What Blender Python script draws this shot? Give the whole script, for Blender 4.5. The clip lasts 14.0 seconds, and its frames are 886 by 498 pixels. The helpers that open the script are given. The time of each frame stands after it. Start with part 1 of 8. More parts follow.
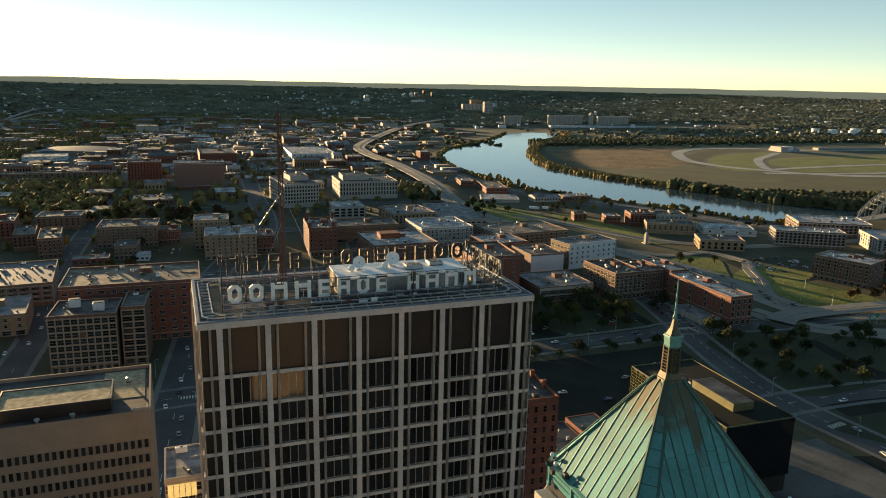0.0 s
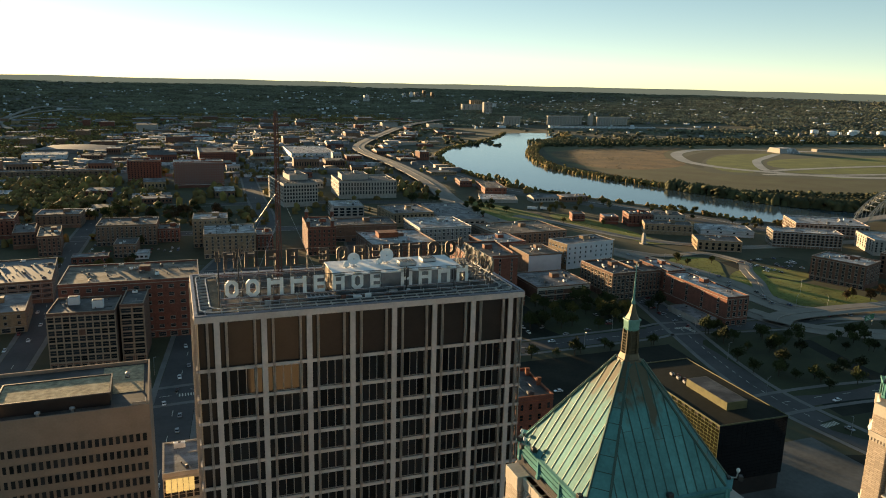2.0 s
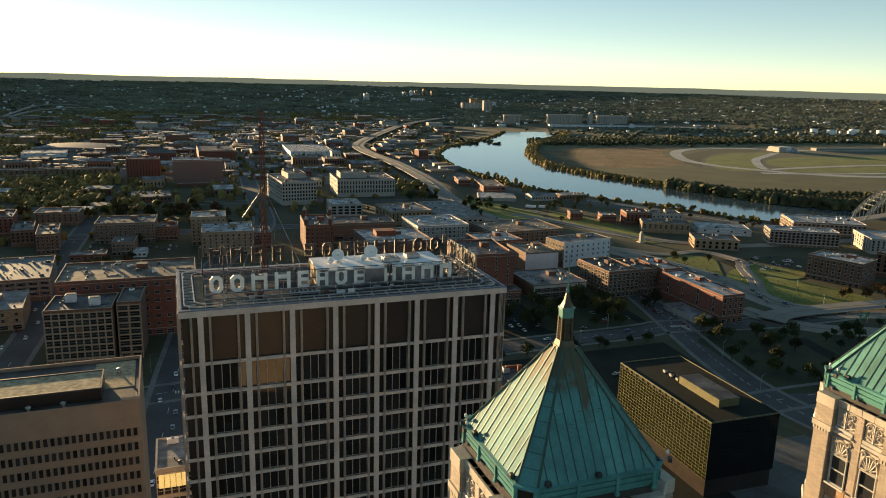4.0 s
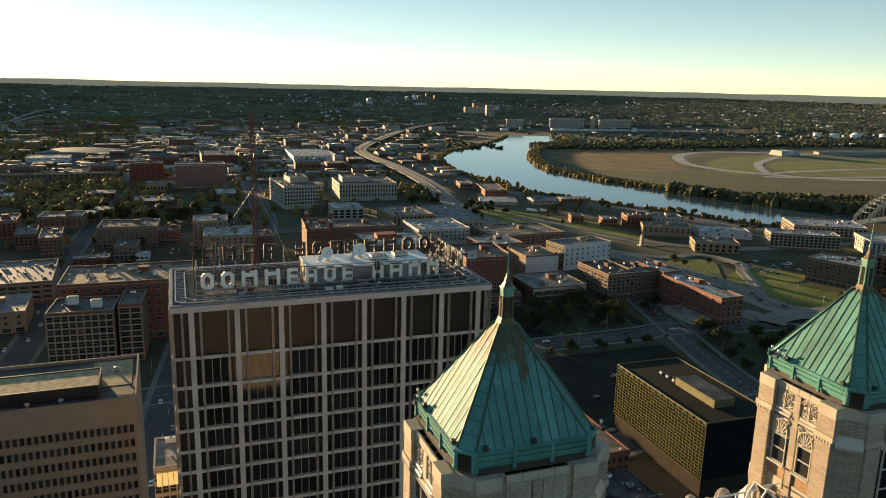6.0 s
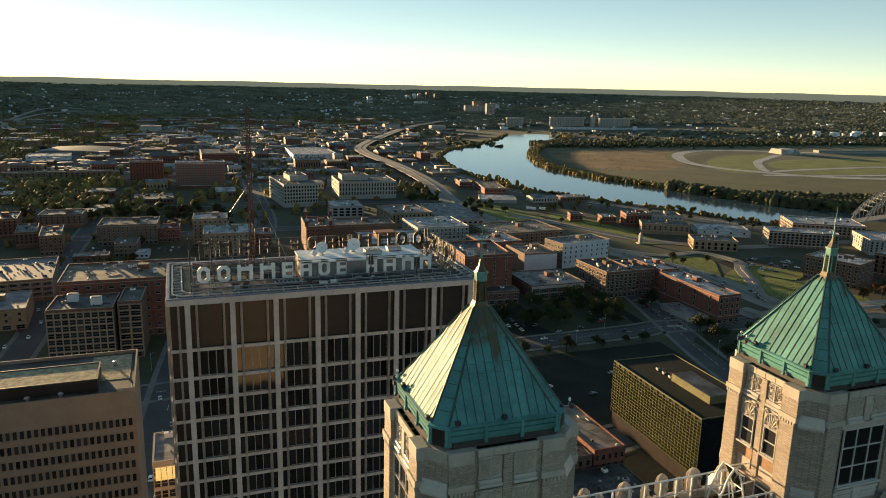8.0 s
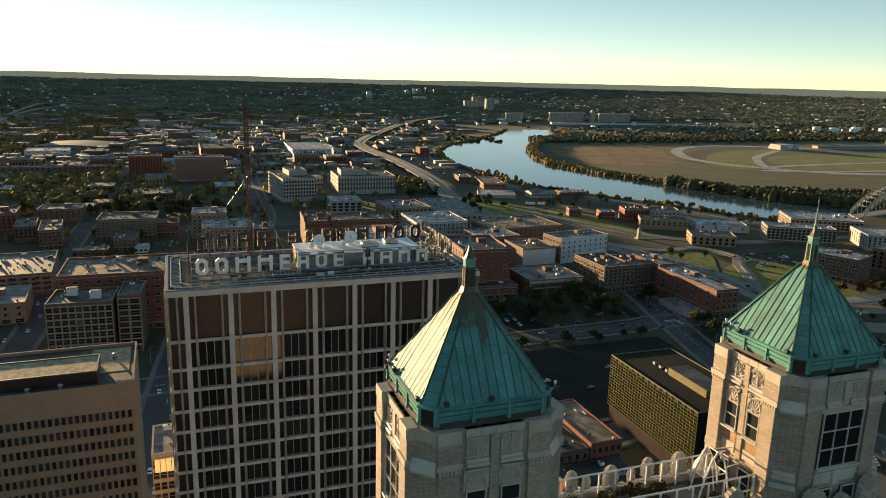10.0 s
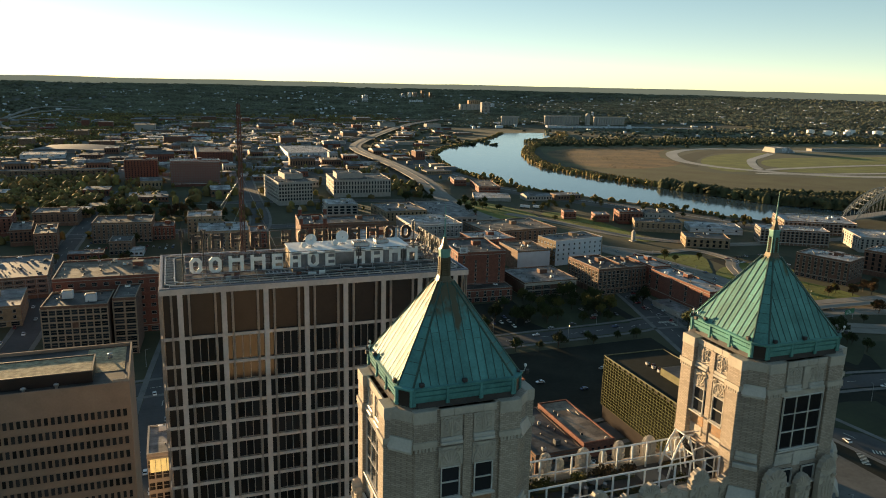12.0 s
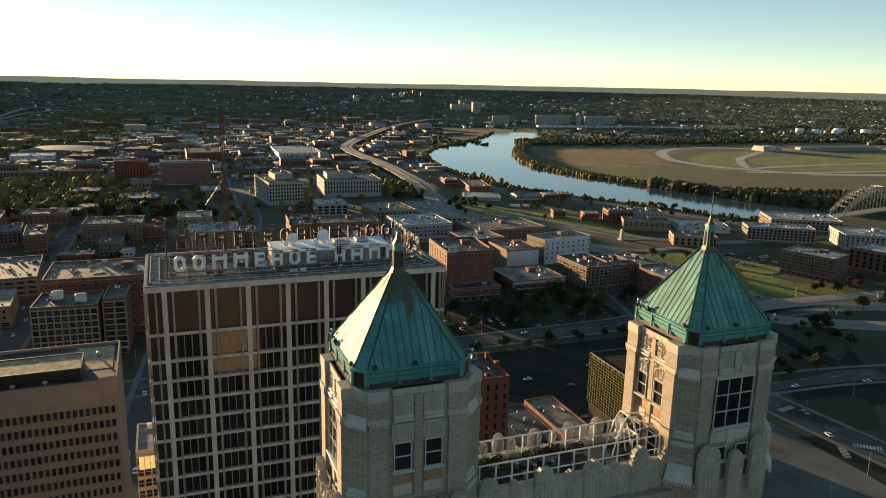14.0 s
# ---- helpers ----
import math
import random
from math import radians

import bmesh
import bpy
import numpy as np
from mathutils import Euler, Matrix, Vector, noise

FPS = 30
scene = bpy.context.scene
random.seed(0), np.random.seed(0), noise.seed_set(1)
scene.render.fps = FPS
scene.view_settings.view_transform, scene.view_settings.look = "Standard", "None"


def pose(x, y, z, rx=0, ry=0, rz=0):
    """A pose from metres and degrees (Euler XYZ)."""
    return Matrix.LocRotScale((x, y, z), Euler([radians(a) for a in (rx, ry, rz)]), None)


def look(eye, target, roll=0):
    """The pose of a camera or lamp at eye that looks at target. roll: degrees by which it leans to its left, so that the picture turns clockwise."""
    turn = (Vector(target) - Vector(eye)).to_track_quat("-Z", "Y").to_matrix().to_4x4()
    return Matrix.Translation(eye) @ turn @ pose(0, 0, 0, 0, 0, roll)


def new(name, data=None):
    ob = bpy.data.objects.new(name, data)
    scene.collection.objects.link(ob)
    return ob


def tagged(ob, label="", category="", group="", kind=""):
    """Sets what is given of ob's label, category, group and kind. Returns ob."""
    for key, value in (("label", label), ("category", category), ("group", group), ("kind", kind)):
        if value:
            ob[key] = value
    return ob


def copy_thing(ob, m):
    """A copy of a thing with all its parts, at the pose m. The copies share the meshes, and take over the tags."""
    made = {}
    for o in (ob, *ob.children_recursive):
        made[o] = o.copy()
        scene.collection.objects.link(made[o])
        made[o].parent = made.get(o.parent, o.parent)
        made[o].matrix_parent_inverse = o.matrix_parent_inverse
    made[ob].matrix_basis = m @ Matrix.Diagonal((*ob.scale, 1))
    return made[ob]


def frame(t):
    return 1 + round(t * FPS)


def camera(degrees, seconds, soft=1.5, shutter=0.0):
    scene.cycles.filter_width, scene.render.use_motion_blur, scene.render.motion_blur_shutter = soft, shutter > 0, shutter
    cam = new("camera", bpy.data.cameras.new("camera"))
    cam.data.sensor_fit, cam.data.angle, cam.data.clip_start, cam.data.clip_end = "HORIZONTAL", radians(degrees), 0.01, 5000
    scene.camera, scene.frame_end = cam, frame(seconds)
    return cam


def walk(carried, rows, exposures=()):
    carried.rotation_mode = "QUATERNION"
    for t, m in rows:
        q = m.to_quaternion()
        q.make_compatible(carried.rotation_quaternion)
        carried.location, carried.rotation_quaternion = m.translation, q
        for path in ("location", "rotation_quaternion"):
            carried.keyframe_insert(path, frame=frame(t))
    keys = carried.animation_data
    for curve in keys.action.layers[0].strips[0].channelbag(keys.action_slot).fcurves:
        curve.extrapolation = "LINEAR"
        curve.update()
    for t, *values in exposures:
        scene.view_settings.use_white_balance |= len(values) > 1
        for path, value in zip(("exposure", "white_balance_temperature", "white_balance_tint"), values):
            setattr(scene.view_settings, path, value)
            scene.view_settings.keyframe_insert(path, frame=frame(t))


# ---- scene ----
cam = camera(62.11, 14.0, 1.0)
PATH = [
    (0, (-1.495, -90.655, 149.140), (-0.818, -88.826, 148.697), 1.21),
    (0.5, (-1.779, -91.813, 149.086), (-1.102, -89.983, 148.648), 1.36),
    (1, (-1.636, -92.536, 149.095), (-0.958, -90.705, 148.660), 1.32),
    (1.5, (-1.514, -92.729, 149.142), (-0.837, -90.900, 148.702), 1.40),
    (2, (-1.422, -93.262, 149.260), (-0.743, -91.433, 148.817), 1.45),
    (2.5, (-0.988, -93.657, 149.333), (-0.310, -91.829, 148.887), 1.43),
    (3, (-0.760, -94.170, 149.495), (-0.082, -92.342, 149.046), 1.51),
    (5.5, (2.240, -97.942, 148.940), (2.915, -96.111, 148.502), 1.37),
    (6, (2.025, -98.866, 148.962), (2.694, -97.032, 148.527), 1.38),
    (6.5, (1.657, -99.680, 149.024), (2.324, -97.845, 148.590), 1.43),
    (7, (1.354, -100.309, 149.038), (2.021, -98.474, 148.605), 1.41),
    (7.5, (1.927, -100.726, 148.813), (2.594, -98.891, 148.377), 1.37),
    (8, (2.503, -101.067, 148.806), (3.171, -99.233, 148.367), 1.38),
    (10.5, (2.625, -102.843, 148.608), (3.294, -101.014, 148.156), 1.46),
    (11, (2.725, -103.557, 148.588), (3.396, -101.727, 148.142), 1.36),
    (11.5, (2.690, -104.428, 148.612), (3.366, -102.598, 148.168), 1.41),
    (12, (2.776, -104.981, 148.547), (3.455, -103.152, 148.105), 1.41),
    (12.5, (3.311, -105.422, 148.467), (3.993, -103.595, 148.024), 1.32),
    (13, (3.728, -105.948, 148.554), (4.413, -104.122, 148.110), 1.31),
    (13.5, (4.068, -106.440, 148.597), (4.754, -104.615, 148.150), 1.27),
    (14, (3.729, -109.119, 149.059), (4.427, -107.298, 148.617), 1.27),
]
walk(cam, [(t, look(eye, target, roll)) for t, eye, target, roll in PATH], [(0.0, 2.85, 10120, 7.6), (14.0, 2.85, 10120, 7.6)])

# ---- world and sun ----
SUN_AZ, SUN_EL = radians(-20), radians(3.3)  # turned from +y towards -x, and height over the horizon
world = bpy.data.worlds.new("sky")
scene.world = world
world.use_nodes = True
wt = world.node_tree
sky = wt.nodes.new("ShaderNodeTexSky")
sky.sky_type, sky.sun_disc = "NISHITA", False
sky.sun_elevation, sky.sun_rotation = SUN_EL, SUN_AZ
sky.altitude, sky.air_density, sky.dust_density, sky.ozone_density = 150, 0.4, 0.03, 1.2
even, rich = wt.nodes.new("ShaderNodeGamma"), wt.nodes.new("ShaderNodeHueSaturation")  # flattens the evening sky's range of brightness, then deepens its colour
even.inputs["Gamma"].default_value, rich.inputs["Saturation"].default_value = 0.66, 1.3
wt.links.new(sky.outputs[0], even.inputs["Color"])
wt.links.new(even.outputs[0], rich.inputs["Color"])
wt.links.new(rich.outputs[0], wt.nodes["Background"].inputs[0])
wt.nodes["Background"].inputs[1].default_value = 0.06
sun = new("sun", bpy.data.lights.new("sun", "SUN"))
sun.data.energy, sun.data.angle, sun.data.color = 2.1, radians(0.8), (1.0, 0.8, 0.58)
to_sun = Vector((math.sin(SUN_AZ) * math.cos(SUN_EL), math.cos(SUN_AZ) * math.cos(SUN_EL), math.sin(SUN_EL)))
sun.matrix_world = look((0, 0, 400), Vector((0, 0, 400)) - to_sun)


# ---- materials ----
def surf(name, col, rough=0.85, metal=0.0, var=0.25, scale=0.6, bump=0.15, spec=0.5, tint=None, rand=0.0):
    """A surface with broad stains and fine grain. scale: stains a metre. rand: how much pieces differ."""
    m = bpy.data.materials.new(name)
    m.use_nodes = True
    nt = m.node_tree
    bsdf = nt.nodes["Principled BSDF"]
    tc = nt.nodes.new("ShaderNodeTexCoord")
    n1, n2 = nt.nodes.new("ShaderNodeTexNoise"), nt.nodes.new("ShaderNodeTexNoise")
    n1.inputs["Scale"].default_value, n1.inputs["Detail"].default_value = scale, 5
    n2.inputs["Scale"].default_value, n2.inputs["Detail"].default_value = scale * 9, 4
    nt.links.new(tc.outputs["Object"], n1.inputs["Vector"])
    nt.links.new(tc.outputs["Object"], n2.inputs["Vector"])
    add = nt.nodes.new("ShaderNodeMath")
    add.operation = "MULTIPLY_ADD"
    nt.links.new(n2.outputs[0], add.inputs[0])
    add.inputs[1].default_value = 0.45
    nt.links.new(n1.outputs[0], add.inputs[2])
    ramp = nt.nodes.new("ShaderNodeValToRGB")
    ramp.color_ramp.elements[0].position, ramp.color_ramp.elements[1].position = 0.48, 0.98
    lo = tint or [c * (1 - var) for c in col]
    hi = [min(1, c * (1 + var)) for c in col]
    ramp.color_ramp.elements[0].color, ramp.color_ramp.elements[1].color = (*lo, 1), (*hi, 1)
    nt.links.new(add.outputs[0], ramp.inputs[0])
    out = ramp.outputs[0]
    if rand:
        oi = nt.nodes.new("ShaderNodeObjectInfo")
        mr = nt.nodes.new("ShaderNodeMapRange")
        mr.inputs[3].default_value, mr.inputs[4].default_value = 1 - rand, 1 + rand
        nt.links.new(oi.outputs["Random"], mr.inputs[0])
        hs = nt.nodes.new("ShaderNodeHueSaturation")
        nt.links.new(mr.outputs[0], hs.inputs["Value"])
        nt.links.new(out, hs.inputs["Color"])
        out = hs.outputs[0]
    nt.links.new(out, bsdf.inputs["Base Color"])
    bsdf.inputs["Roughness"].default_value, bsdf.inputs["Metallic"].default_value = rough, metal
    bsdf.inputs["Specular IOR Level"].default_value = spec
    if bump:
        b = nt.nodes.new("ShaderNodeBump")
        b.inputs["Strength"].default_value, b.inputs["Distance"].default_value = bump, 0.05
        nt.links.new(n2.outputs[0], b.inputs["Height"])
        nt.links.new(b.outputs[0], bsdf.inputs["Normal"])
    return m


def courses(name, col, mortar, width=0.22, height=0.075, rough=0.9, var=0.3, bump=0.3):
    """Brickwork or small blocks laid on upright walls."""
    m = surf(name, col, rough, 0, var, 0.35, 0)
    nt = m.node_tree
    bsdf = nt.nodes["Principled BSDF"]
    base = bsdf.inputs["Base Color"].links[0].from_socket
    tc = [n for n in nt.nodes if n.type == "TEX_COORD"][0]
    sep, comb, add = nt.nodes.new("ShaderNodeSeparateXYZ"), nt.nodes.new("ShaderNodeCombineXYZ"), nt.nodes.new("ShaderNodeMath")
    nt.links.new(tc.outputs["Object"], sep.inputs[0])
    add.operation = "MULTIPLY_ADD"
    nt.links.new(sep.outputs[1], add.inputs[0])
    add.inputs[1].default_value = 0.5
    nt.links.new(sep.outputs[0], add.inputs[2])
    nt.links.new(add.outputs[0], comb.inputs[0])
    nt.links.new(sep.outputs[2], comb.inputs[1])
    br = nt.nodes.new("ShaderNodeTexBrick")
    br.inputs["Scale"].default_value = 1
    br.inputs["Brick Width"].default_value, br.inputs["Row Height"].default_value = width, height
    br.inputs["Mortar Size"].default_value = height * 0.14
    br.inputs["Color1"].default_value, br.inputs["Color2"].default_value = (1, 1, 1, 1), (0.68, 0.68, 0.68, 1)
    br.inputs["Mortar"].default_value = (*mortar, 1)
    nt.links.new(comb.outputs[0], br.inputs["Vector"])
    mix = nt.nodes.new("ShaderNodeMix")
    mix.data_type, mix.blend_type = "RGBA", "MULTIPLY"
    mix.inputs[0].default_value = 1
    nt.links.new(base, mix.inputs[6])
    nt.links.new(br.outputs[0], mix.inputs[7])
    nt.links.new(mix.outputs[2], bsdf.inputs["Base Color"])
    b = nt.nodes.new("ShaderNodeBump")
    b.inputs["Strength"].default_value, b.inputs["Distance"].default_value = bump, 0.02
    nt.links.new(br.outputs["Fac"], b.inputs["Height"])
    b.invert = True
    nt.links.new(b.outputs[0], bsdf.inputs["Normal"])
    return m


def glass(name, col, rough=0.05, spec=0.6):
    m = bpy.data.materials.new(name)
    m.use_nodes = True
    nt = m.node_tree
    bsdf = nt.nodes["Principled BSDF"]
    oi, mr, hs = nt.nodes.new("ShaderNodeObjectInfo"), nt.nodes.new("ShaderNodeMapRange"), nt.nodes.new("ShaderNodeHueSaturation")
    mr.inputs[3].default_value, mr.inputs[4].default_value = 0.4, 1.8
    nt.links.new(oi.outputs["Random"], mr.inputs[0])
    nt.links.new(mr.outputs[0], hs.inputs["Value"])
    hs.inputs["Color"].default_value = (*col, 1)
    nt.links.new(hs.outputs[0], bsdf.inputs["Base Color"])
    bsdf.inputs["Roughness"].default_value, bsdf.inputs["Specular IOR Level"].default_value = rough, spec
    return m


def leaf(name, col, var=0.35, scale=0.5, island=False):
    """Leaves; island: every crown of a joined mass has its own shade of green, yellow or brown."""
    m = surf(name, col, 0.9, 0, var, scale, 0, 0.2, rand=0.35)
    if island:
        nt = m.node_tree
        bsdf = nt.nodes["Principled BSDF"]
        out = bsdf.inputs["Base Color"].links[0].from_socket
        geo, hs, a, b = nt.nodes.new("ShaderNodeNewGeometry"), nt.nodes.new("ShaderNodeHueSaturation"), nt.nodes.new("ShaderNodeMapRange"), nt.nodes.new("ShaderNodeMapRange")
        a.inputs[3].default_value, a.inputs[4].default_value = 0.48, 0.52
        b.inputs[3].default_value, b.inputs[4].default_value = 0.78, 1.2
        nt.links.new(geo.outputs["Random Per Island"], a.inputs[0]), nt.links.new(geo.outputs["Random Per Island"], b.inputs[0])
        nt.links.new(a.outputs[0], hs.inputs["Hue"]), nt.links.new(b.outputs[0], hs.inputs["Value"])
        nt.links.new(out, hs.inputs["Color"]), nt.links.new(hs.outputs[0], bsdf.inputs["Base Color"])
    return m


def roofing(name, col, rough=0.75, var=0.4, sheet_var=0.35):
    """Flat roofing laid in long sheets, with puddle stains and patches."""
    m = surf(name, col, rough, 0, var, 0.16, 0.2, 0.3)
    nt = m.node_tree
    bsdf = nt.nodes["Principled BSDF"]
    base = bsdf.inputs["Base Color"].links[0].from_socket
    tc = [n for n in nt.nodes if n.type == "TEX_COORD"][0]
    br = nt.nodes.new("ShaderNodeTexBrick")
    br.inputs["Scale"].default_value, br.inputs["Brick Width"].default_value, br.inputs["Row Height"].default_value = 1, 7.5, 1.9
    br.inputs["Mortar Size"].default_value = 0.06
    br.inputs["Color1"].default_value, br.inputs["Color2"].default_value = (1, 1, 1, 1), (1 - sheet_var, 1 - sheet_var, 1 - sheet_var, 1)
    br.inputs["Mortar"].default_value = (0.55, 0.55, 0.55, 1)
    nt.links.new(tc.outputs["Object"], br.inputs["Vector"])
    nz, rp = nt.nodes.new("ShaderNodeTexNoise"), nt.nodes.new("ShaderNodeValToRGB")
    nz.inputs["Scale"].default_value, nz.inputs["Detail"].default_value = 0.11, 6
    rp.color_ramp.elements[0].position, rp.color_ramp.elements[1].position = 0.42, 0.56
    rp.color_ramp.elements[0].color, rp.color_ramp.elements[1].color = (0.5, 0.49, 0.48, 1), (1, 1, 1, 1)
    nt.links.new(tc.outputs["Object"], nz.inputs["Vector"])
    nt.links.new(nz.outputs[0], rp.inputs[0])
    for other in (br.outputs[0], rp.outputs[0]):
        mix = nt.nodes.new("ShaderNodeMix")
        mix.data_type, mix.blend_type = "RGBA", "MULTIPLY"
        mix.inputs[0].default_value = 1
        nt.links.new(base, mix.inputs[6]), nt.links.new(other, mix.inputs[7])
        base = mix.outputs[2]
    nt.links.new(base, bsdf.inputs["Base Color"])
    return m


concrete = surf("concrete", (0.29, 0.255, 0.22), var=0.22)
grid_concrete = surf("grid_concrete", (0.52, 0.43, 0.385), var=0.22, scale=0.25)
concrete_dark = surf("dark_metal_fin", (0.34, 0.285, 0.25), 0.5, 0.2, 0.2)
flashing_metal = surf("flashing_metal", (0.16, 0.18, 0.23), 0.5, 0.5, 0.3, 0.8)
dark_panel = surf("dark_panel", (0.028, 0.02, 0.018), 0.35, 0, 0.3, 0.3, 0.05)
dark_glass = glass("dark_glass", (0.014, 0.012, 0.012), 0.04, 0.55)
window_glass = glass("window_glass", (0.02, 0.021, 0.023), 0.08, 0.3)
tar = roofing("tar_roof", (0.1, 0.093, 0.09), 0.6, 0.5, 0.45)
gravel = surf("gravel_roof", (0.38, 0.31, 0.2), 0.95, 0, 0.55, 0.9, 0.6)
pale_roof = roofing("pale_roof", (0.56, 0.55, 0.55), 0.65)
grey_roof = roofing("grey_roof", (0.25, 0.245, 0.25), 0.65, 0.4)
tan_roof = roofing("tan_roof", (0.33, 0.25, 0.19), 0.7, 0.35)
white_paint = surf("white_paint", (0.75, 0.74, 0.72), 0.5, 0, 0.12, 0.5)
letter_paint = surf("letter_paint", (0.78, 0.76, 0.72), 0.45, 0, 0.15, 1.0)
frame_paint = surf("window_paint", (0.5, 0.48, 0.45), 0.5, 0, 0.15, 1.0)
rail_paint = surf("rail_paint", (0.6, 0.62, 0.64), 0.45, 0, 0.15, 1.0)
steel = surf("galvanised_steel", (0.42, 0.42, 0.42), 0.45, 0.7, 0.25, 1.5)
rust_steel = surf("painted_mast_steel", (0.14, 0.05, 0.035), 0.6, 0.2, 0.35, 0.4)
dark_steel = surf("dark_steel", (0.06, 0.055, 0.055), 0.55, 0.5, 0.3, 1.0)
pale_trim = surf("pale_trim", (0.3, 0.21, 0.155), 0.85, 0, 0.2, 0.4)
beige_stone = surf("beige_precast", (0.25, 0.185, 0.142), 0.85, 0, 0.15, 0.25)
red_brick = courses("red_brick", (0.25, 0.082, 0.055), (0.55, 0.5, 0.45), 0.5, 0.22)
dark_brick = courses("dark_brick", (0.2, 0.095, 0.066), (0.6, 0.55, 0.5), 0.5, 0.22)
brown_brick = courses("brown_brick", (0.24, 0.14, 0.095), (0.6, 0.55, 0.5), 0.5, 0.22)
tan_brick = courses("tan_brick", (0.34, 0.235, 0.15), (0.7, 0.66, 0.6), 0.5, 0.22)
orange_brick = courses("orange_brick", (0.3, 0.085, 0.04), (0.6, 0.5, 0.42), 0.4, 0.16)
white_wall = surf("white_wall", (0.5, 0.53, 0.55), 0.7, 0, 0.1, 0.2)
grey_stone = surf("grey_stone", (0.33, 0.3, 0.27), 0.85, 0, 0.18, 0.3)
stone = surf("cream_terracotta", (0.42, 0.36, 0.3), 0.7, 0, 0.16, 0.9, 0.25)
stone_ledge = surf("glazed_ledge", (0.46, 0.425, 0.38), 0.5, 0, 0.2, 0.9, 0.1)
stone_brick = courses("cream_brick", (0.43, 0.345, 0.28), (0.6, 0.57, 0.54), 0.24, 0.11, 0.8, 0.16, 0.5)
rust_brick = courses("patterned_brick", (0.36, 0.22, 0.14), (0.95, 0.85, 0.7), 0.2, 0.2, 0.85, 0.2, 0.4)
plant_cladding = surf("olive_cladding", (0.14, 0.125, 0.06), 0.5, 0.3, 0.25, 0.4)
bronze_glass = surf("bronze_glass", (0.035, 0.038, 0.018), 0.16, 0.5, 0.2, 0.05, 0.0, 0.5, rand=0.15)
bronze_bar = surf("bronze_mullion", (0.12, 0.118, 0.06), 0.5, 0.3, 0.2, 0.5)
asphalt = surf("asphalt", (0.06, 0.058, 0.058), 0.85, 0, 0.3, 0.05, 0.2)
# dark asphalt, its base lowered further to carry shade from the blocks
darkened_asphalt = surf("darkened_asphalt", (0.018, 0.02, 0.0145), 0.95, 0, 0.4, 0.05, 0.2, 0.2)
worn_asphalt = surf("worn_asphalt", (0.12, 0.115, 0.11), 0.9, 0, 0.35, 0.04, 0.2)
pavement_mat = surf("pavement", (0.15, 0.145, 0.135), 0.9, 0, 0.25, 0.1)
bridge_steel = surf("bridge_steel", (0.2, 0.21, 0.2), 0.6, 0, 0.2, 0.3)
grass_mat = surf("grass", (0.15, 0.165, 0.03), 0.95, 0, 0.35, 0.03, 0.3, tint=(0.08, 0.09, 0.012))
meadow = surf("dry_meadow", (0.07, 0.068, 0.026), 0.95, 0, 0.6, 0.02, 0.3, tint=(0.06, 0.05, 0.014))
dirt = surf("ground_soil", (0.055, 0.052, 0.024), 0.95, 0, 0.45, 0.01, 0.3, tint=(0.03, 0.031, 0.013))
leaf_a, leaf_b, leaf_c = leaf("green_leaves", (0.036, 0.044, 0.015)), leaf("olive_leaves", (0.085, 0.075, 0.022)), leaf("rust_leaves", (0.065, 0.038, 0.018))
# far foliage is paled and greyed, so the colour carries distance haze
hazed_wood_mat = leaf("far_woods", (0.12, 0.122, 0.08), 0.5, 0.01, True)
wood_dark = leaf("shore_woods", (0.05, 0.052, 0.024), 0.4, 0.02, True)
wood_warm = leaf("bank_woods", (0.12, 0.085, 0.03), 0.45, 0.02, True)
grass_blades = leaf("grass_blades", (0.12, 0.125, 0.022), 0.4, 0.03, True)
meadow_blades = leaf("meadow_blades", (0.1, 0.07, 0.028), 0.4, 0.01, True)
bark = surf("bark", (0.06, 0.045, 0.03), 0.95, 0, 0.3, 2)
brown_field = surf("brown_field", (0.17, 0.088, 0.03), 0.95, 0, 0.5, 0.02, 0.3, tint=(0.07, 0.042, 0.016))
airfield_soil = surf("airfield_ground", (0.06, 0.066, 0.036), 0.95, 0, 0.35, 0.01, 0.2, tint=(0.06, 0.065, 0.03))
yard = surf("yard_gravel", (0.1, 0.09, 0.075), 0.95, 0, 0.5, 0.02, 0.3, tint=(0.05, 0.046, 0.036))
slate = surf("slate_roof", (0.12, 0.12, 0.125), 0.7, 0, 0.2, 0.02, 0.1)
# grey base colour stands in for sky mirrored in these panes
sky_grey_pane = glass("sky_grey_pane", (0.2, 0.2, 0.21), 0.12, 0.9)
# green darkened to carry the shade on downtown lawns; the levee shares it
lawn_mat = surf("lawn", (0.026, 0.033, 0.01), 0.95, 0, 0.35, 0.04, 0.3)
pale_concrete = surf("pale_concrete", (0.22, 0.195, 0.165), 0.9, 0, 0.25, 0.02, 0.1)
taxi_concrete = surf("taxiway_concrete", (0.4, 0.38, 0.34), 0.9, 0, 0.25, 0.02, 0.1)
lot_concrete = surf("lot_concrete", (0.1, 0.1, 0.095), 0.9, 0, 0.3, 0.06, 0.15, tint=(0.06, 0.06, 0.055))
marking = surf("road_marking", (0.6, 0.58, 0.5), 0.7, 0, 0.2, 1)
black_mat = surf("black_rubber", (0.02, 0.02, 0.02), 0.6, 0, 0.2, 2)


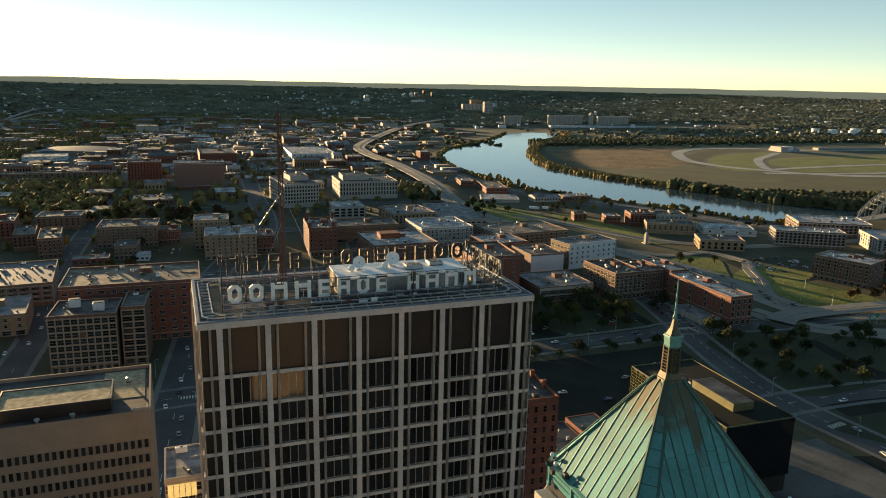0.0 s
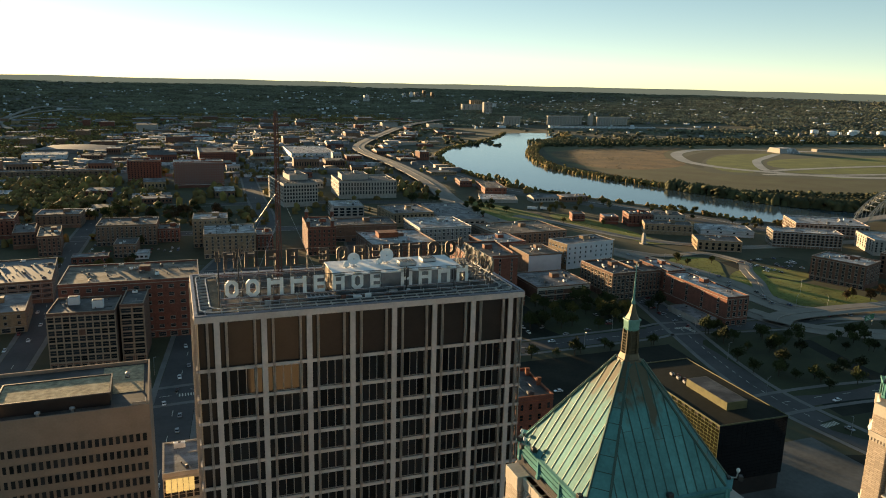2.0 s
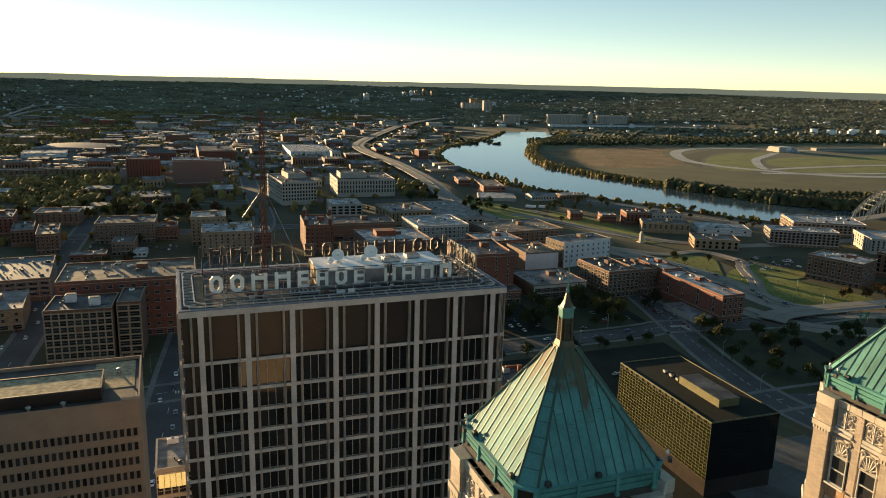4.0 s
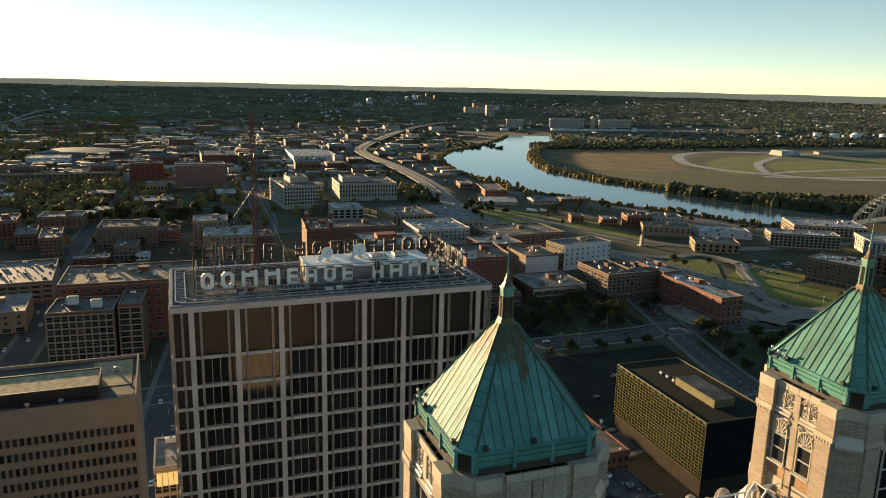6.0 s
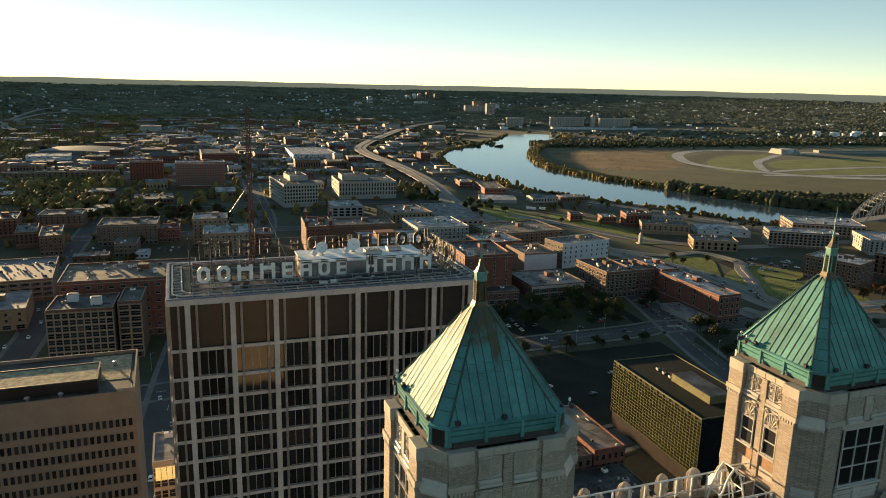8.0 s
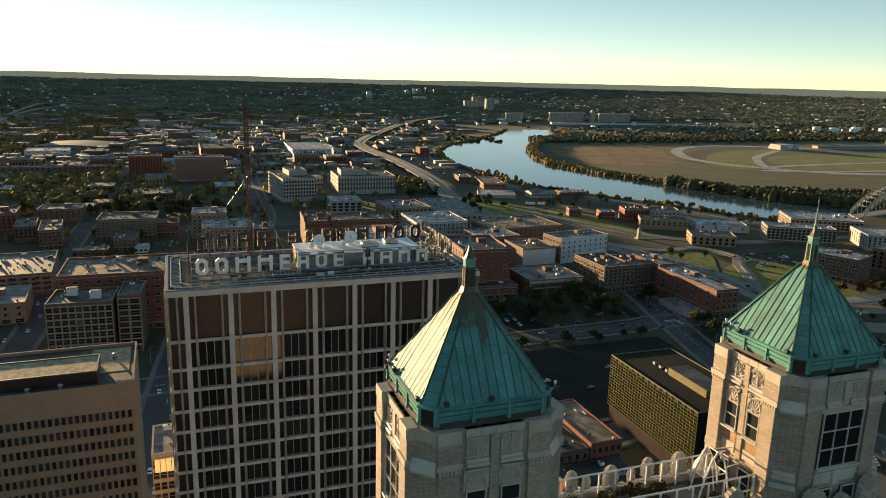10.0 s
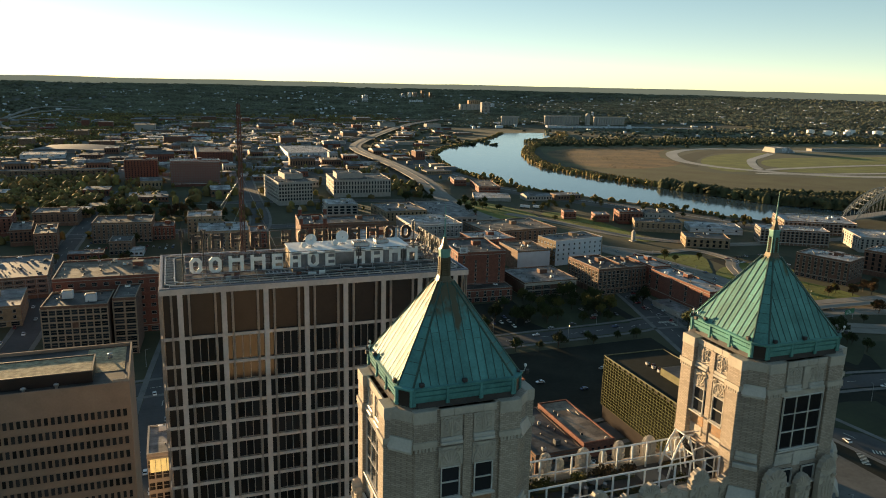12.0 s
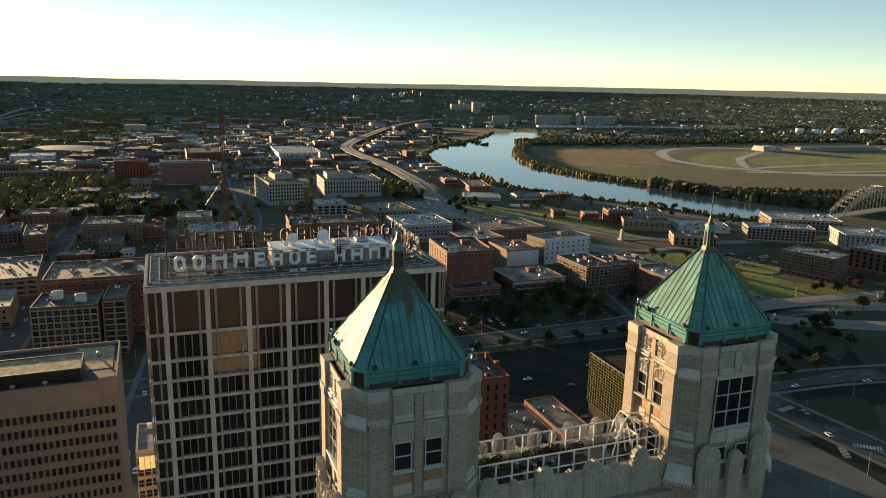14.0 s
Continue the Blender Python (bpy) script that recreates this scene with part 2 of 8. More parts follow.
def copper_mat(name, green, crown, run, streak):
    """Weathered copper: verdigris, brown round the lantern's foot. crown: how far down the brown goes from the tip;
    run: (place along x, half width, lowest height) of a narrow brown run-off on the slope."""
    m = surf(name, green, 0.68, 0.0, 0.3, 0.8, 0.08, 0.25, rand=0.16)
    nt = m.node_tree
    bsdf = nt.nodes["Principled BSDF"]
    base = bsdf.inputs["Base Color"].links[0].from_socket
    tc = [n for n in nt.nodes if n.type == "TEX_COORD"][0]

    def math_node(op, a, b):
        n = nt.nodes.new("ShaderNodeMath")
        n.operation = op
        for i, v in enumerate((a, b)):
            if isinstance(v, (int, float)):
                n.inputs[i].default_value = v
            else:
                nt.links.new(v, n.inputs[i])
        return n.outputs[0]

    def spread(value, lo, hi, a, b):
        n = nt.nodes.new("ShaderNodeMapRange")
        nt.links.new(value, n.inputs[0])
        for i, v in enumerate((lo, hi, a, b)):
            n.inputs[i + 1].default_value = v
        return n.outputs[0]

    sc = nt.nodes.new("ShaderNodeMapping")
    sc.inputs["Scale"].default_value = (3.0, 3.0, 0.3)
    nz = nt.nodes.new("ShaderNodeTexNoise")
    nz.inputs["Scale"].default_value, nz.inputs["Detail"].default_value = 1.0, 4
    nt.links.new(tc.outputs["Object"], sc.inputs[0])
    nt.links.new(sc.outputs[0], nz.inputs["Vector"])
    sep = nt.nodes.new("ShaderNodeSeparateXYZ")
    nt.links.new(tc.outputs["Object"], sep.inputs[0])
    uneven = math_node("MULTIPLY", math_node("SUBTRACT", nz.outputs[0], 0.5), 1.6)
    top = spread(sep.outputs[2], 138.2 - crown, 138.2, -0.15, 1.35)
    off = math_node("ABSOLUTE", math_node("SUBTRACT", sep.outputs[0], run[0]), 0)
    stripe = math_node("MULTIPLY", spread(off, run[1] * 0.3, run[1], 1.0, 0.0), spread(sep.outputs[2], run[2], run[2] + 1.6, 0.0, 1.0))
    stripe = math_node("MULTIPLY", stripe, spread(sep.outputs[1], CY - 0.4, CY - 0.1, 1.0, 0.0))
    much = math_node("ADD", math_node("MAXIMUM", top, stripe), uneven)
    soft = spread(much, 0.25, 0.8, 0.0, 0.9)
    mix = nt.nodes.new("ShaderNodeMix")
    mix.data_type = "RGBA"
    nt.links.new(soft, mix.inputs[0])
    nt.links.new(base, mix.inputs[6])
    mix.inputs[7].default_value = (*streak, 1)
    nt.links.new(mix.outputs[2], bsdf.inputs["Base Color"])
    return m


CY = -57.45  # the line on which both copper roofs stand
copper = copper_mat("verdigris_copper", (0.05, 0.23, 0.22), 2.5, (17.87, 0.36, 134.9), (0.1, 0.068, 0.036))
copper_clean = copper_mat("even_verdigris_copper", (0.062, 0.235, 0.21), 0.5, (42.3, 0.25, 136.4), (0.09, 0.1, 0.05))
copper_seam = surf("copper_seam", (0.03, 0.08, 0.062), 0.5, 0.3, 0.25, 1.5, 0.05)
copper_green = surf("green_copper", (0.12, 0.3, 0.25), 0.5, 0.05, 0.25, 2.0, 0.05)
copper_dark = surf("brown_copper", (0.1, 0.075, 0.045), 0.5, 0.4, 0.3, 1.5, 0.05)


# ---- helpers for building ----
def bx(bm, x0, y0, z0, x1, y1, z1, mi=0):
    v = [bm.verts.new(p) for p in ((x0, y0, z0), (x1, y0, z0), (x1, y1, z0), (x0, y1, z0), (x0, y0, z1), (x1, y0, z1), (x1, y1, z1), (x0, y1, z1))]
    for q in ((3, 2, 1, 0), (4, 5, 6, 7), (0, 1, 5, 4), (1, 2, 6, 5), (2, 3, 7, 6), (3, 0, 4, 7)):
        bm.faces.new([v[i] for i in q]).material_index = mi


def tray(bm, w, d, z0, z1, up, t):
    """A solid block with a raised rim round its top, in one skin."""
    def loop(a, z):
        return [bm.verts.new(p) for p in ((a, a, z), (w - a, a, z), (w - a, d - a, z), (a, d - a, z))]
    rows = [loop(0, z0), loop(0, z1 + up), loop(t, z1 + up), loop(t, z1)]
    for a, b in zip(rows, rows[1:]):
        for i in range(4):
            bm.faces.new((a[i], a[(i + 1) % 4], b[(i + 1) % 4], b[i]))
    bm.faces.new(rows[0][::-1]), bm.faces.new(rows[-1])


def ring(bm, pts0, pts1, mi=0, caps=True):
    """A prism or frustum between two outlines of equally many points, counted anticlockwise seen from above."""
    a, b = [bm.verts.new(p) for p in pts0], [bm.verts.new(p) for p in pts1]
    n = len(a)
    for i in range(n):
        bm.faces.new((a[i], a[(i + 1) % n], b[(i + 1) % n], b[i])).material_index = mi
    if caps:
        bm.faces.new(a[::-1]).material_index = mi
        bm.faces.new(b).material_index = mi


def rod(bm, p, q, r, sides=5, mi=0):
    p, q = Vector(p), Vector(q)
    d = (q - p).normalized()
    u = d.orthogonal().normalized()
    w = d.cross(u)
    c = [(math.cos(2 * math.pi * i / sides) * u + math.sin(2 * math.pi * i / sides) * w) * r for i in range(sides)]
    ring(bm, [p + e for e in c], [q + e for e in c], mi)


def lathe(bm, profile, cx=0, cy=0, sides=12, mi=0):
    """Turns (radius, height) pairs about an upright axis."""
    rows = [[bm.verts.new((cx + r * math.cos(2 * math.pi * i / sides), cy + r * math.sin(2 * math.pi * i / sides), z)) for i in range(sides)] for r, z in profile]
    for a, b in zip(rows, rows[1:]):
        for i in range(sides):
            bm.faces.new((a[i], a[(i + 1) % sides], b[(i + 1) % sides], b[i])).material_index = mi
    bm.faces.new(rows[0][::-1]).material_index = mi
    bm.faces.new(rows[-1]).material_index = mi


def part(name, bm, material, parent=None, label=""):
    me = bpy.data.meshes.new(name)
    bm.to_mesh(me)
    bm.free()
    for m in material if isinstance(material, (list, tuple)) else [material]:
        me.materials.append(m)
    ob = new(name, me)
    ob.parent = parent
    if label:
        tagged(ob, label)
    return ob


def piece(name, me, parent, m):
    """One more object on a mesh that is there already."""
    ob = new(name, me)
    ob.parent = parent
    ob.matrix_basis = m
    return ob


def thing(name, label, category, group="", x=0, y=0, z=0, rz=0):
    ob = new(name)
    ob.matrix_basis = pose(x, y, z, 0, 0, rz)
    ob.empty_display_size = 0.5
    return tagged(ob, label, category, group)


def plan(x, y):
    """From the grid in which the town is laid out to metres; past 2.1 km the land draws in, to end at the horizon."""
    r = math.hypot(x - 10, y + 80)
    if r > 2100:
        k = (2100 + (r - 2100) * 0.61) / r
        x, y = 10 + (x - 10) * k, -80 + (y + 80) * k
    d = 1 - 3.077e-5 * x - 7.15e-6 * y
    return (1.0048 * x + 0.10304 * y + 3.885) / d, (0.00319 * x + 1.15676 * y + 8.31) / d


def spot(name, label, category, group="", x=0, y=0, z=0, rz=0):
    """A thing that stands at a place of the town's grid."""
    return thing(name, label, category, group, *plan(x, y), z, rz)


def sheet(name, outline, z, material, label, category, hole=None):
    """A flat piece of ground from its outline."""
    bm = bmesh.new()
    vs = [bm.verts.new((*plan(x, y), z)) for x, y in outline]
    es = [bm.edges.new((vs[i], vs[(i + 1) % len(vs)])) for i in range(len(vs))]
    bmesh.ops.triangle_fill(bm, use_beauty=True, use_dissolve=False, edges=es)
    for f in bm.faces:
        if f.normal.z < 0:
            f.normal_flip()
    return tagged(part(name, bm, material), label, category, kind="structure")


def smooth(pts, closed=True, steps=5):
    """A smooth line through the given places."""
    n, out = len(pts), []
    for i in range(n if closed else n - 1):
        p0, p1, p2, p3 = (pts[(i + k) % n] if closed else pts[min(max(i + k, 0), n - 1)] for k in (-1, 0, 1, 2))
        for s in range(steps):
            t = s / steps
            out.append(tuple(0.5 * (2 * b + (c - a) * t + (2 * a - 5 * b + 4 * c - d) * t * t + (3 * b - a - 3 * c + d) * t**3) for a, b, c, d in zip(p0, p1, p2, p3)))
    return out if closed else out + [pts[-1]]


def strip(name, line, width, z, material, label, category="road", thick=0.0):
    """A road along a line of places; thick: how deep its deck is where it stands on piers."""
    line = [(*plan(*p[:2]), *p[2:]) for p in line]
    bm = bmesh.new()
    rows = []
    for i, p in enumerate(line):
        a, b = Vector(line[max(i - 1, 0)][:2]), Vector(line[min(i + 1, len(line) - 1)][:2])
        d = (b - a).normalized()
        n = Vector((-d.y, d.x)) * width / 2
        h = p[2] if len(p) > 2 else z
        rows.append([bm.verts.new((p[0] - n.x, p[1] - n.y, h)), bm.verts.new((p[0] + n.x, p[1] + n.y, h))])
        if thick:
            rows[-1] += [bm.verts.new((p[0] + n.x, p[1] + n.y, h - thick)), bm.verts.new((p[0] - n.x, p[1] - n.y, h - thick))]
    for r, s in zip(rows, rows[1:]):
        bm.faces.new((r[1], r[0], s[0], s[1]))
        if thick:
            bm.faces.new((r[2], r[1], s[1], s[2])), bm.faces.new((r[0], r[3], s[3], s[0])), bm.faces.new((r[3], r[2], s[2], s[3]))
    return tagged(part(name, bm, material), label, category, kind="structure")


def rise(x, y):
    """The land: level in the valley, rising to the bluffs that make the horizon."""
    d = math.hypot(x - 10, y + 80)
    k = min(max((d - 2100) / 2750, 0), 1)
    return 120 * k**1.35 + (noise.noise((x * 0.0011, y * 0.0011, 3)) * 9 * k if k else 0)


# ---- ground, river, fields ----
def land():
    bm = bmesh.new()
    radii = [0, 60, 150, 300, 500, 750, 1000, 1300, 1600, 1900, 2100] + [2100 + 2780 * (i / 26) for i in range(1, 27)]
    rows = []
    for r in radii[1:]:
        spots = [(10 + r * math.sin(a), -80 + r * math.cos(a)) for a in (2 * math.pi * i / 160 for i in range(160))]
        rows.append([bm.verts.new((*plan(x, y), rise(x, y))) for x, y in spots])
    c = bm.verts.new((*plan(10, -80), 0))
    for i in range(160):
        bm.faces.new((c, rows[0][(i + 1) % 160], rows[0][i]))
        for a, b in zip(rows, rows[1:]):
            bm.faces.new((a[i], a[(i + 1) % 160], b[(i + 1) % 160], b[i]))
    return tagged(part("ground", bm, dirt), "dull brown and olive valley floor rising to low bluffs", "ground", kind="structure")


ground = land()
# far hills; distance haze is put in as blue-green colour and faint glow
far_haze = surf("hazed_distant_hills", (0.025, 0.045, 0.045), 1.0, 0, 0.15, 0.002, 0, 0.0)
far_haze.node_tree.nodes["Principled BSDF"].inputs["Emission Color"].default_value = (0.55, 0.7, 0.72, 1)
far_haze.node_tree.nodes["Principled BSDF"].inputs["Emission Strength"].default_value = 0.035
bm = bmesh.new()
rows = []
for d, up in ((4550, -2), (4620, 3), (4700, 7), (4780, 11), (4878, 15)):
    rows.append([])
    for i in range(201):
        a = radians(-40 + 0.6 * i)
        x, y = 10 + d * math.sin(a), -80 + d * math.cos(a)
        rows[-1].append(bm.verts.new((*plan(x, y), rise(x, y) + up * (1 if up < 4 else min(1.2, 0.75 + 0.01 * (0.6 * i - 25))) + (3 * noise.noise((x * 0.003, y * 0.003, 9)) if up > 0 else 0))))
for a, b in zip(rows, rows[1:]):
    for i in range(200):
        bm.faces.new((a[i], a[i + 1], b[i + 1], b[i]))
tagged(part("backdrop", bm, far_haze), "hills at the horizon, haze painted in as a pale blue-green glow", "hills", kind="structure")

water = surf("river_water", (0.06, 0.1, 0.12), 0.1, 0, 0.25, 0.004, 0.0, 0.8)
wb = water.node_tree.nodes.new("ShaderNodeBump")
wn = water.node_tree.nodes.new("ShaderNodeTexNoise")
wn.inputs["Scale"].default_value, wn.inputs["Detail"].default_value = 0.06, 6
wc = [n for n in water.node_tree.nodes if n.type == "TEX_COORD"][0]
water.node_tree.links.new(wc.outputs["Object"], wn.inputs["Vector"])
water.node_tree.links.new(wn.outputs[0], wb.inputs["Height"])
wb.inputs["Strength"].default_value, wb.inputs["Distance"].default_value = 0.07, 1.0
water.node_tree.links.new(wb.outputs[0], water.node_tree.nodes["Principled BSDF"].inputs["Normal"])
NEAR_BANK = [(1500, 380), (1000, 420), (725, 446), (638, 444), (590, 458), (552, 500), (517, 557), (474, 615), (427, 684), (388, 750), (374, 838), (363, 925), (372, 1038), (396, 1144), (445, 1245), (556, 1360), (682, 1517), (756, 1640)]
FAR_BANK = [(833, 1650), (940, 1610), (900, 1500), (777, 1381), (657, 1220), (602, 1117), (563, 993), (550, 909), (567, 844), (587, 790), (627, 699), (655, 631), (690, 560), (735, 520), (800, 500), (1000, 480), (1500, 450)]
river = sheet("water", smooth(NEAR_BANK, False, 4) + smooth(FAR_BANK, False, 4), 0.12, water, "broad blue river bending round a flat point of land", "river")
sheet("field", smooth([(640, 1150), (760, 1330), (1100, 1330), (1500, 1250), (2300, 1150), (2300, 520), (1500, 480), (1000, 520), (760, 560), (690, 640), (640, 740), (600, 860), (590, 960)], True, 4), 0.1, meadow, "dry brown meadow on the point of land in the river bend", "field")
sheet("field", smooth([(640, 1130), (720, 1200), (860, 1235), (1040, 1215), (930, 1130), (860, 1030), (830, 930), (720, 880), (640, 900), (610, 990)], True, 4), 0.16, brown_field, "patch of rust-brown dry grass in the meadow", "field")
sheet("runway_apron", smooth([(850, 960), (930, 1090), (1105, 1150), (1280, 1190), (1600, 1100), (2200, 980), (2200, 560), (1500, 620), (1020, 700), (880, 760), (800, 830)], True, 4), 0.2, airfield_soil, "dull grassy ground of an airfield", "airfield")
sheet("grass", smooth([(915, 1040), (1064, 1134), (1217, 1159), (1152, 1084), (1043, 1078), (907, 976), (826, 876), (837, 940)], True, 4), 0.24, lawn_mat, "dark green levee bank round the airfield", "grass")
for outline in ([(902, 961), (1010, 1045), (1116, 1069), (1178, 1054), (1015, 945), (908, 826), (850, 818), (842, 858)], [(1024, 928), (1142, 976), (1421, 957), (2200, 880), (2200, 800), (1400, 850), (1160, 850), (990, 846)], [(945, 805), (1010, 822), (1170, 832), (1400, 826), (2200, 775), (2200, 690), (1500, 720), (1160, 757), (1046, 764)], [(960, 740), (1100, 725), (1500, 690), (2200, 650), (2200, 590), (1500, 640), (1060, 705)]):
    sheet("grass", smooth(outline, True, 3), 0.28, grass_mat, "mown yellow-green grass of an airfield", "grass")
for ri, (line, wide) in enumerate((([(2200, 1010), (1400, 1075), (1180, 1150), (1060, 1165), (950, 1110), (880, 1010), (860, 930), (900, 830), (1050, 720), (1500, 640), (2200, 560)], 26), ([(880, 790), (1000, 760), (1300, 735), (2200, 680)], 16), ([(1178, 1056), (1090, 1000), (1015, 945), (930, 830), (1000, 834), (1300, 840), (2200, 788)], 18))):
    strip("runway", smooth(line, False, 6), wide, 0.3 + 0.02 * ri, taxi_concrete, "pale grey airfield taxiway across the grass", "runway")

sheet("ground_yard", smooth([(-560, 950), (-480, 1500), (-250, 2000), (250, 2150), (560, 1960), (380, 1620), (260, 1340), (330, 1000), (330, 830), (120, 800), (-200, 930)], True, 4), 0.03, yard, "pale gravelly railway and factory yards", "yard")
for line, wide in (([(-560, 1750), (-664, 2012), (-700, 2412), (-640, 2600), (-560, 2640)], 15), ([(-600, 1800), (-690, 2100), (-740, 2420), (-760, 2700), (-700, 2790), (-620, 2740)], 13), ([(-300, 2350), (-120, 2300), (100, 2150), (260, 2050)], 12)):
    strip("road", [(x, y, rise(x, y) + 9) for x, y in smooth(line, False, 8)], wide, 0, pale_concrete, "pale far highway ramp curving across the valley", "highway", 2.0)
# railway tracks and a road along the town's bank
def along_bank(k):
    out = []
    p = smooth(NEAR_BANK[3:14], False, 4)
    for i, q in enumerate(p):
        a, b = Vector(p[max(i - 1, 0)]), Vector(p[min(i + 1, len(p) - 1)])
        d = (b - a).normalized()
        out.append((q[0] - d.y * k, q[1] + d.x * k))
    return out


strip("ground_yard", along_bank(38), 44, 0.06, yard, "gravel bed of railway tracks along the river", "railway bed")
for k, wide, mat, label in ((20, 1.6, dark_steel, "rusty railway track on gravel"), (26, 1.6, dark_steel, "rusty railway track on gravel"), (32, 1.6, steel, "worn railway track on gravel"), (44, 1.6, dark_steel, "rusty railway track on gravel"), (52, 7, asphalt, "narrow river road beside the tracks")):
    strip("road", along_bank(k), wide, 0.1 + 0.001 * k, mat, label, "track")
# Streets and lots of the town
STREETS = [  # line, width
    ([(-34, -120), (-32, 120), (-30, 260), (-20, 420), (22, 560), (14, 760), (4, 1000)], 18),
    ([(-112, 60), (-117, 300), (-131, 400), (-141, 480), (-150, 640), (-160, 800)], 14),
    ([(66, -200), (68, 60), (74, 200), (96, 420), (110, 640)], 14),
    ([(300, -60), (262, 87), (252, 135), (254, 170), (262, 210), (276, 275), (284, 330), (292, 380)], 16),
    ([(-400, 215), (-120, 212), (100, 222), (230, 224), (262, 226), (330, 216), (440, 212), (640, 180)], 15),
    ([(-400, 415), (-130, 412), (0, 410), (140, 398), (240, 392)], 13),
    ([(-400, 560), (-140, 548), (22, 552), (180, 540), (300, 540)], 14),
    ([(-400, 118), (0, 112), (120, 116), (252, 132), (380, 118), (640, 60)], 15),
    ([(-300, 690), (20, 690), (230, 650), (330, 560)], 13),
    ([(-500, 30), (0, -28), (300, -30)], 14),
]
for si, (line, wide) in enumerate(STREETS):
    strip("road", smooth(line, False, 6), wide, 0.05 + 0.008 * si, asphalt, "dark asphalt city street between blocks", "street")
    for side in (-1, 1):
        off = []
        for i, p in enumerate(line):
            a, b = Vector(line[max(i - 1, 0)]), Vector(line[min(i + 1, len(line) - 1)])
            d = (b - a).normalized()
            off.append((p[0] - d.y * side * (wide / 2 + 1.6), p[1] + d.x * side * (wide / 2 + 1.6)))
        strip("pavement", smooth(off, False, 6), 2.8, 0.17 + 0.004 * si + 0.002 * side, pavement_mat, "worn concrete pavement beside the street", "pavement")
HIGHWAYS = [
    ([(640, 150), (520, 190), (425, 210), (372, 226), (362, 255), (362, 290), (352, 335), (325, 400), (292, 470), (262, 560), (255, 660), (262, 780), (256, 960), (236, 1180), (262, 1330), (392, 1640), (500, 1860), (720, 2190)], 26, 0.5),
    ([(420, 205), (366, 245), (390, 292), (404, 318), (419, 340), (405, 372), (365, 372), (333, 400), (292, 432)], 11, 0.6),
    ([(640, 196), (500, 214), (362, 222), (330, 214)], 18, 2.5),
    ([(700, 40), (560, 90), (440, 160), (352, 200), (330, 240)], 20, 0.45),
    ([(300, 560), (330, 520), (372, 440), (420, 400), (470, 380), (640, 372)], 14, 0.35),
]
for hi, (line, wide, h) in enumerate(HIGHWAYS):
    h += 0.01 * hi
    if hi == 0:
        line = [(x, y, h + 6.5 * min(max((y - 620) / 200, 0), 1) + rise(x, y)) for x, y in line]
    deck = strip("road", smooth(line, False, 8), wide, h, pale_concrete, "pale worn concrete highway with several lanes", "highway", 1.1 if hi == 0 else 0.3)
    if hi == 0:
        for p in smooth(line, False, 4)[::2]:
            if 680 < p[1] < 1500:
                for e in (-8, 8):
                    bm = bmesh.new()
                    px, py = plan(*p[:2])
                    bx(bm, px + e - 1.2, py - 1.2, rise(*p[:2]), px + e + 1.2, py + 1.2, p[2] - 1.0)
                    part("pier", bm, concrete, deck)
    strip("trim", [(*p[:2], (p[2] if len(p) > 2 else h) + 0.5) for p in smooth(line, False, 8)], 0.5, h + 0.35, concrete, "low concrete median along the highway", "median", 0.3)
grass_z = 0.2
for outline in ([(338, 540), (371, 426), (388, 410), (394, 420), (384, 505), (362, 556)], [(342, 338), (372, 368), (400, 352), (384, 322), (368, 306)], [(376, 306), (400, 320), (408, 300), (372, 256), (368, 285)], [(399, 296), (430, 272), (440, 225), (378, 232), (370, 242)], [(262, 480), (300, 470), (330, 560), (270, 660)], [(420, 330), (450, 300), (425, 285), (408, 310)]):
    grass_z += 0.007
    sheet("grass", smooth(outline, True, 4), grass_z, grass_mat, "yellow-green autumn grass beside the highway ramps", "grass")
for li, (x0, y0, x1, y1) in enumerate(((76, 126, 242, 206), (76, 234, 186, 286), (190, 232, 252, 268), (-28, 130, 56, 205), (270, 100, 350, 190), (-100, 560, -20, 680), (400, 300, 470, 345), (-28, 236, 66, 262), (268, 232, 282, 300))):
    sheet("ground_lot", [(x0, y0), (x1, y0), (x1, y1), (x0, y1)], 0.025 + 0.002 * li, darkened_asphalt, "dark asphalt parking lot with a few cars, deepened for shade", "parking lot")
sheet("ground_lot", [(110, -260), (420, -260), (420, 40), (300, 60), (262, 84), (178, 108), (110, 108)], 0.018, darkened_asphalt, "dark worn asphalt between the downtown blocks, deepened for shade", "parking lot")
sheet("ground_lot", [(178, -40), (248, -40), (246, 62), (240, 104), (178, 104)], 0.04, lot_concrete, "worn grey concrete parking lot with planted kerbs", "parking lot")
lawn_z = 0.15
for outline in ([(186, 234), (184, 272), (214, 280), (236, 276), (245, 234), (232, 231)], [(254, 112), (303, 110), (286, 86), (268, 90)], [(266, 205), (304, 209), (326, 208), (323, 189), (318, 145), (314, 134), (262, 136), (261, 160), (262, 187)], [(337, 192), (372, 192), (366, 168), (337, 146), (330, 148), (332, 186)], [(419, 332), (461, 345), (480, 327), (432, 288), (424, 300)], [(-100, 575), (-30, 570), (-25, 690), (-100, 690)], [(340, 118), (420, 90), (460, 130), (372, 166)]):
    lawn_z += 0.006
    sheet("grass", smooth(outline, True, 3), lawn_z, lawn_mat, "lawn between streets, its green darkened for shade", "grass")


# ---- tall office tower with the roof sign ----
W, D = 46.0, 21.0
COLS = [2.75 + 5.88 * i for i in range(8)]
FLOOR_Z = [112.4] + [108.25 - 3.134 * i for i in range(34)]


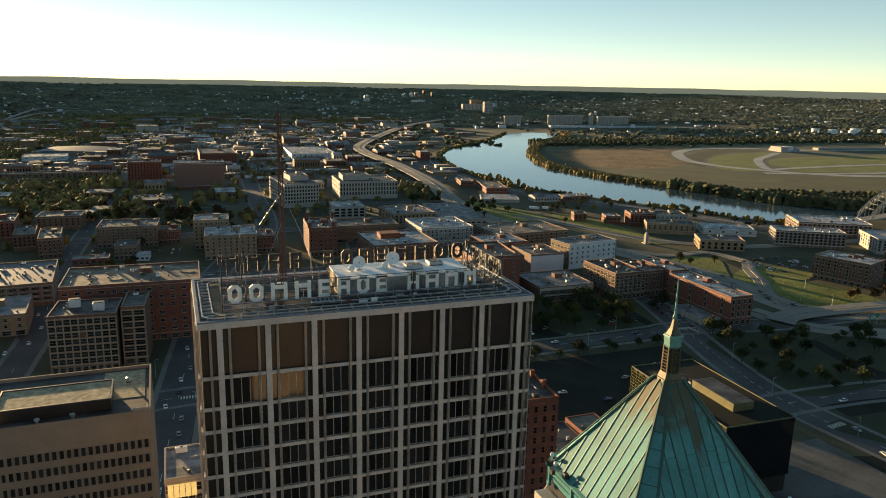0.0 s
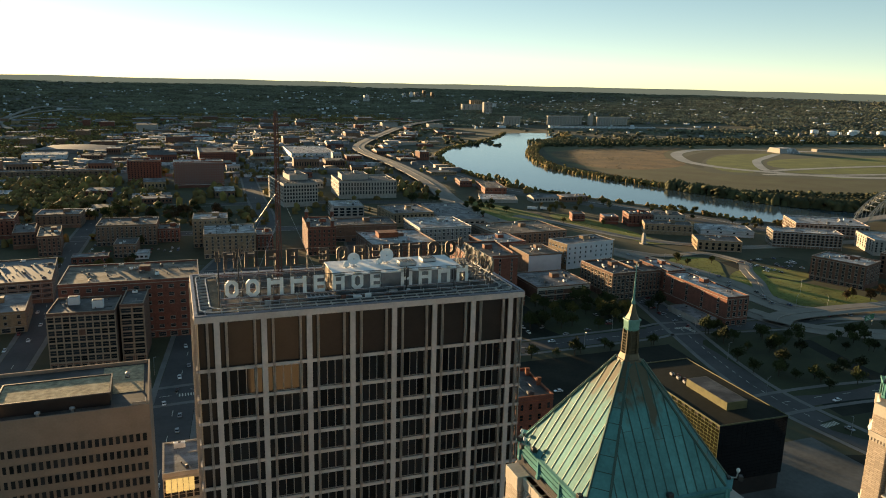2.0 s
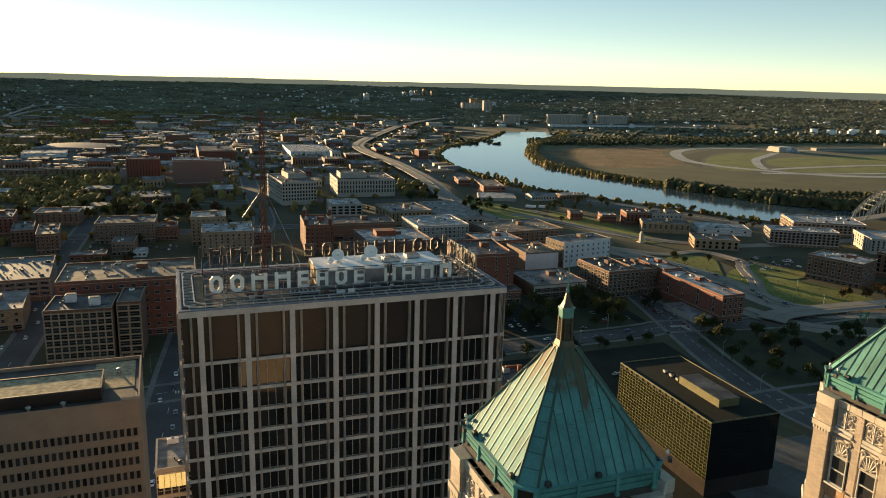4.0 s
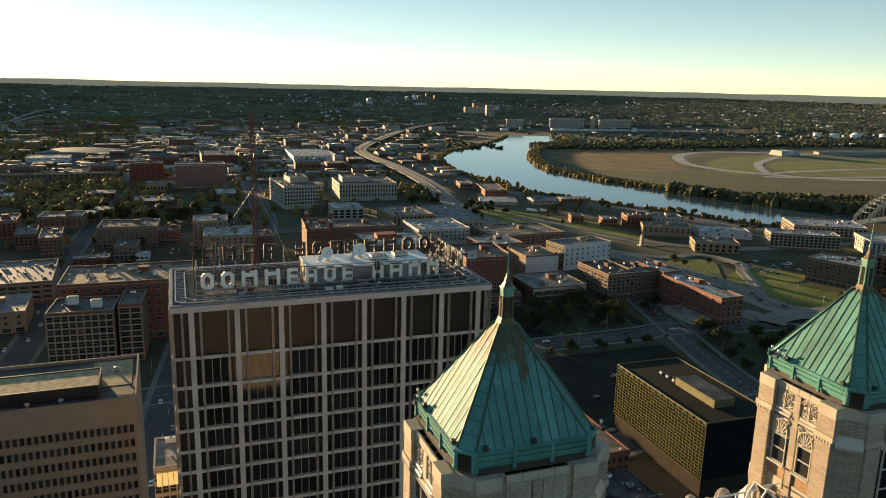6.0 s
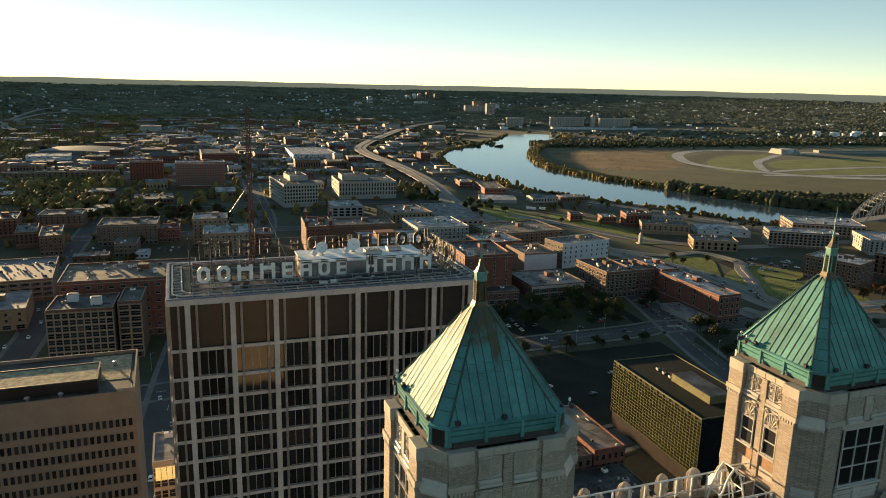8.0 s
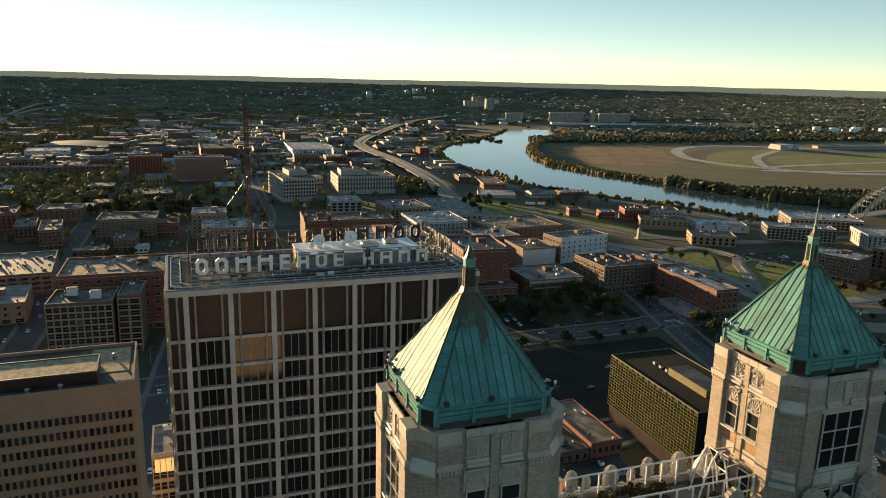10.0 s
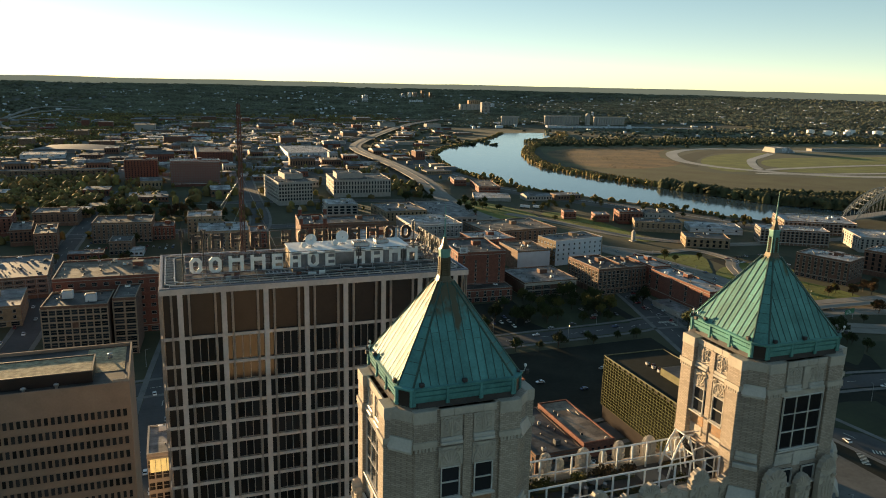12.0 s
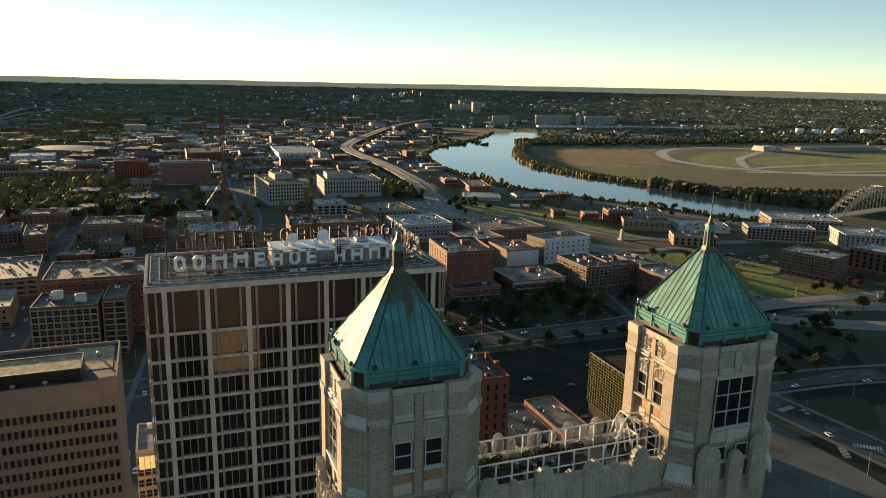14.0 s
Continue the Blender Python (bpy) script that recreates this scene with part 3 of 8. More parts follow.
def office_tower():
    top = thing("office_tower", "tall office tower with a pale concrete grid over dark glass", "office building")
    bm = bmesh.new()
    bx(bm, 0.52, 0.35, 0, W - 0.35, D - 0.35, 119.2)
    part("core", bm, dark_panel, top, "dark glass curtain wall behind the grid")
    # fronts: front wall with full detail, the others plainer
    def frame_to(side):
        """Places along a wall of the tower: u along it, n out of it."""
        if side == "front":
            return lambda u, n, z: (u, -n, z)
        if side == "back":
            return lambda u, n, z: (W - u, D + n, z)
        if side == "left":
            return lambda u, n, z: (0.22 - n, D - u, z)
        return lambda u, n, z: (W - 0.05 + n, u, z)

    def slab(bm, f, u0, n0, z0, u1, n1, z1, mi=0):
        a, b = f(u0, n0, z0), f(u1, n1, z1)
        bx(bm, min(a[0], b[0]), min(a[1], b[1]), z0, max(a[0], b[0]), max(a[1], b[1]), z1, mi)

    for side, length, cols in (("front", W, COLS), ("back", W, COLS), ("left", D, [2.75, 10.3, 17.85]), ("right", D, [2.75, 10.3, 17.85])):
        f = frame_to(side)
        for u in cols:
            bm = bmesh.new()
            slab(bm, f, u - 0.36, -0.05, 0, u + 0.36, 0.24, 118.8)
            part("column", bm, grid_concrete, top)
            for e in (-1.17, 1.17):
                bm = bmesh.new()
                shape = ((-0.15, -0.05), (0.15, -0.05), (0.15, 0.33), (0.05, 0.33), (0.05, 0.16), (-0.05, 0.16), (-0.05, 0.33), (-0.15, 0.33))
                ring(bm, [f(u + e + a, n, 0) for a, n in shape], [f(u + e + a, n, 118.85) for a, n in shape])
                bmesh.ops.recalc_face_normals(bm, faces=bm.faces[:])
                part("fin", bm, concrete_dark, top, "dark metal fins beside a column")
        for z in FLOOR_Z:
            if z < 3:
                continue
            bm = bmesh.new()
            slab(bm, f, *((0.2, -0.03, z - 0.28, length, 0.18, z + 0.16) if side in ("left", "right") else (0.18, -0.03, z - 0.28, length - 0.02, 0.18, z + 0.16)))
            part("spandrel", bm, grid_concrete, top)
        bm = bmesh.new()
        if length == W:
            slab(bm, f, 0.22, -0.3, 0, 0.34, 0.2, 118.8), slab(bm, f, length - 0.2, -0.3, 0, length - 0.08, 0.2, 118.8)
            part("corner_post", bm, concrete_dark, top)
        else:
            bm.free()
    # panes of the front wall, upper floors one by one
    panes, spots = {}, []
    for z0, z1 in list(zip(FLOOR_Z[1:], FLOOR_Z))[:13]:
        tall = round(z1 - z0 - 0.46, 2)
        for i in range(7):
            a = COLS[i] + 1.34
            wide = 5.88 - 2.68
            for k in range(3):
                spots.append((a + wide / 3 * k, wide / 3, z0 + 0.16, tall))
            spots.append((COLS[i] + 0.36, 0.62, z0 + 0.16, tall))
            spots.append((COLS[i] + 5.88 - 0.98, 0.62, z0 + 0.16, tall))
    bm = bmesh.new()
    for n, (x, w, z, tall) in enumerate(spots):
        if w < 0.7:
            bx(bm, x, 0.2, z, x + w, 0.34, z + tall)
            continue
        key = (round(w, 2), tall)
        if key not in panes:
            pb = bmesh.new()
            bx(pb, 0.05, 0.22, 0.1, w - 0.05, 0.34, tall - 0.09, 0)
            bx(pb, 0, 0.14, 0, 0.05, 0.34, tall, 1), bx(pb, w - 0.05, 0.14, 0, w, 0.34, tall, 1)
            bx(pb, 0.05, 0.18, 0, w - 0.05, 0.34, 0.1, 1), bx(pb, 0.05, 0.18, tall - 0.1, w - 0.05, 0.34, tall, 1)
            panes[key] = part("window", pb, [dark_glass, concrete_dark], top)
            panes[key].matrix_basis = pose(x, 0, z)
            continue
        piece("window", panes[key].data, top, pose(x, random.uniform(-0.004, 0.004), z, random.uniform(-0.25, 0.25), 0, random.uniform(-0.35, 0.35)))
    tagged(part("narrow_panes", bm, dark_glass, top), kind="stuff")
    # tall dark panels of the top storey
    for i in range(7):
        bm = bmesh.new()
        bx(bm, COLS[i] + 1.36, 0.2, 112.75, COLS[i] + 5.88 - 1.36, 0.34, 118.8)
        part("panel", bm, dark_panel, top, "tall matt dark panel of the plant storey")
    # coping and roof
    bm = bmesh.new()
    for a in ((0.08, -0.25, W + 0.08, 0.5), (0.08, D - 0.5, W + 0.08, D + 0.25), (0.08, 0.5, 0.58, D - 0.5), (W - 0.42, 0.5, W + 0.08, D - 0.5)):
        bx(bm, a[0], a[1], 118.8, a[2], a[3], 119.6)
    part("coping", bm, grid_concrete, top)
    bm = bmesh.new()
    for a in ((0.14, -0.16, W + 0.02, 0.3), (0.14, D - 0.3, W + 0.02, D + 0.16), (0.14, 0.3, 0.5, D - 0.3), (W - 0.34, 0.3, W + 0.02, D - 0.3)):
        bx(bm, a[0], a[1], 119.6, a[2], a[3], 119.78)
    part("flashing", bm, flashing_metal, top, "dull blue-grey metal flashing on the roof edge")
    bm = bmesh.new()
    bx(bm, 0.5, 0.5, 119.2, W - 0.5, D - 0.5, 119.5)
    part("roof", bm, tar, top, "dark felt roof with worn patches")
    bm = bmesh.new()
    for k in range(9):
        bx(bm, 2.5 + 0.14 * k, 2.5, 119.5, 2.6 + 0.14 * k, D - 2.6, 119.62)
    tagged(part("walkway", bm, tan_brick, top, "brown plank walkway"), "brown plank walkway", kind="stuff")
    # window-cleaning track round the roof
    def track(inset, z, r):
        bm = bmesh.new()
        x0, y0, x1, y1, c = inset, inset, W - inset, D - inset, 1.6
        pts = []
        for cx, cy, a0 in ((x1 - c, y0 + c, -90), (x1 - c, y1 - c, 0), (x0 + c, y1 - c, 90), (x0 + c, y0 + c, 180)):
            pts += [(cx + c * math.cos(radians(a0 + 15 * k)), cy + c * math.sin(radians(a0 + 15 * k)), z) for k in range(7)]
        for p, q in zip(pts, pts[1:] + pts[:1]):
            rod(bm, p, q, r, 4)
        return bm
    for inset in (0.9, 2.2):
        part("track_rail", track(inset, 119.85, 0.09), steel, top, "pale steel track rail round the roof")
    bm = bmesh.new()
    for k in range(22):
        x = 1.5 + k * (W - 3) / 21
        bx(bm, x - 0.05, 0.8, 119.5, x + 0.05, 2.35, 119.8), bx(bm, x - 0.05, D - 2.35, 119.5, x + 0.05, D - 0.8, 119.8)
    for k in range(11):
        y = 2.4 + k * 1.58
        bx(bm, 0.8, y - 0.05, 119.5, 2.35, y + 0.05, 119.8), bx(bm, W - 2.35, y - 0.05, 119.5, W - 0.8, y + 0.05, 119.8)
    tagged(part("track_bed", bm, steel, top), kind="stuff")
    return top


tower = office_tower()
for y0, x0, x1, h in ((3.6, 3.5, 42.0, 0.5), (4.8, 3.5, 42.0, 0.9), (7.4, 3.8, 18.0, 1.3), (12.6, 3.8, 18.0, 1.0), (14.8, 3.8, 18.0, 1.4), (16.9, 3.8, 42.0, 1.1), (7.4, 39.6, 43.0, 1.0), (11.2, 39.6, 43.0, 1.2)):
    t = thing("pipe_rack", "low rack of pale steel pipes on the roof", "pipe rack", "pipe racks on the tower roof", 0, y0, 119.5)
    for k in range(3):
        bm = bmesh.new()
        rod(bm, (x0, 0.14 * k, h - 0.12 * k), (x1, 0.14 * k, h - 0.12 * k), 0.05, 5)
        part("pipe", bm, steel if k != 1 else rust_steel, t)
    n = max(3, int((x1 - x0) / 2.4))
    for k in range(n):
        x = x0 + (x1 - x0) * k / (n - 1)
        bm = bmesh.new()
        bx(bm, x - 0.05, 0.05, 0, x + 0.05, 0.15, h), bx(bm, x - 0.05, -0.1, h, x + 0.05, 0.4, h + 0.07)
        part("stand", bm, steel, t)
for k in range(18):
    x, y = random.uniform(4, 42), random.choice((3.1, 4.3, 14.6, 15.9))
    t = thing("roof_box", "small grey metal junction box on the roof", "roof box", "boxes on the tower roof", x, y, 119.5)
    a, b, c = random.uniform(0.3, 1.2), random.uniform(0.3, 0.7), random.uniform(0.3, 0.9)
    bm = bmesh.new()
    bx(bm, 0, 0, 0.08, a, b, c)
    part("casing", bm, random.choice((steel, white_paint, rust_steel)), t)
    bm = bmesh.new()
    bx(bm, 0.04, 0.04, 0, a - 0.04, b - 0.04, 0.08)
    part("base", bm, dark_steel, t)


def roof_house():
    t = thing("penthouse", "low metal-clad roof house with a white top", "roof house", x=0, y=0, z=0)
    bm = bmesh.new()
    bx(bm, 19.5, 6.4, 119.5, 38.5, 13.9, 122.1)
    part("body", bm, grey_roof, t, "grey ribbed metal wall")
    bm = bmesh.new()
    bx(bm, 19.3, 6.2, 122.1, 38.7, 14.1, 122.32)
    part("top", bm, white_paint, t, "weathered white top")
    bm = bmesh.new()
    for k in range(62):
        x = 19.6 + k * 0.302
        bx(bm, x, 6.32, 119.5, x + 0.1, 6.4, 122.1)
    tagged(part("cladding", bm, grey_roof, t), kind="stuff")
    # tan slab on the sunward end; its colour carries the warm light
    bm = bmesh.new()
    bx(bm, 19.4, 6.4, 119.5, 19.5, 13.9, 122.1)
    part("end_wall", bm, tan_brick, t, "tan end wall, the sun's warmth put into its colour")
    for x, y, s in ((23.0, 10.2, 1.15), (28.3, 11.2, 1.3)):
        d = thing("satellite_dish", "white satellite dish on a short pole on the roof house", "satellite dish", "dishes on the roof", x, y, 122.32)
        bm = bmesh.new()
        prof = [(0.02, 0.0)] + [(0.8 * s * k / 6, 0.32 * s * (k / 6) ** 2) for k in range(1, 7)] + [(0.76 * s * k / 6, 0.05 + 0.3 * s * (k / 6) ** 2) for k in range(6, 0, -1)]
        lathe(bm, prof, sides=16)
        dish = part("dish", bm, white_paint, d)
        dish.matrix_basis = pose(0, 0, 1.1, 60, 0, -20)
        bm = bmesh.new()
        lathe(bm, [(0.45, 0), (0.45, 0.1), (0.12, 0.12), (0.12, 1.25)], sides=10)
        part("pole", bm, steel, d)
        bm = bmesh.new()
        lathe(bm, [(0.1, 0.0), (0.42, 0.2), (0.5, 0.5), (0.35, 0.8), (0.1, 0.9)], -1.3, -0.5, 10)
        part("dome", bm, white_paint, d, "small white dome")
    for x, y, w, d2, h in ((29.5, 8.2, 2.6, 1.8, 0.7), (33.6, 9.8, 2.2, 2.0, 0.6), (15.0, 3.9, 3.8, 1.2, 0.55), (14.0, 11.0, 2.0, 2.0, 1.1), (40.3, 9.2, 1.4, 1.4, 0.9)):
        u = thing("air_handler", "grey metal air handling box on the roof", "air handler", "", x, y, 122.32 if 19 < x < 38 else 119.5)
        bm = bmesh.new()
        bx(bm, 0, 0, 0.12, w, d2, h)
        bmesh.ops.bevel(bm, geom=bm.edges[:], offset=0.05, affect="EDGES")
        part("casing", bm, steel, u)
        bm = bmesh.new()
        for k in range(6):
            bx(bm, 0.12 + k * (w - 0.2) / 6, 0.1, h, 0.12 + (k + 0.6) * (w - 0.2) / 6, d2 - 0.1, h + 0.05)
        part("grille", bm, dark_steel, u)
        bm = bmesh.new()
        bx(bm, 0.1, 0.1, 0, w - 0.1, d2 - 0.1, 0.12)
        part("kerb", bm, tar, u)


roof_house()


# ---- the roof signs: plain upright shapes in place of a company's name ----
# tan colour stands in for sunlight on the rims of the shapes
sign_edge = surf("sunlit_sign_edge", (0.3, 0.22, 0.15), 0.6, 0.1, 0.3, 1.0)


def sign_shape(kind, w, h, t=0.34, deep=0.3):
    """A plain sheet-metal shape: 0 a rounded ring, 1 two bars under a head, 2 a bar with three rails closed by a bar, 3 a frame."""
    bm = bmesh.new()
    if kind == 0:
        c = 0.5
        def oct_(x0, z0, x1, z1, c):
            return [(x0 + c, z0), (x1 - c, z0), (x1, z0 + c), (x1, z1 - c), (x1 - c, z1), (x0 + c, z1), (x0, z1 - c), (x0, z0 + c)]
        o, i = oct_(0, 0, w, h, c), oct_(t, t, w - t, h - t, c * 0.6)
        for y, flip in ((0, False), (deep, True)):
            a, b = [bm.verts.new((x, y, z)) for x, z in o], [bm.verts.new((x, y, z)) for x, z in i]
            for k in range(8):
                q = (a[k], a[(k + 1) % 8], b[(k + 1) % 8], b[k])
                bm.faces.new(q[::-1] if flip else q)
        for loop, flip in ((o, False), (i, True)):
            a, b = [bm.verts.new((x, 0, z)) for x, z in loop], [bm.verts.new((x, deep, z)) for x, z in loop]
            for k in range(8):
                q = (a[k], b[k], b[(k + 1) % 8], a[(k + 1) % 8])
                bm.faces.new(q[::-1] if flip else q)
    elif kind == 1:
        bx(bm, 0, 0, 0, t, deep, h), bx(bm, w - t, 0, 0, w, deep, h), bx(bm, t, 0, h * 0.62, w - t, deep, h * 0.85)
    elif kind == 2:
        bx(bm, 0, 0, 0, t, deep, h)
        for z in (0, h / 2 - t / 2, h - t):
            bx(bm, t, 0, z, w, deep, z + t * 0.95)
        bx(bm, w - 0.12, 0, 0, w, deep, h)
    else:
        bx(bm, 0, 0, 0, t, deep, h), bx(bm, w - t, 0, 0, w, deep, h)
        bx(bm, t, 0, h - t, w - t, deep, h), bx(bm, t, 0, h * 0.36, w - t, deep, h * 0.36 + t)
    bmesh.ops.recalc_face_normals(bm, faces=bm.faces[:])
    # pale front; rims tan as if sunlit, backs dark as if in shade
    for f in bm.faces:
        f.material_index = 0 if f.normal.y < -0.5 else 1 if f.normal.y > 0.5 else 2
    return bm


def roof_sign(name, z0, h, m, step, count=13):
    """A row of plain shapes on a steel rack; x along the row, faces to -y."""
    sign = thing(name, "row of large pale metal shapes on a dark steel rack", "roof sign", "signs on the roof")
    sign.matrix_basis = m
    kinds = [0, 0, 1, 1, 2, 3, 0, 2, None, 3, 3, 1, 1]
    wide = [1.75, 1.8, 2.2, 2.2, 1.65, 1.75, 1.75, 1.6, 1.0, 1.75, 2.0, 1.95, 1.9]
    x, ends = 0.0, []
    for k, w in list(zip(kinds, wide))[:count]:
        if k is not None:
            ob = part("sign_shape", sign_shape(k, w, h, 0.5, 0.3), [letter_paint, dark_steel, sign_edge], sign)
            ob.matrix_basis = pose(x, 0, z0)
        x += w + step
    length = x - step
    for z in (z0 - 0.12, z0 + h * 0.5, z0 + h + 0.02):
        bm = bmesh.new()
        bx(bm, -0.3, 0.34, z - 0.035, length + 0.3, 0.42, z + 0.035)
        part("rail", bm, dark_steel, sign)
    n = max(5, count + 3)
    for i in range(n):
        u = length * i / (n - 1)
        bm = bmesh.new()
        rod(bm, (u, 0.5, 0), (u, 0.5, z0 + h), 0.06, 4)
        rod(bm, (u, 0.5, z0 + h * 0.75), (u, 2.6, 0), 0.05, 4)
        rod(bm, (u, 0.5, z0 + h * 0.3), (u, 1.7, 0), 0.04, 4)
        if i < n - 1:
            rod(bm, (u, 0.55, 0.1), (u + length / (n - 1), 0.55, z0), 0.035, 4)
            rod(bm, (u, 2.6, 0.05), (u + length / (n - 1), 2.6, 0.05), 0.04, 4)
        part("brace", bm, dark_steel, sign)
    return sign


roof_sign("roof_sign", 0.5, 2.45, pose(4.35, 6.2, 119.5), 1.0)
roof_sign("roof_sign", 1.45, 2.45, pose(42.5, 19.4, 119.5, 0, 0, 180), 1.18)
roof_sign("roof_sign", 1.6, 2.5, pose(43.4, 5.2, 119.5, 0, 0, 90), 0.98, 4)


def mast():
    t = thing("radio_mast", "slender dull red lattice mast with steel guy wires on the roof", "mast", "", 12.95, 16.5, 119.5)
    h, n = 25.0, 26
    for a in (90, 210, 330):
        bm = bmesh.new()
        rod(bm, (0.42 * math.cos(radians(a)), 0.42 * math.sin(radians(a)), 0), (0.28 * math.cos(radians(a)), 0.28 * math.sin(radians(a)), h), 0.085, 5)
        part("leg", bm, rust_steel, t)
    bm = bmesh.new()
    for i in range(n):
        z0, z1 = h * i / n, h * (i + 1) / n
        r0, r1 = 0.42 - 0.14 * i / n, 0.42 - 0.14 * (i + 1) / n
        for a in (90, 210, 330):
            p = (r0 * math.cos(radians(a)), r0 * math.sin(radians(a)), z0)
            q = (r1 * math.cos(radians(a + 120)), r1 * math.sin(radians(a + 120)), z1)
            rod(bm, p, q, 0.03, 3), rod(bm, q, (r1 * math.cos(radians(a)), r1 * math.sin(radians(a)), z1), 0.03, 3)
    part("lattice", bm, rust_steel, t)
    bm = bmesh.new()
    lathe(bm, [(0.14, h), (0.14, h + 0.25), (0.03, h + 0.3), (0.02, h + 1.2)], sides=6)
    part("beacon", bm, dark_steel, t, "small beacon on top")
    bm = bmesh.new()
    rod(bm, (0, 0, 13.4), (-3.2, 0, 8.9), 0.05, 5)
    part("strut", bm, concrete_dark, t, "dull slanting strut")
    for x, y, z in ((-5.5, -8.5, 9.0), (6, 1.5, 14), (-7, 1.8, 14)):
        bm = bmesh.new()
        rod(bm, (0, 0, z), (x, y, 0.1), 0.022, 3)
        part("guy_wire", bm, steel, t)


mast()
for x, y, h in ((3.4, 3.0, 8.0), (28.6, 15.2, 4.8), (29.4, 4.6, 3.8), (36.5, 3.9, 3.2), (6.5, 10.6, 6.4), (41.6, 14.6, 5.5)):
    t = thing("antenna_post", "thin dark steel antenna post on the roof", "antenna", "antennas on the roof", x, y, 119.5)
    bm = bmesh.new()
    rod(bm, (0, 0, 0), (0, 0, h), 0.08, 6)
    part("pole", bm, dark_steel, t)
    bm = bmesh.new()
    for k in range(3):
        a = radians(120 * k + 20)
        bx(bm, 0.3 * math.cos(a) - 0.09, 0.3 * math.sin(a) - 0.09, h - 1.6, 0.3 * math.cos(a) + 0.09, 0.3 * math.sin(a) + 0.09, h - 0.2)
    part("aerial", bm, dark_steel, t)
    if h > 6:
        bm = bmesh.new()
        rod(bm, (0, 0, h), (0, 0, h + 4.2), 0.03, 4)
        part("whip", bm, dark_steel, t)
    bm = bmesh.new()
    bx(bm, -0.3, -0.3, 0, 0.3, 0.3, 0.12)
    part("base", bm, steel, t)


# ---- stone building with two copper-roofed towers ----
TOWERS = (17.62, 41.9)
STONE_AT = Matrix.Translation((-0.175, -13.52, -0.28)) @ Matrix.Diagonal((0.95, 0.95, 1, 1))


def octagon(cx, cy, half, cut, z):
    w, h = half if isinstance(half, tuple) else (half, half)
    c = cut
    return [(cx - w + c, cy - h, z), (cx + w - c, cy - h, z), (cx + w, cy - h + c, z), (cx + w, cy + h - c, z), (cx + w - c, cy + h, z), (cx - w + c, cy + h, z), (cx - w, cy + h - c, z), (cx - w, cy - h + c, z)]


def wall_to(cx, side, half):
    """Places on a tower wall: u to the right seen from outside, n out of it."""
    turn = {"front": 0, "right": 90, "back": 180, "left": 270}[side]
    return Matrix.Translation((cx, CY, 0)) @ pose(0, 0, 0, 0, 0, turn) @ Matrix.Translation((0, -half, 0))


def wall_box(bm, m, u0, n0, z0, u1, n1, z1, mi=0, bev=0.0):
    """A block on a wall, n counted outwards."""
    start = len(bm.verts)
    bx(bm, u0, -n1, z0, u1, -n0, z1, mi)
    bm.verts.ensure_lookup_table()
    bmesh.ops.transform(bm, matrix=m, verts=bm.verts[start:])


def bevelled(bm, w=0.03):
    bmesh.ops.bevel(bm, geom=bm.edges[:], offset=w, segments=1, affect="EDGES", clamp_overlap=True)
    return bm


def curl(bm, m, u, z, r, n, turns=1.4, width=0.09, flip=1):
    """A raised scroll, as in carved terracotta."""
    prev, steps = None, 16
    for i in range(steps + 1):
        a = turns * 2 * math.pi * i / steps
        rr = r * (1 - 0.72 * i / steps)
        p = (u + flip * rr * math.cos(a), z + rr * math.sin(a))
        if prev:
            wall_rod(bm, m, prev, p, n, width)
        prev = p


def wall_rod(bm, m, p, q, n, r):
    rod(bm, m @ Vector((p[0], -n, p[1])), m @ Vector((q[0], -n, q[1])), r, 5)


def sash(name, m, u0, z0, u1, z1, cols, rows, parent, n=0.0):
    """A painted window: pane, frame, glazing bars and sill, set in its opening."""
    bm = bmesh.new()
    wall_box(bm, m, u0, n - 0.12, z0, u1, n - 0.06, z1)
    win = part(name, bm, window_glass, parent, "dark panes in pale painted frames")
    bm = bmesh.new()
    f = 0.05
    for a in ((u0, z0, u0 + f, z1), (u1 - f, z0, u1, z1), (u0 + f, z0, u1 - f, z0 + f), (u0 + f, z1 - f, u1 - f, z1)):
        wall_box(bm, m, a[0], n - 0.06, a[1], a[2], n + 0.05, a[3])
    part("frame", bm, frame_paint, win)
    for i in range(1, cols):
        bm = bmesh.new()
        u = u0 + (u1 - u0) * i / cols
        wall_box(bm, m, u - 0.025, n - 0.06, z0 + f, u + 0.025, n + 0.01, z1 - f)
        part("glazing_bar", bm, frame_paint, win)
    for i in range(1, rows):
        bm = bmesh.new()
        z = z0 + (z1 - z0) * i / rows
        wall_box(bm, m, u0 + f, n - 0.055, z - 0.03, u1 - f, n + 0.015, z + 0.03)
        part("meeting_rail", bm, frame_paint, win)
    bm = bmesh.new()
    wall_box(bm, m, u0 - 0.12, n - 0.05, z0 - 0.12, u1 + 0.12, n + 0.18, z0)
    part("sill", bevelled(bm, 0.02), stone_ledge, win)
    return win


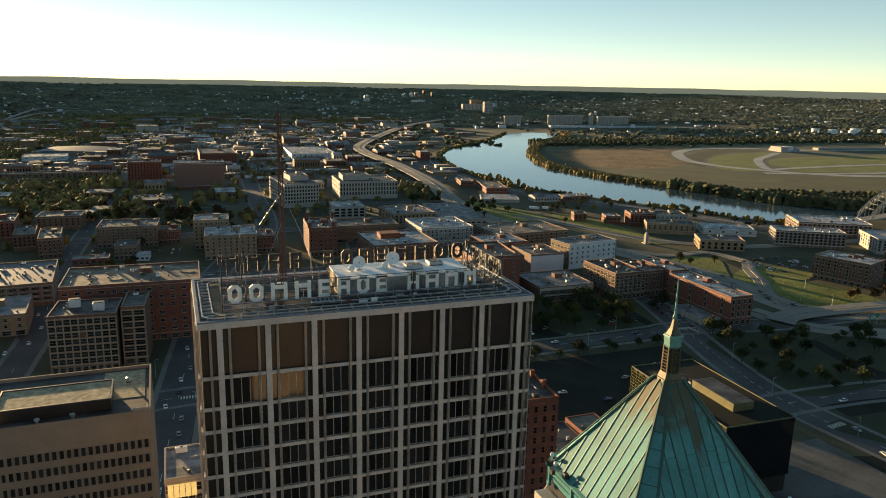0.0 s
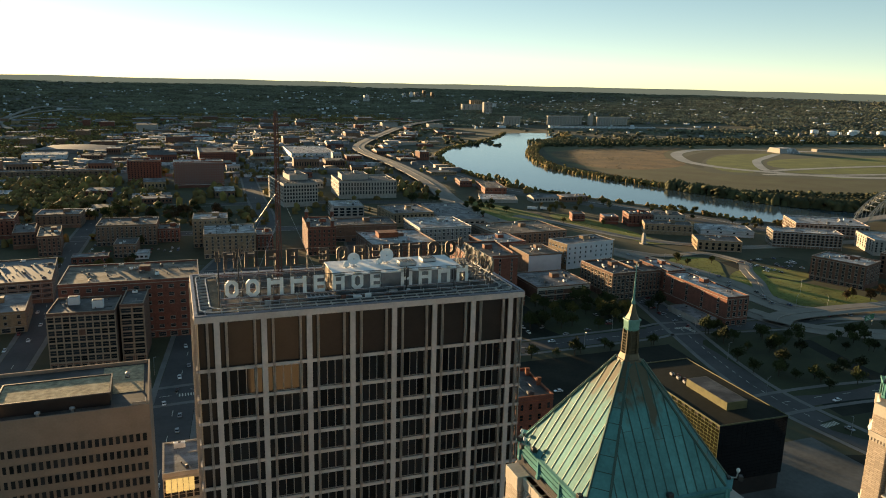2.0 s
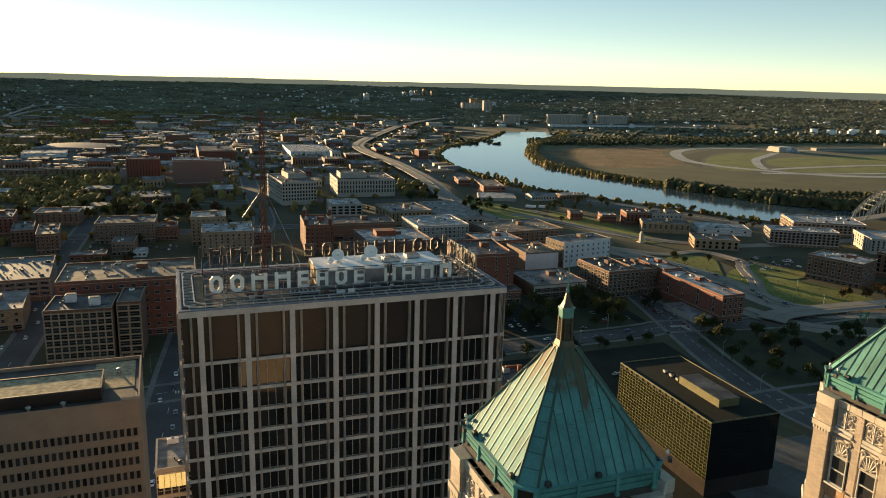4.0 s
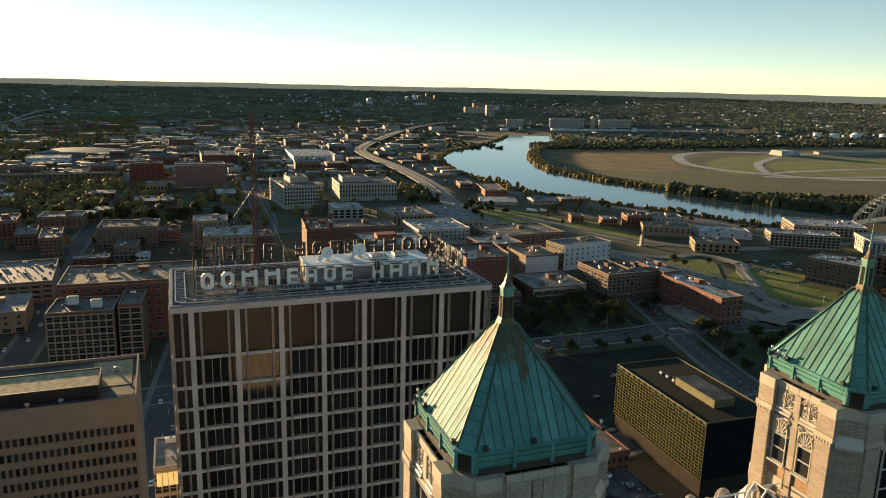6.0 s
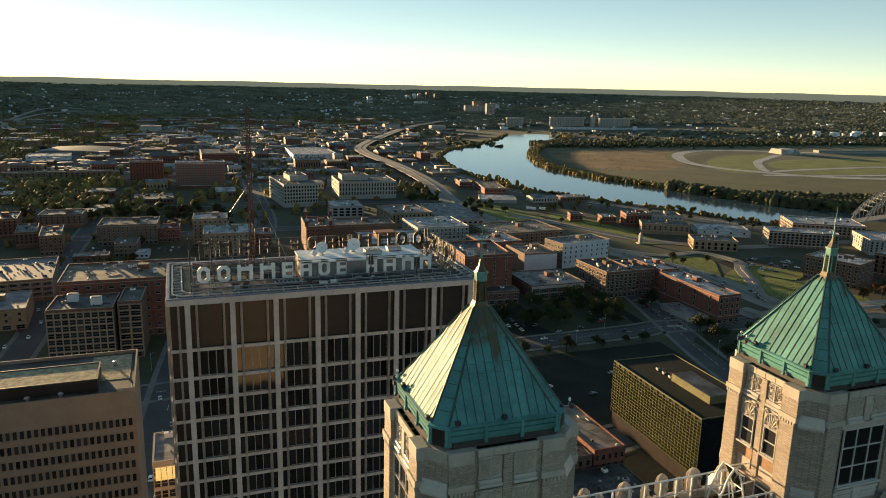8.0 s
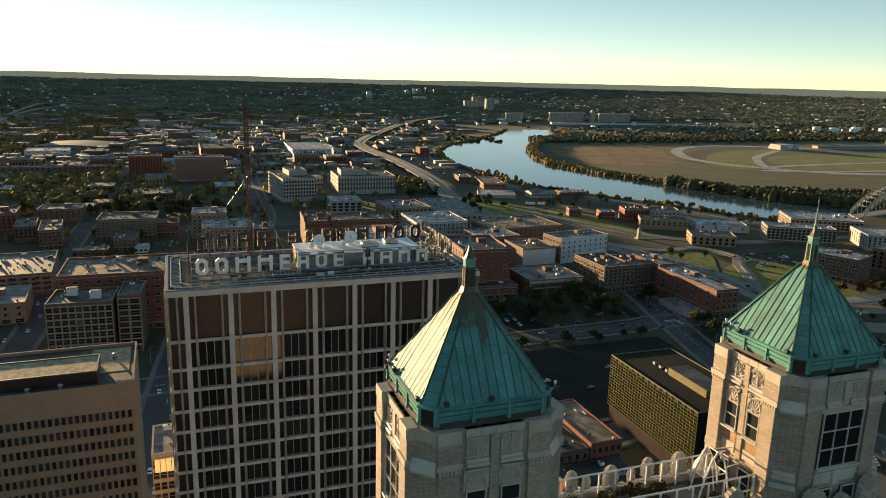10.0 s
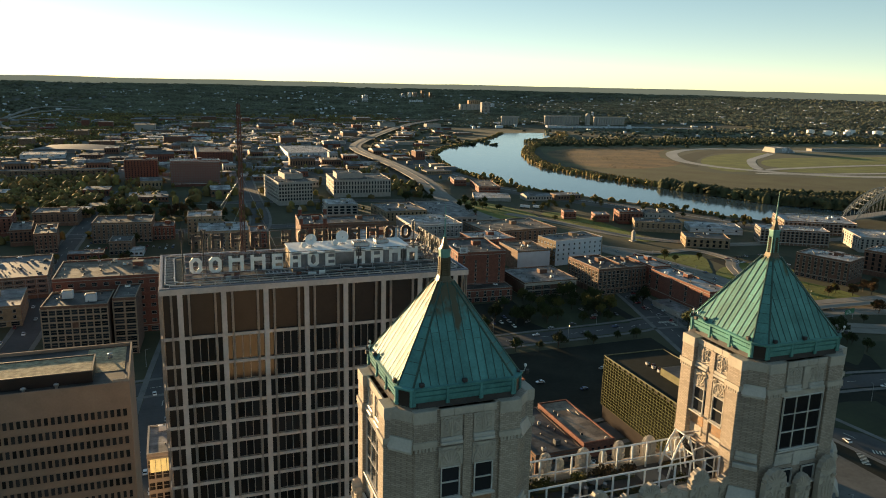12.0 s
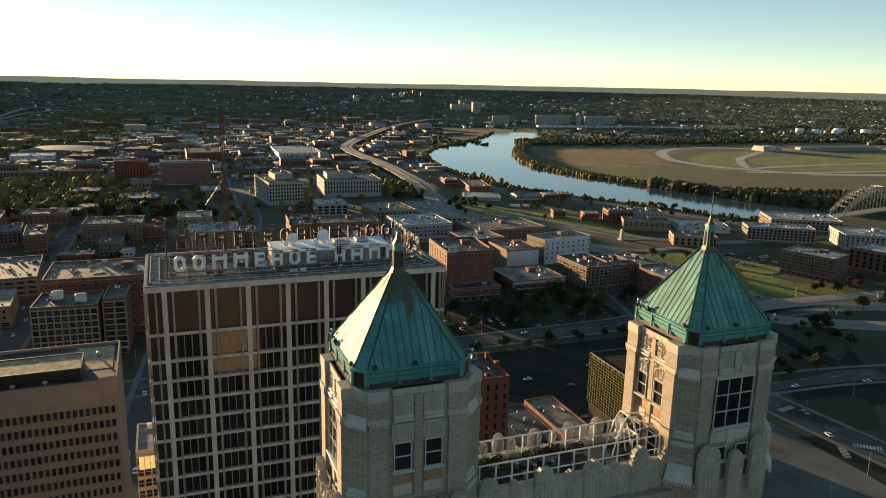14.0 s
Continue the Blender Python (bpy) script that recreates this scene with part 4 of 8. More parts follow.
def copper_roof(cx, parent):
    sheeting = copper if cx == TOWERS[0] else copper_clean
    half, cut, z0, z1 = 3.62, 0.68, 133.5, 138.15
    top_half, top_cut = 0.48, 0.17
    bm = bmesh.new()
    ring(bm, octagon(cx, CY, half, cut, z0), octagon(cx, CY, top_half, top_cut, z1))
    roof = part("roof", bm, copper_seam, parent, "steep verdigris copper pyramid roof with standing seams")
    slope = math.atan2(z1 - z0, half - top_half)
    run = math.hypot(z1 - z0, half - top_half)
    wide0, wide1 = half - cut, top_half - top_cut
    rng = random.Random(int(cx))
    for turn in range(4):
        m = Matrix.Translation((cx, CY, 0)) @ pose(0, 0, 0, 0, 0, 90 * turn) @ Matrix.Translation((0, -half, z0)) @ Matrix.Rotation(slope, 4, "X")
        # sheets between the seams, cut off at the hips
        n = 12
        edges = [-wide0 + 2 * wide0 * i / n for i in range(n + 1)]
        limit = lambda u: run * (wide0 - abs(u)) / (wide0 - wide1) if abs(u) > wide1 else run  # noqa: E731
        for a, b in zip(edges, edges[1:]):
            bm = bmesh.new()
            a2, b2 = a + 0.02, b - 0.02
            la, lb = min(run, limit(a2)), min(run, limit(b2))
            lift = 0.012 + rng.uniform(0, 0.012)
            v = [bm.verts.new(m @ Vector(p)) for p in ((a2, 0, lift), (b2, 0, lift), (b2, max(lb, 0.02), lift), (a2, max(la, 0.02), lift))]
            w = [bm.verts.new(m @ Vector((p[0], p[1], 0.0))) for p in ((a2, 0), (b2, 0), (b2, max(lb, 0.02)), (a2, max(la, 0.02)))]
            bm.faces.new(v)
            for i in range(4):
                bm.faces.new((w[i], w[(i + 1) % 4], v[(i + 1) % 4], v[i]))
            part("roof_panel", bm, sheeting, roof)
        for e in edges[1:-1]:
            bm = bmesh.new()
            long = min(run, limit(e))
            bx(bm, e - 0.022, 0, 0, e + 0.022, max(long, 0.05), 0.042)
            bmesh.ops.transform(bm, matrix=m, verts=bm.verts[:])
            part("seam", bm, copper_seam, roof)
        # a lapped joint across some sheets
        bm = bmesh.new()
        for k, (a, b) in enumerate(zip(edges, edges[1:])):
            for s in (2.3 + 0.5 * (k % 2),):
                if s < min(limit(a), limit(b)) - 0.1:
                    bx(bm, a + 0.03, s, 0.0, b - 0.03, s + 0.02, 0.026)
        bmesh.ops.transform(bm, matrix=m, verts=bm.verts[:])
        tagged(part("lap_joint", bm, copper_seam, roof), kind="stuff")
        # narrow corner sheet between two rolls
        lo, hi = octagon(cx, CY, half, cut, z0), octagon(cx, CY, top_half, top_cut, z1)
        i = (1 + 2 * turn) % 8
        p0, p1, q0, q1 = Vector(lo[i]), Vector(lo[(i + 1) % 8]), Vector(hi[i]), Vector(hi[(i + 1) % 8])
        nrm = (p1 - p0).cross(q0 - p0).normalized() * 0.02
        bm = bmesh.new()
        v = [bm.verts.new(p + nrm) for p in (p0, p1, q1, q0)]
        bm.faces.new(v)
        part("roof_panel", bm, sheeting, roof)
        for p, q in ((p0, q0), (p1, q1)):
            bm = bmesh.new()
            rod(bm, p + nrm, q + nrm, 0.065, 6)
            part("hip_roll", bm, copper_seam, roof)
        bm = bmesh.new()
        for s in range(1, 9):
            k = s / 9
            rod(bm, p0.lerp(q0, k) + nrm, p1.lerp(q1, k) + nrm, 0.02, 4)
        tagged(part("lap_joint", bm, copper_seam, roof), kind="stuff")
    # gutter band under the slopes
    band = bmesh.new()
    rows = []
    for z, hh, c in ((132.62, 3.6, 0.72), (132.78, 3.62, 0.72), (132.8, 3.7, 0.72), (132.97, 3.72, 0.72), (132.99, 3.62, 0.72), (133.02, 3.62, 0.72), (133.04, 3.72, 0.72), (133.25, 3.74, 0.72), (133.27, 3.64, 0.72), (133.3, 3.64, 0.72), (133.32, 3.76, 0.72), (133.47, 3.78, 0.72), (133.5, 3.68, 0.7), (133.53, 3.6, 0.68)):
        rows.append([band.verts.new(p) for p in octagon(cx, CY, hh, c, z)])
    for a, b in zip(rows, rows[1:]):
        for i in range(8):
            band.faces.new((a[i], a[(i + 1) % 8], b[(i + 1) % 8], b[i]))
    band.faces.new(rows[0][::-1]), band.faces.new(rows[-1])
    gutter = part("gutter_band", band, sheeting, parent, "moulded copper gutter band")
    for turn in range(4):
        m = wall_to(cx, ("front", "right", "back", "left")[turn], 3.72)
        for u in (-2.95, -1.0, 1.0, 2.95):
            bm = bmesh.new()
            wall_box(bm, m, u - 0.075, -0.05, 132.6, u + 0.075, 0.07, 133.4)
            wall_box(bm, m, u - 0.11, -0.05, 132.52, u + 0.11, 0.1, 132.7)
            part("bracket", bevelled(bm, 0.02), sheeting, gutter)
        d = Matrix.Translation((cx, CY, 0)) @ pose(0, 0, 0, 0, 0, 45 + 90 * turn) @ Matrix.Translation((0, -(3.72 * 2 - 0.72) / math.sqrt(2), 0))
        # flat dark panel; the shade of the corner recess is only its colour
        bm = bmesh.new()
        wall_box(bm, d, -0.36, 0.0, 132.6, 0.36, 0.03, 133.3)
        part("scupper", bm, dark_panel, gutter, "dark panel standing for a shaded recess in the band's corner")
        bm = bmesh.new()
        wall_box(bm, d, -0.52, -0.05, 132.5, -0.36, 0.12, 133.45), wall_box(bm, d, 0.36, -0.05, 132.5, 0.52, 0.12, 133.45), wall_box(bm, d, -0.58, -0.05, 133.38, 0.58, 0.18, 133.5)
        part("corner_post", bevelled(bm, 0.015), sheeting, gutter)
    # lantern and spire
    bm = bmesh.new()
    ring(bm, octagon(cx, CY, 0.54, 0.21, 138.02), octagon(cx, CY, 0.48, 0.18, 138.2))
    ring(bm, octagon(cx, CY, 0.42, 0.16, 138.2), octagon(cx, CY, 0.34, 0.13, 138.45))
    lantern = part("lantern", bm, copper_dark, parent, "slender copper lantern with louvres and a needle spire")
    bm = bmesh.new()
    for x, y, _ in octagon(0, 0, 0.29, 0.11, 0):
        rod(bm, (cx + x, CY + y, 138.45), (cx + x * 0.93, CY + y * 0.93, 139.5), 0.05, 4)
    part("lantern_frame", bm, copper_dark if cx == TOWERS[0] else copper_green, lantern)
    bm = bmesh.new()
    ring(bm, octagon(cx, CY, 0.25, 0.1, 138.45), octagon(cx, CY, 0.23, 0.09, 139.5))
    part("core", bm, copper_dark, lantern, "brown core")
    for turn in range(4):
        m = wall_to(cx, ("front", "right", "back", "left")[turn], 0.28)
        for k in range(7):
            bm = bmesh.new()
            z = 138.53 + 0.13 * k
            wall_box(bm, m, -0.16, -0.02, z, 0.16, 0.05, z + 0.03)
            part("louvre", bm, copper_dark, lantern)
    bm = bmesh.new()
    ring(bm, octagon(cx, CY, 0.28, 0.11, 139.46), octagon(cx, CY, 0.31, 0.12, 139.54))
    ring(bm, octagon(cx, CY, 0.28, 0.1, 139.54), octagon(cx, CY, 0.31, 0.11, 139.9))
    ring(bm, octagon(cx, CY, 0.34, 0.12, 139.9), octagon(cx, CY, 0.33, 0.12, 139.96))
    part("collar", bm, copper_green, lantern, "green copper collar")
    bm = bmesh.new()
    ring(bm, octagon(cx, CY, 0.27, 0.1, 139.96), octagon(cx, CY, 0.15, 0.05, 140.2))
    ring(bm, octagon(cx, CY, 0.15, 0.05, 140.2), octagon(cx, CY, 0.06, 0.02, 140.6))
    part("cap", bm, copper_dark, lantern, "brown copper cap")
    bm = bmesh.new()
    lathe(bm, [(0.06, 140.55), (0.1, 140.66), (0.06, 140.78), (0.05, 140.9), (0.015, 142.4)], cx, CY, 6)
    part("needle", bm, copper_green, lantern)


def spot_lamp(x, y, z, rz):
    t = thing("floodlight", "small white floodlight on a bent pipe at the roof edge", "floodlight", "floodlights on the towers", x, y, z, rz)
    bm = bmesh.new()
    rod(bm, (0, 0.5, 0), (0, -0.35, 0.12), 0.03, 5), rod(bm, (0, -0.35, 0.12), (0, -0.4, 0.4), 0.03, 5)
    part("arm", bm, steel, t)
    bm = bmesh.new()
    lathe(bm, [(0.02, 0.36), (0.07, 0.4), (0.085, 0.47), (0.06, 0.54), (0.02, 0.56)], 0, -0.4, 10)
    part("head", bm, white_paint, t, "white lamp head")
    bm = bmesh.new()
    bx(bm, -0.12, -0.62, 0.02, 0.12, -0.45, 0.22)
    part("box", bm, dark_steel, t, "dark metal box")
    bm = bmesh.new()
    bx(bm, -0.14, -0.1, -0.02, 0.1, 0.06, 0.16)
    part("clamp", bevelled(bm, 0.02), dark_steel, t)


def carved_panel(m, u0, z0, u1, z1, n, parent):
    """A panel of raised scrolls round a centre stem."""
    bm = bmesh.new()
    wall_box(bm, m, u0, n - 0.06, z0, u1, n, z1)
    panel = part("carved_panel", bm, stone, parent, "carved scroll panel in cream terracotta")
    bm = bmesh.new()
    c, w, h = (u0 + u1) / 2, u1 - u0, z1 - z0
    for f in (-1, 1):
        curl(bm, m, c + f * w * 0.27, z0 + h * 0.74, w * 0.2, n + 0.03, 1.4, 0.04, f)
        curl(bm, m, c + f * w * 0.24, z0 + h * 0.38, w * 0.17, n + 0.03, 1.3, 0.035, -f)
        wall_rod(bm, m, (c, z0 + 0.05), (c + f * w * 0.42, z0 + h * 0.18), n + 0.03, 0.04)
        wall_rod(bm, m, (c + f * 0.05, z0), (c + f * w * 0.1, z0 + h * 0.9), n + 0.03, 0.04)
    wall_rod(bm, m, (c, z0), (c, z1 - 0.06), n + 0.04, 0.05)
    part("scroll_carving", bm, stone, panel)


def shell_head(m, u0, u1, z0, z1, n, parent):
    """A fan of ribs over a window between two curls."""
    bm = bmesh.new()
    c, r = (u0 + u1) / 2, (u1 - u0) / 2
    wall_box(bm, m, u0 - 0.12, n - 0.08, z0, u1 + 0.12, n, z1)
    head = part("window_head", bm, stone, parent, "fan-shaped carved window head")
    bm = bmesh.new()
    for k in range(9):
        a = math.pi * k / 8
        wall_rod(bm, m, (c + 0.12 * math.cos(a), z0 + 0.08 + 0.1 * math.sin(a)), (c + r * 0.95 * math.cos(a), z0 + 0.08 + (z1 - z0) * 0.72 * math.sin(a)), n + 0.03, 0.05)
    for k in range(12):
        a, b = math.pi * k / 12, math.pi * (k + 1) / 12
        wall_rod(bm, m, (c + r * math.cos(a), z0 + 0.08 + (z1 - z0) * 0.78 * math.sin(a)), (c + r * math.cos(b), z0 + 0.08 + (z1 - z0) * 0.78 * math.sin(b)), n + 0.04, 0.05)
    for f in (-1, 1):
        curl(bm, m, c + f * r * 0.78, z1 - 0.22, 0.2, n + 0.05, 1.2, 0.05, f)
    part("fan", bm, stone, head)


def tower_wall(cx, side, parent, big):
    """One wall of a tower: pilasters, bands, carved panels, windows."""
    m = wall_to(cx, side, 4.0 if side in ("left", "right") else 3.75)
    off, out = (2.25, 0.34) if side in ("left", "right") else (2.42, 0.16)
    for u in (-off, off):
        bm = bmesh.new()
        wall_box(bm, m, u - 0.55, -0.3, 123.4, u + 0.55, out, 130.3)
        part("pilaster", bevelled(bm), stone_brick, parent, "cream brick pilaster")
        bm = bmesh.new()
        wall_box(bm, m, u - 0.6, -0.3, 130.62, u + 0.6, out - 0.04, 131.66)
        part("brick_panel", bm, stone_brick, parent)
        bm = bmesh.new()
        wall_box(bm, m, u - 0.63, -0.3, 131.66, u + 0.63, out, 132.32)
        part("pilaster_block", bevelled(bm, 0.02), stone, parent)
        bm = bmesh.new()
        wall_box(bm, m, u - 0.66, -0.3, 130.3, u + 0.66, out + 0.06, 130.62)
        for k in range(6):
            wall_box(bm, m, u - 0.5 + 0.2 * k - 0.05, out - 0.04, 130.08, u - 0.5 + 0.2 * k + 0.06, out + 0.06, 130.3)
        part("pilaster_cap", bm, stone, parent, "dentilled terracotta cap")
    # coping blocks along the top, each a stone of its own
    for k in range(4):
        bm = bmesh.new()
        wall_box(bm, m, -1.6 + 0.8 * k + 0.008, -0.3, 131.9, -0.8 + 0.8 * k - 0.008, 0.1, 132.3)
        part("coping_block", bevelled(bm, 0.015), stone, parent)
    for c in (-0.92, 0.92):
        carved_panel(m, c - 0.6, 130.72, c + 0.6, 131.85, 0.05, parent)
        bm = bmesh.new()
        wall_box(bm, m, c - 0.62, -0.3, 130.3, c + 0.62, 0.24, 130.48), wall_box(bm, m, c - 0.62, -0.3, 130.48, c + 0.62, 0.16, 130.7)
        part("string_course", bevelled(bm, 0.04), stone_ledge, parent, "pale glazed ledge")
    bm = bmesh.new()
    wall_box(bm, m, -0.25, -0.3, 130.35 if big else 125.4, 0.25, 0.13, 131.88)
    part("pier", bevelled(bm), stone if big else stone_brick, parent)
    if big:
        sash("window", m, -1.6, 126.3, 1.6, 129.95, 3, 3, parent, 0.12)
        bm = bmesh.new()
        wall_box(bm, m, -1.7, -0.3, 129.95, 1.7, 0.1, 130.3)
        part("lintel", bm, stone, parent)
        bm = bmesh.new()
        wall_box(bm, m, -1.7, -0.3, 125.2, 1.7, 0.1, 126.1), wall_box(bm, m, -0.3, 0.1, 125.1, 0.3, 0.22, 126.1)
        wall_box(bm, m, -1.7, 0.1, 125.9, 1.7, 0.2, 126.05), wall_box(bm, m, -1.7, 0.1, 125.55, 1.7, 0.15, 125.7)
        part("apron", bm, stone_ledge, parent, "moulded stone apron under the window")
        for c in (-0.95, 0.95):
            sash("window", m, c - 0.55, 123.9, c + 0.55, 125.0, 1, 1, parent, 0.34)
    else:
        for c in (-0.95, 0.95):
            sash("window", m, c - 0.54, 127.2, c + 0.54, 129.0, 1, 2, parent, 0.12)
            shell_head(m, c - 0.56, c + 0.56, 129.0, 130.15, 0.1, parent)
            bm = bmesh.new()
            wall_box(bm, m, c - 0.56, -0.3, 126.25, c + 0.56, 0.03, 127.12)
            part("brick_panel", bm, rust_brick, parent, "diamond-patterned rusty brick panel")
            bm = bmesh.new()
            wall_box(bm, m, c - 0.6, -0.3, 125.6, c + 0.6, 0.1, 126.25)
            part("apron", bevelled(bm), stone, parent)
            sash("window", m, c - 0.54, 123.3, c + 0.54, 125.1, 1, 2, parent, 0.34)


def crest(m, u, z, n, w, h, parent):
    """An upright carved crest on a parapet: fluted front with a fan top and side curls."""
    bm = bmesh.new()
    outline = [(u - w / 2, z - 2.6), (u + w / 2, z - 2.6), (u + w / 2, z + h * 0.3)]
    for k in range(15):
        a = math.pi * k / 14
        f = 1.0 if k % 2 else 0.9
        outline.append((u + w * 0.5 * f * math.cos(a), z + h * 0.34 + h * 0.66 * f * math.sin(a)))
    outline.append((u - w / 2, z + h * 0.3))
    ring(bm, [m @ Vector((p[0], -n, p[1])) for p in outline], [m @ Vector((p[0], -n + 0.4, p[1])) for p in outline])
    body = part("crest", bm, stone, parent, "carved upright crest with curling leaves")
    bm = bmesh.new()
    for k in range(5):
        uu = u - w * 0.4 + w * 0.2 * k
        wall_rod(bm, m, (uu, z - 2.5), (uu, z + h * 0.1 - 0.3 * abs(k - 2)), n + 0.02, w * 0.055)
    for k in range(9):
        a = math.pi * (0.02 + 0.96 * k / 8)
        wall_rod(bm, m, (u + w * 0.12 * math.cos(a), z + h * 0.36), (u + w * 0.45 * math.cos(a), z + h * 0.34 + h * 0.6 * math.sin(a)), n + 0.02, 0.055)
    for f in (-1, 1):
        curl(bm, m, u + f * w * 0.33, z + h * 0.08, w * 0.15, n + 0.05, 1.4, 0.055, f)
        curl(bm, m, u + f * w * 0.27, z - 0.55, w * 0.15, n + 0.05, 1.3, 0.05, -f)
        curl(bm, m, u + f * w * 0.3, z - 1.25, w * 0.13, n + 0.05, 1.2, 0.045, f)
    part("carving", bm, stone, body)


def twin_tower_building():
    top = thing("stone_building", "cream terracotta and brick building with two copper-roofed towers", "historic building")
    bm = bmesh.new()
    bx(bm, 13.1, -61.1, 0.3, 46.5, -53.7, 121.9)
    bx(bm, 8.5, -61.6, 0.3, 50.6, -40.0, 70)
    part("base_block", bm, stone_brick, top, "cream brick base of the building")
    bm = bmesh.new()
    bx(bm, 21.15, -60.2, 121.9, 38.5, -59.75, 124.0), bx(bm, 21.15, -56.0, 121.9, 38.5, -55.5, 124.0)
    part("parapet", bm, stone, top, "cream terracotta parapet")
    bm = bmesh.new()
    bx(bm, 21.15, -59.75, 121.9, 38.5, -56.0, 123.55)
    part("terrace_deck", bm, tar, top, "dark worn terrace between the towers")
    for n, cx in enumerate(TOWERS):
        before = set(top.children)
        bm = bmesh.new()
        ring(bm, octagon(cx, CY, (3.98, 3.72), 1.0, 124.0), octagon(cx, CY, (3.98, 3.72), 1.0, 132.3), caps=True)
        part("tower_body", bm, stone_brick, top, "cream brick tower with cut-off corners")
        bm = bmesh.new()
        ring(bm, octagon(cx, CY, (4.55, 4.35), 1.45, 110.0), octagon(cx, CY, (4.55, 4.35), 1.45, 122.6))
        ring(bm, octagon(cx, CY, (4.25, 4.0), 1.25, 122.6), octagon(cx, CY, (4.15, 3.9), 1.15, 125.2))
        part("tower_foot", bm, stone_brick, top, "wider cream brick foot of the tower")
        # a dark ring stands in for the shade in the gap below the copper
        bm = bmesh.new()
        ring(bm, octagon(cx, CY, (3.6, 3.45), 0.92, 132.25), octagon(cx, CY, (3.6, 3.45), 0.92, 132.62))
        part("dark_joint", bm, dark_steel, top, "dark ring put in for the shadow gap under the copper")
        for turn in range(4):
            sx, sy = ((1, -1), (1, 1), (-1, 1), (-1, -1))[turn]
            d = Matrix.Translation((cx + sx * 3.48, CY + sy * 3.22, 0)) @ pose(0, 0, 0, 0, 0, 45 + 90 * turn)
            bm = bmesh.new()
            w = 0.62
            wall_box(bm, d, -w, -0.1, 131.7, w, 0.06, 132.28)
            part("coping_block", bevelled(bm, 0.02), stone, top)
            bm = bmesh.new()
            ring(bm, [d @ Vector(p) for p in ((-w - 0.1, -0.3, 130.15), (w + 0.1, -0.3, 130.15), (w + 0.1, 0.1, 130.15), (-w - 0.1, 0.1, 130.15))], [d @ Vector(p) for p in ((-w - 0.04, -0.1, 130.75), (w + 0.04, -0.1, 130.75), (w + 0.04, 0.1, 130.75), (-w - 0.04, 0.1, 130.75))])
            wall_box(bm, d, -w - 0.06, -0.1, 129.98, w + 0.06, 0.2, 130.15)
            part("corner_ledge", bm, stone_ledge, top, "sloping glazed ledge on the cut corner")
            bm = bmesh.new()
            wall_box(bm, d, -w - 0.06, -0.1, 125.6, w + 0.06, 0.22, 125.85), wall_box(bm, d, -w - 0.12, -0.1, 125.1, w + 0.12, 0.34, 125.42), wall_box(bm, d, -w - 0.02, -0.1, 125.85, w + 0.02, 0.14, 126.15)
            part("corner_ledge", bevelled(bm, 0.03), stone_ledge, top)
            w2 = 0.95
            bm = bmesh.new()
            ring(bm, [d @ Vector(p) for p in ((-w2, -0.95, 122.7), (w2, -0.95, 122.7), (w2, 0.2, 122.7), (-w2, 0.2, 122.7))], [d @ Vector(p) for p in ((-w2 + 0.15, -0.3, 123.75), (w2 - 0.15, -0.3, 123.75), (w2 - 0.15, 0.2, 123.75), (-w2 + 0.15, 0.2, 123.75))])
            for k in range(9):
                wall_box(bm, d, -w2 + 0.22 * k, 0.8, 122.45, -w2 + 0.22 * k + 0.13, 0.98, 122.7)
            part("corner_ledge", bm, stone_ledge, top)
        for side in ("front", "left", "right", "back"):
            tower_wall(cx, side, top, (side in ("front", "back")) == (n == 1))
            m = wall_to(cx, side, 4.35)
            for u, z, h, w in ((-2.2, 124.2, 1.3, 1.7), (0.1, 123.6, 1.2, 1.2), (2.1, 124.2, 1.5, 1.35)) if n else ((-2.3, 124.2, 1.3, 1.15), (-0.8, 123.6, 0.9, 1.15), (0.75, 123.7, 1.1, 1.15), (2.4, 124.2, 1.4, 1.15)):
                if side == "front" or (side == "left" and n == 0) or (side == "right" and n == 1):
                    crest(m, u, z, 0.35, w, h, top)
        # the masonry is a little wider than the copper on it
        for ob in set(top.children) - before:
            ob.matrix_basis = Matrix.Translation((cx + (0.16, 0.22)[n], CY, 0)) @ Matrix.Diagonal((1.055, 1.055, 1, 1)) @ Matrix.Translation((-cx, -CY, 0)) @ ob.matrix_basis
        copper_roof(cx, top)
        for x, y, rz in ((-3.3, 3.2, -60), (3.55, -3.1, 60), (3.4, 3.3, 120), (-3.5, 2.2, -90)):
            spot_lamp(cx + x, CY + y, 133.45, rz)
        for u, side in ((-2.5, "front"), (0.0, "front"), (2.6, "left"), (-1.6, "left")):
            m = wall_to(cx, side, 3.72)
            t = thing("roof_lamp", "small dark floodlight box on the gutter", "floodlight", "floodlights on the towers")
            bm = bmesh.new()
            wall_box(bm, m, u - 0.13, -0.12, 133.55, u + 0.13, 0.1, 133.75)
            part("lamp_box", bevelled(bm, 0.02), dark_steel, t)
            bm = bmesh.new()
            wall_box(bm, m, u - 0.03, -0.06, 133.4, u + 0.03, 0.0, 133.55)
            part("bracket", bm, dark_steel, t)
    # front wall of the link: stone blocks and crests
    m = Matrix.Translation((29.8, -60.2, 0))
    for u, h in ((-6.6, 1.0), (-2.4, 1.15), (1.5, 1.0), (5.4, 1.4)):
        crest(m, u, 123.9, 0.3, 1.5, h, top)
    for u in (-4.6, -0.3, 3.4, 7.6):
        crest(m, u, 123.5, 0.18, 0.8, 0.9, top)
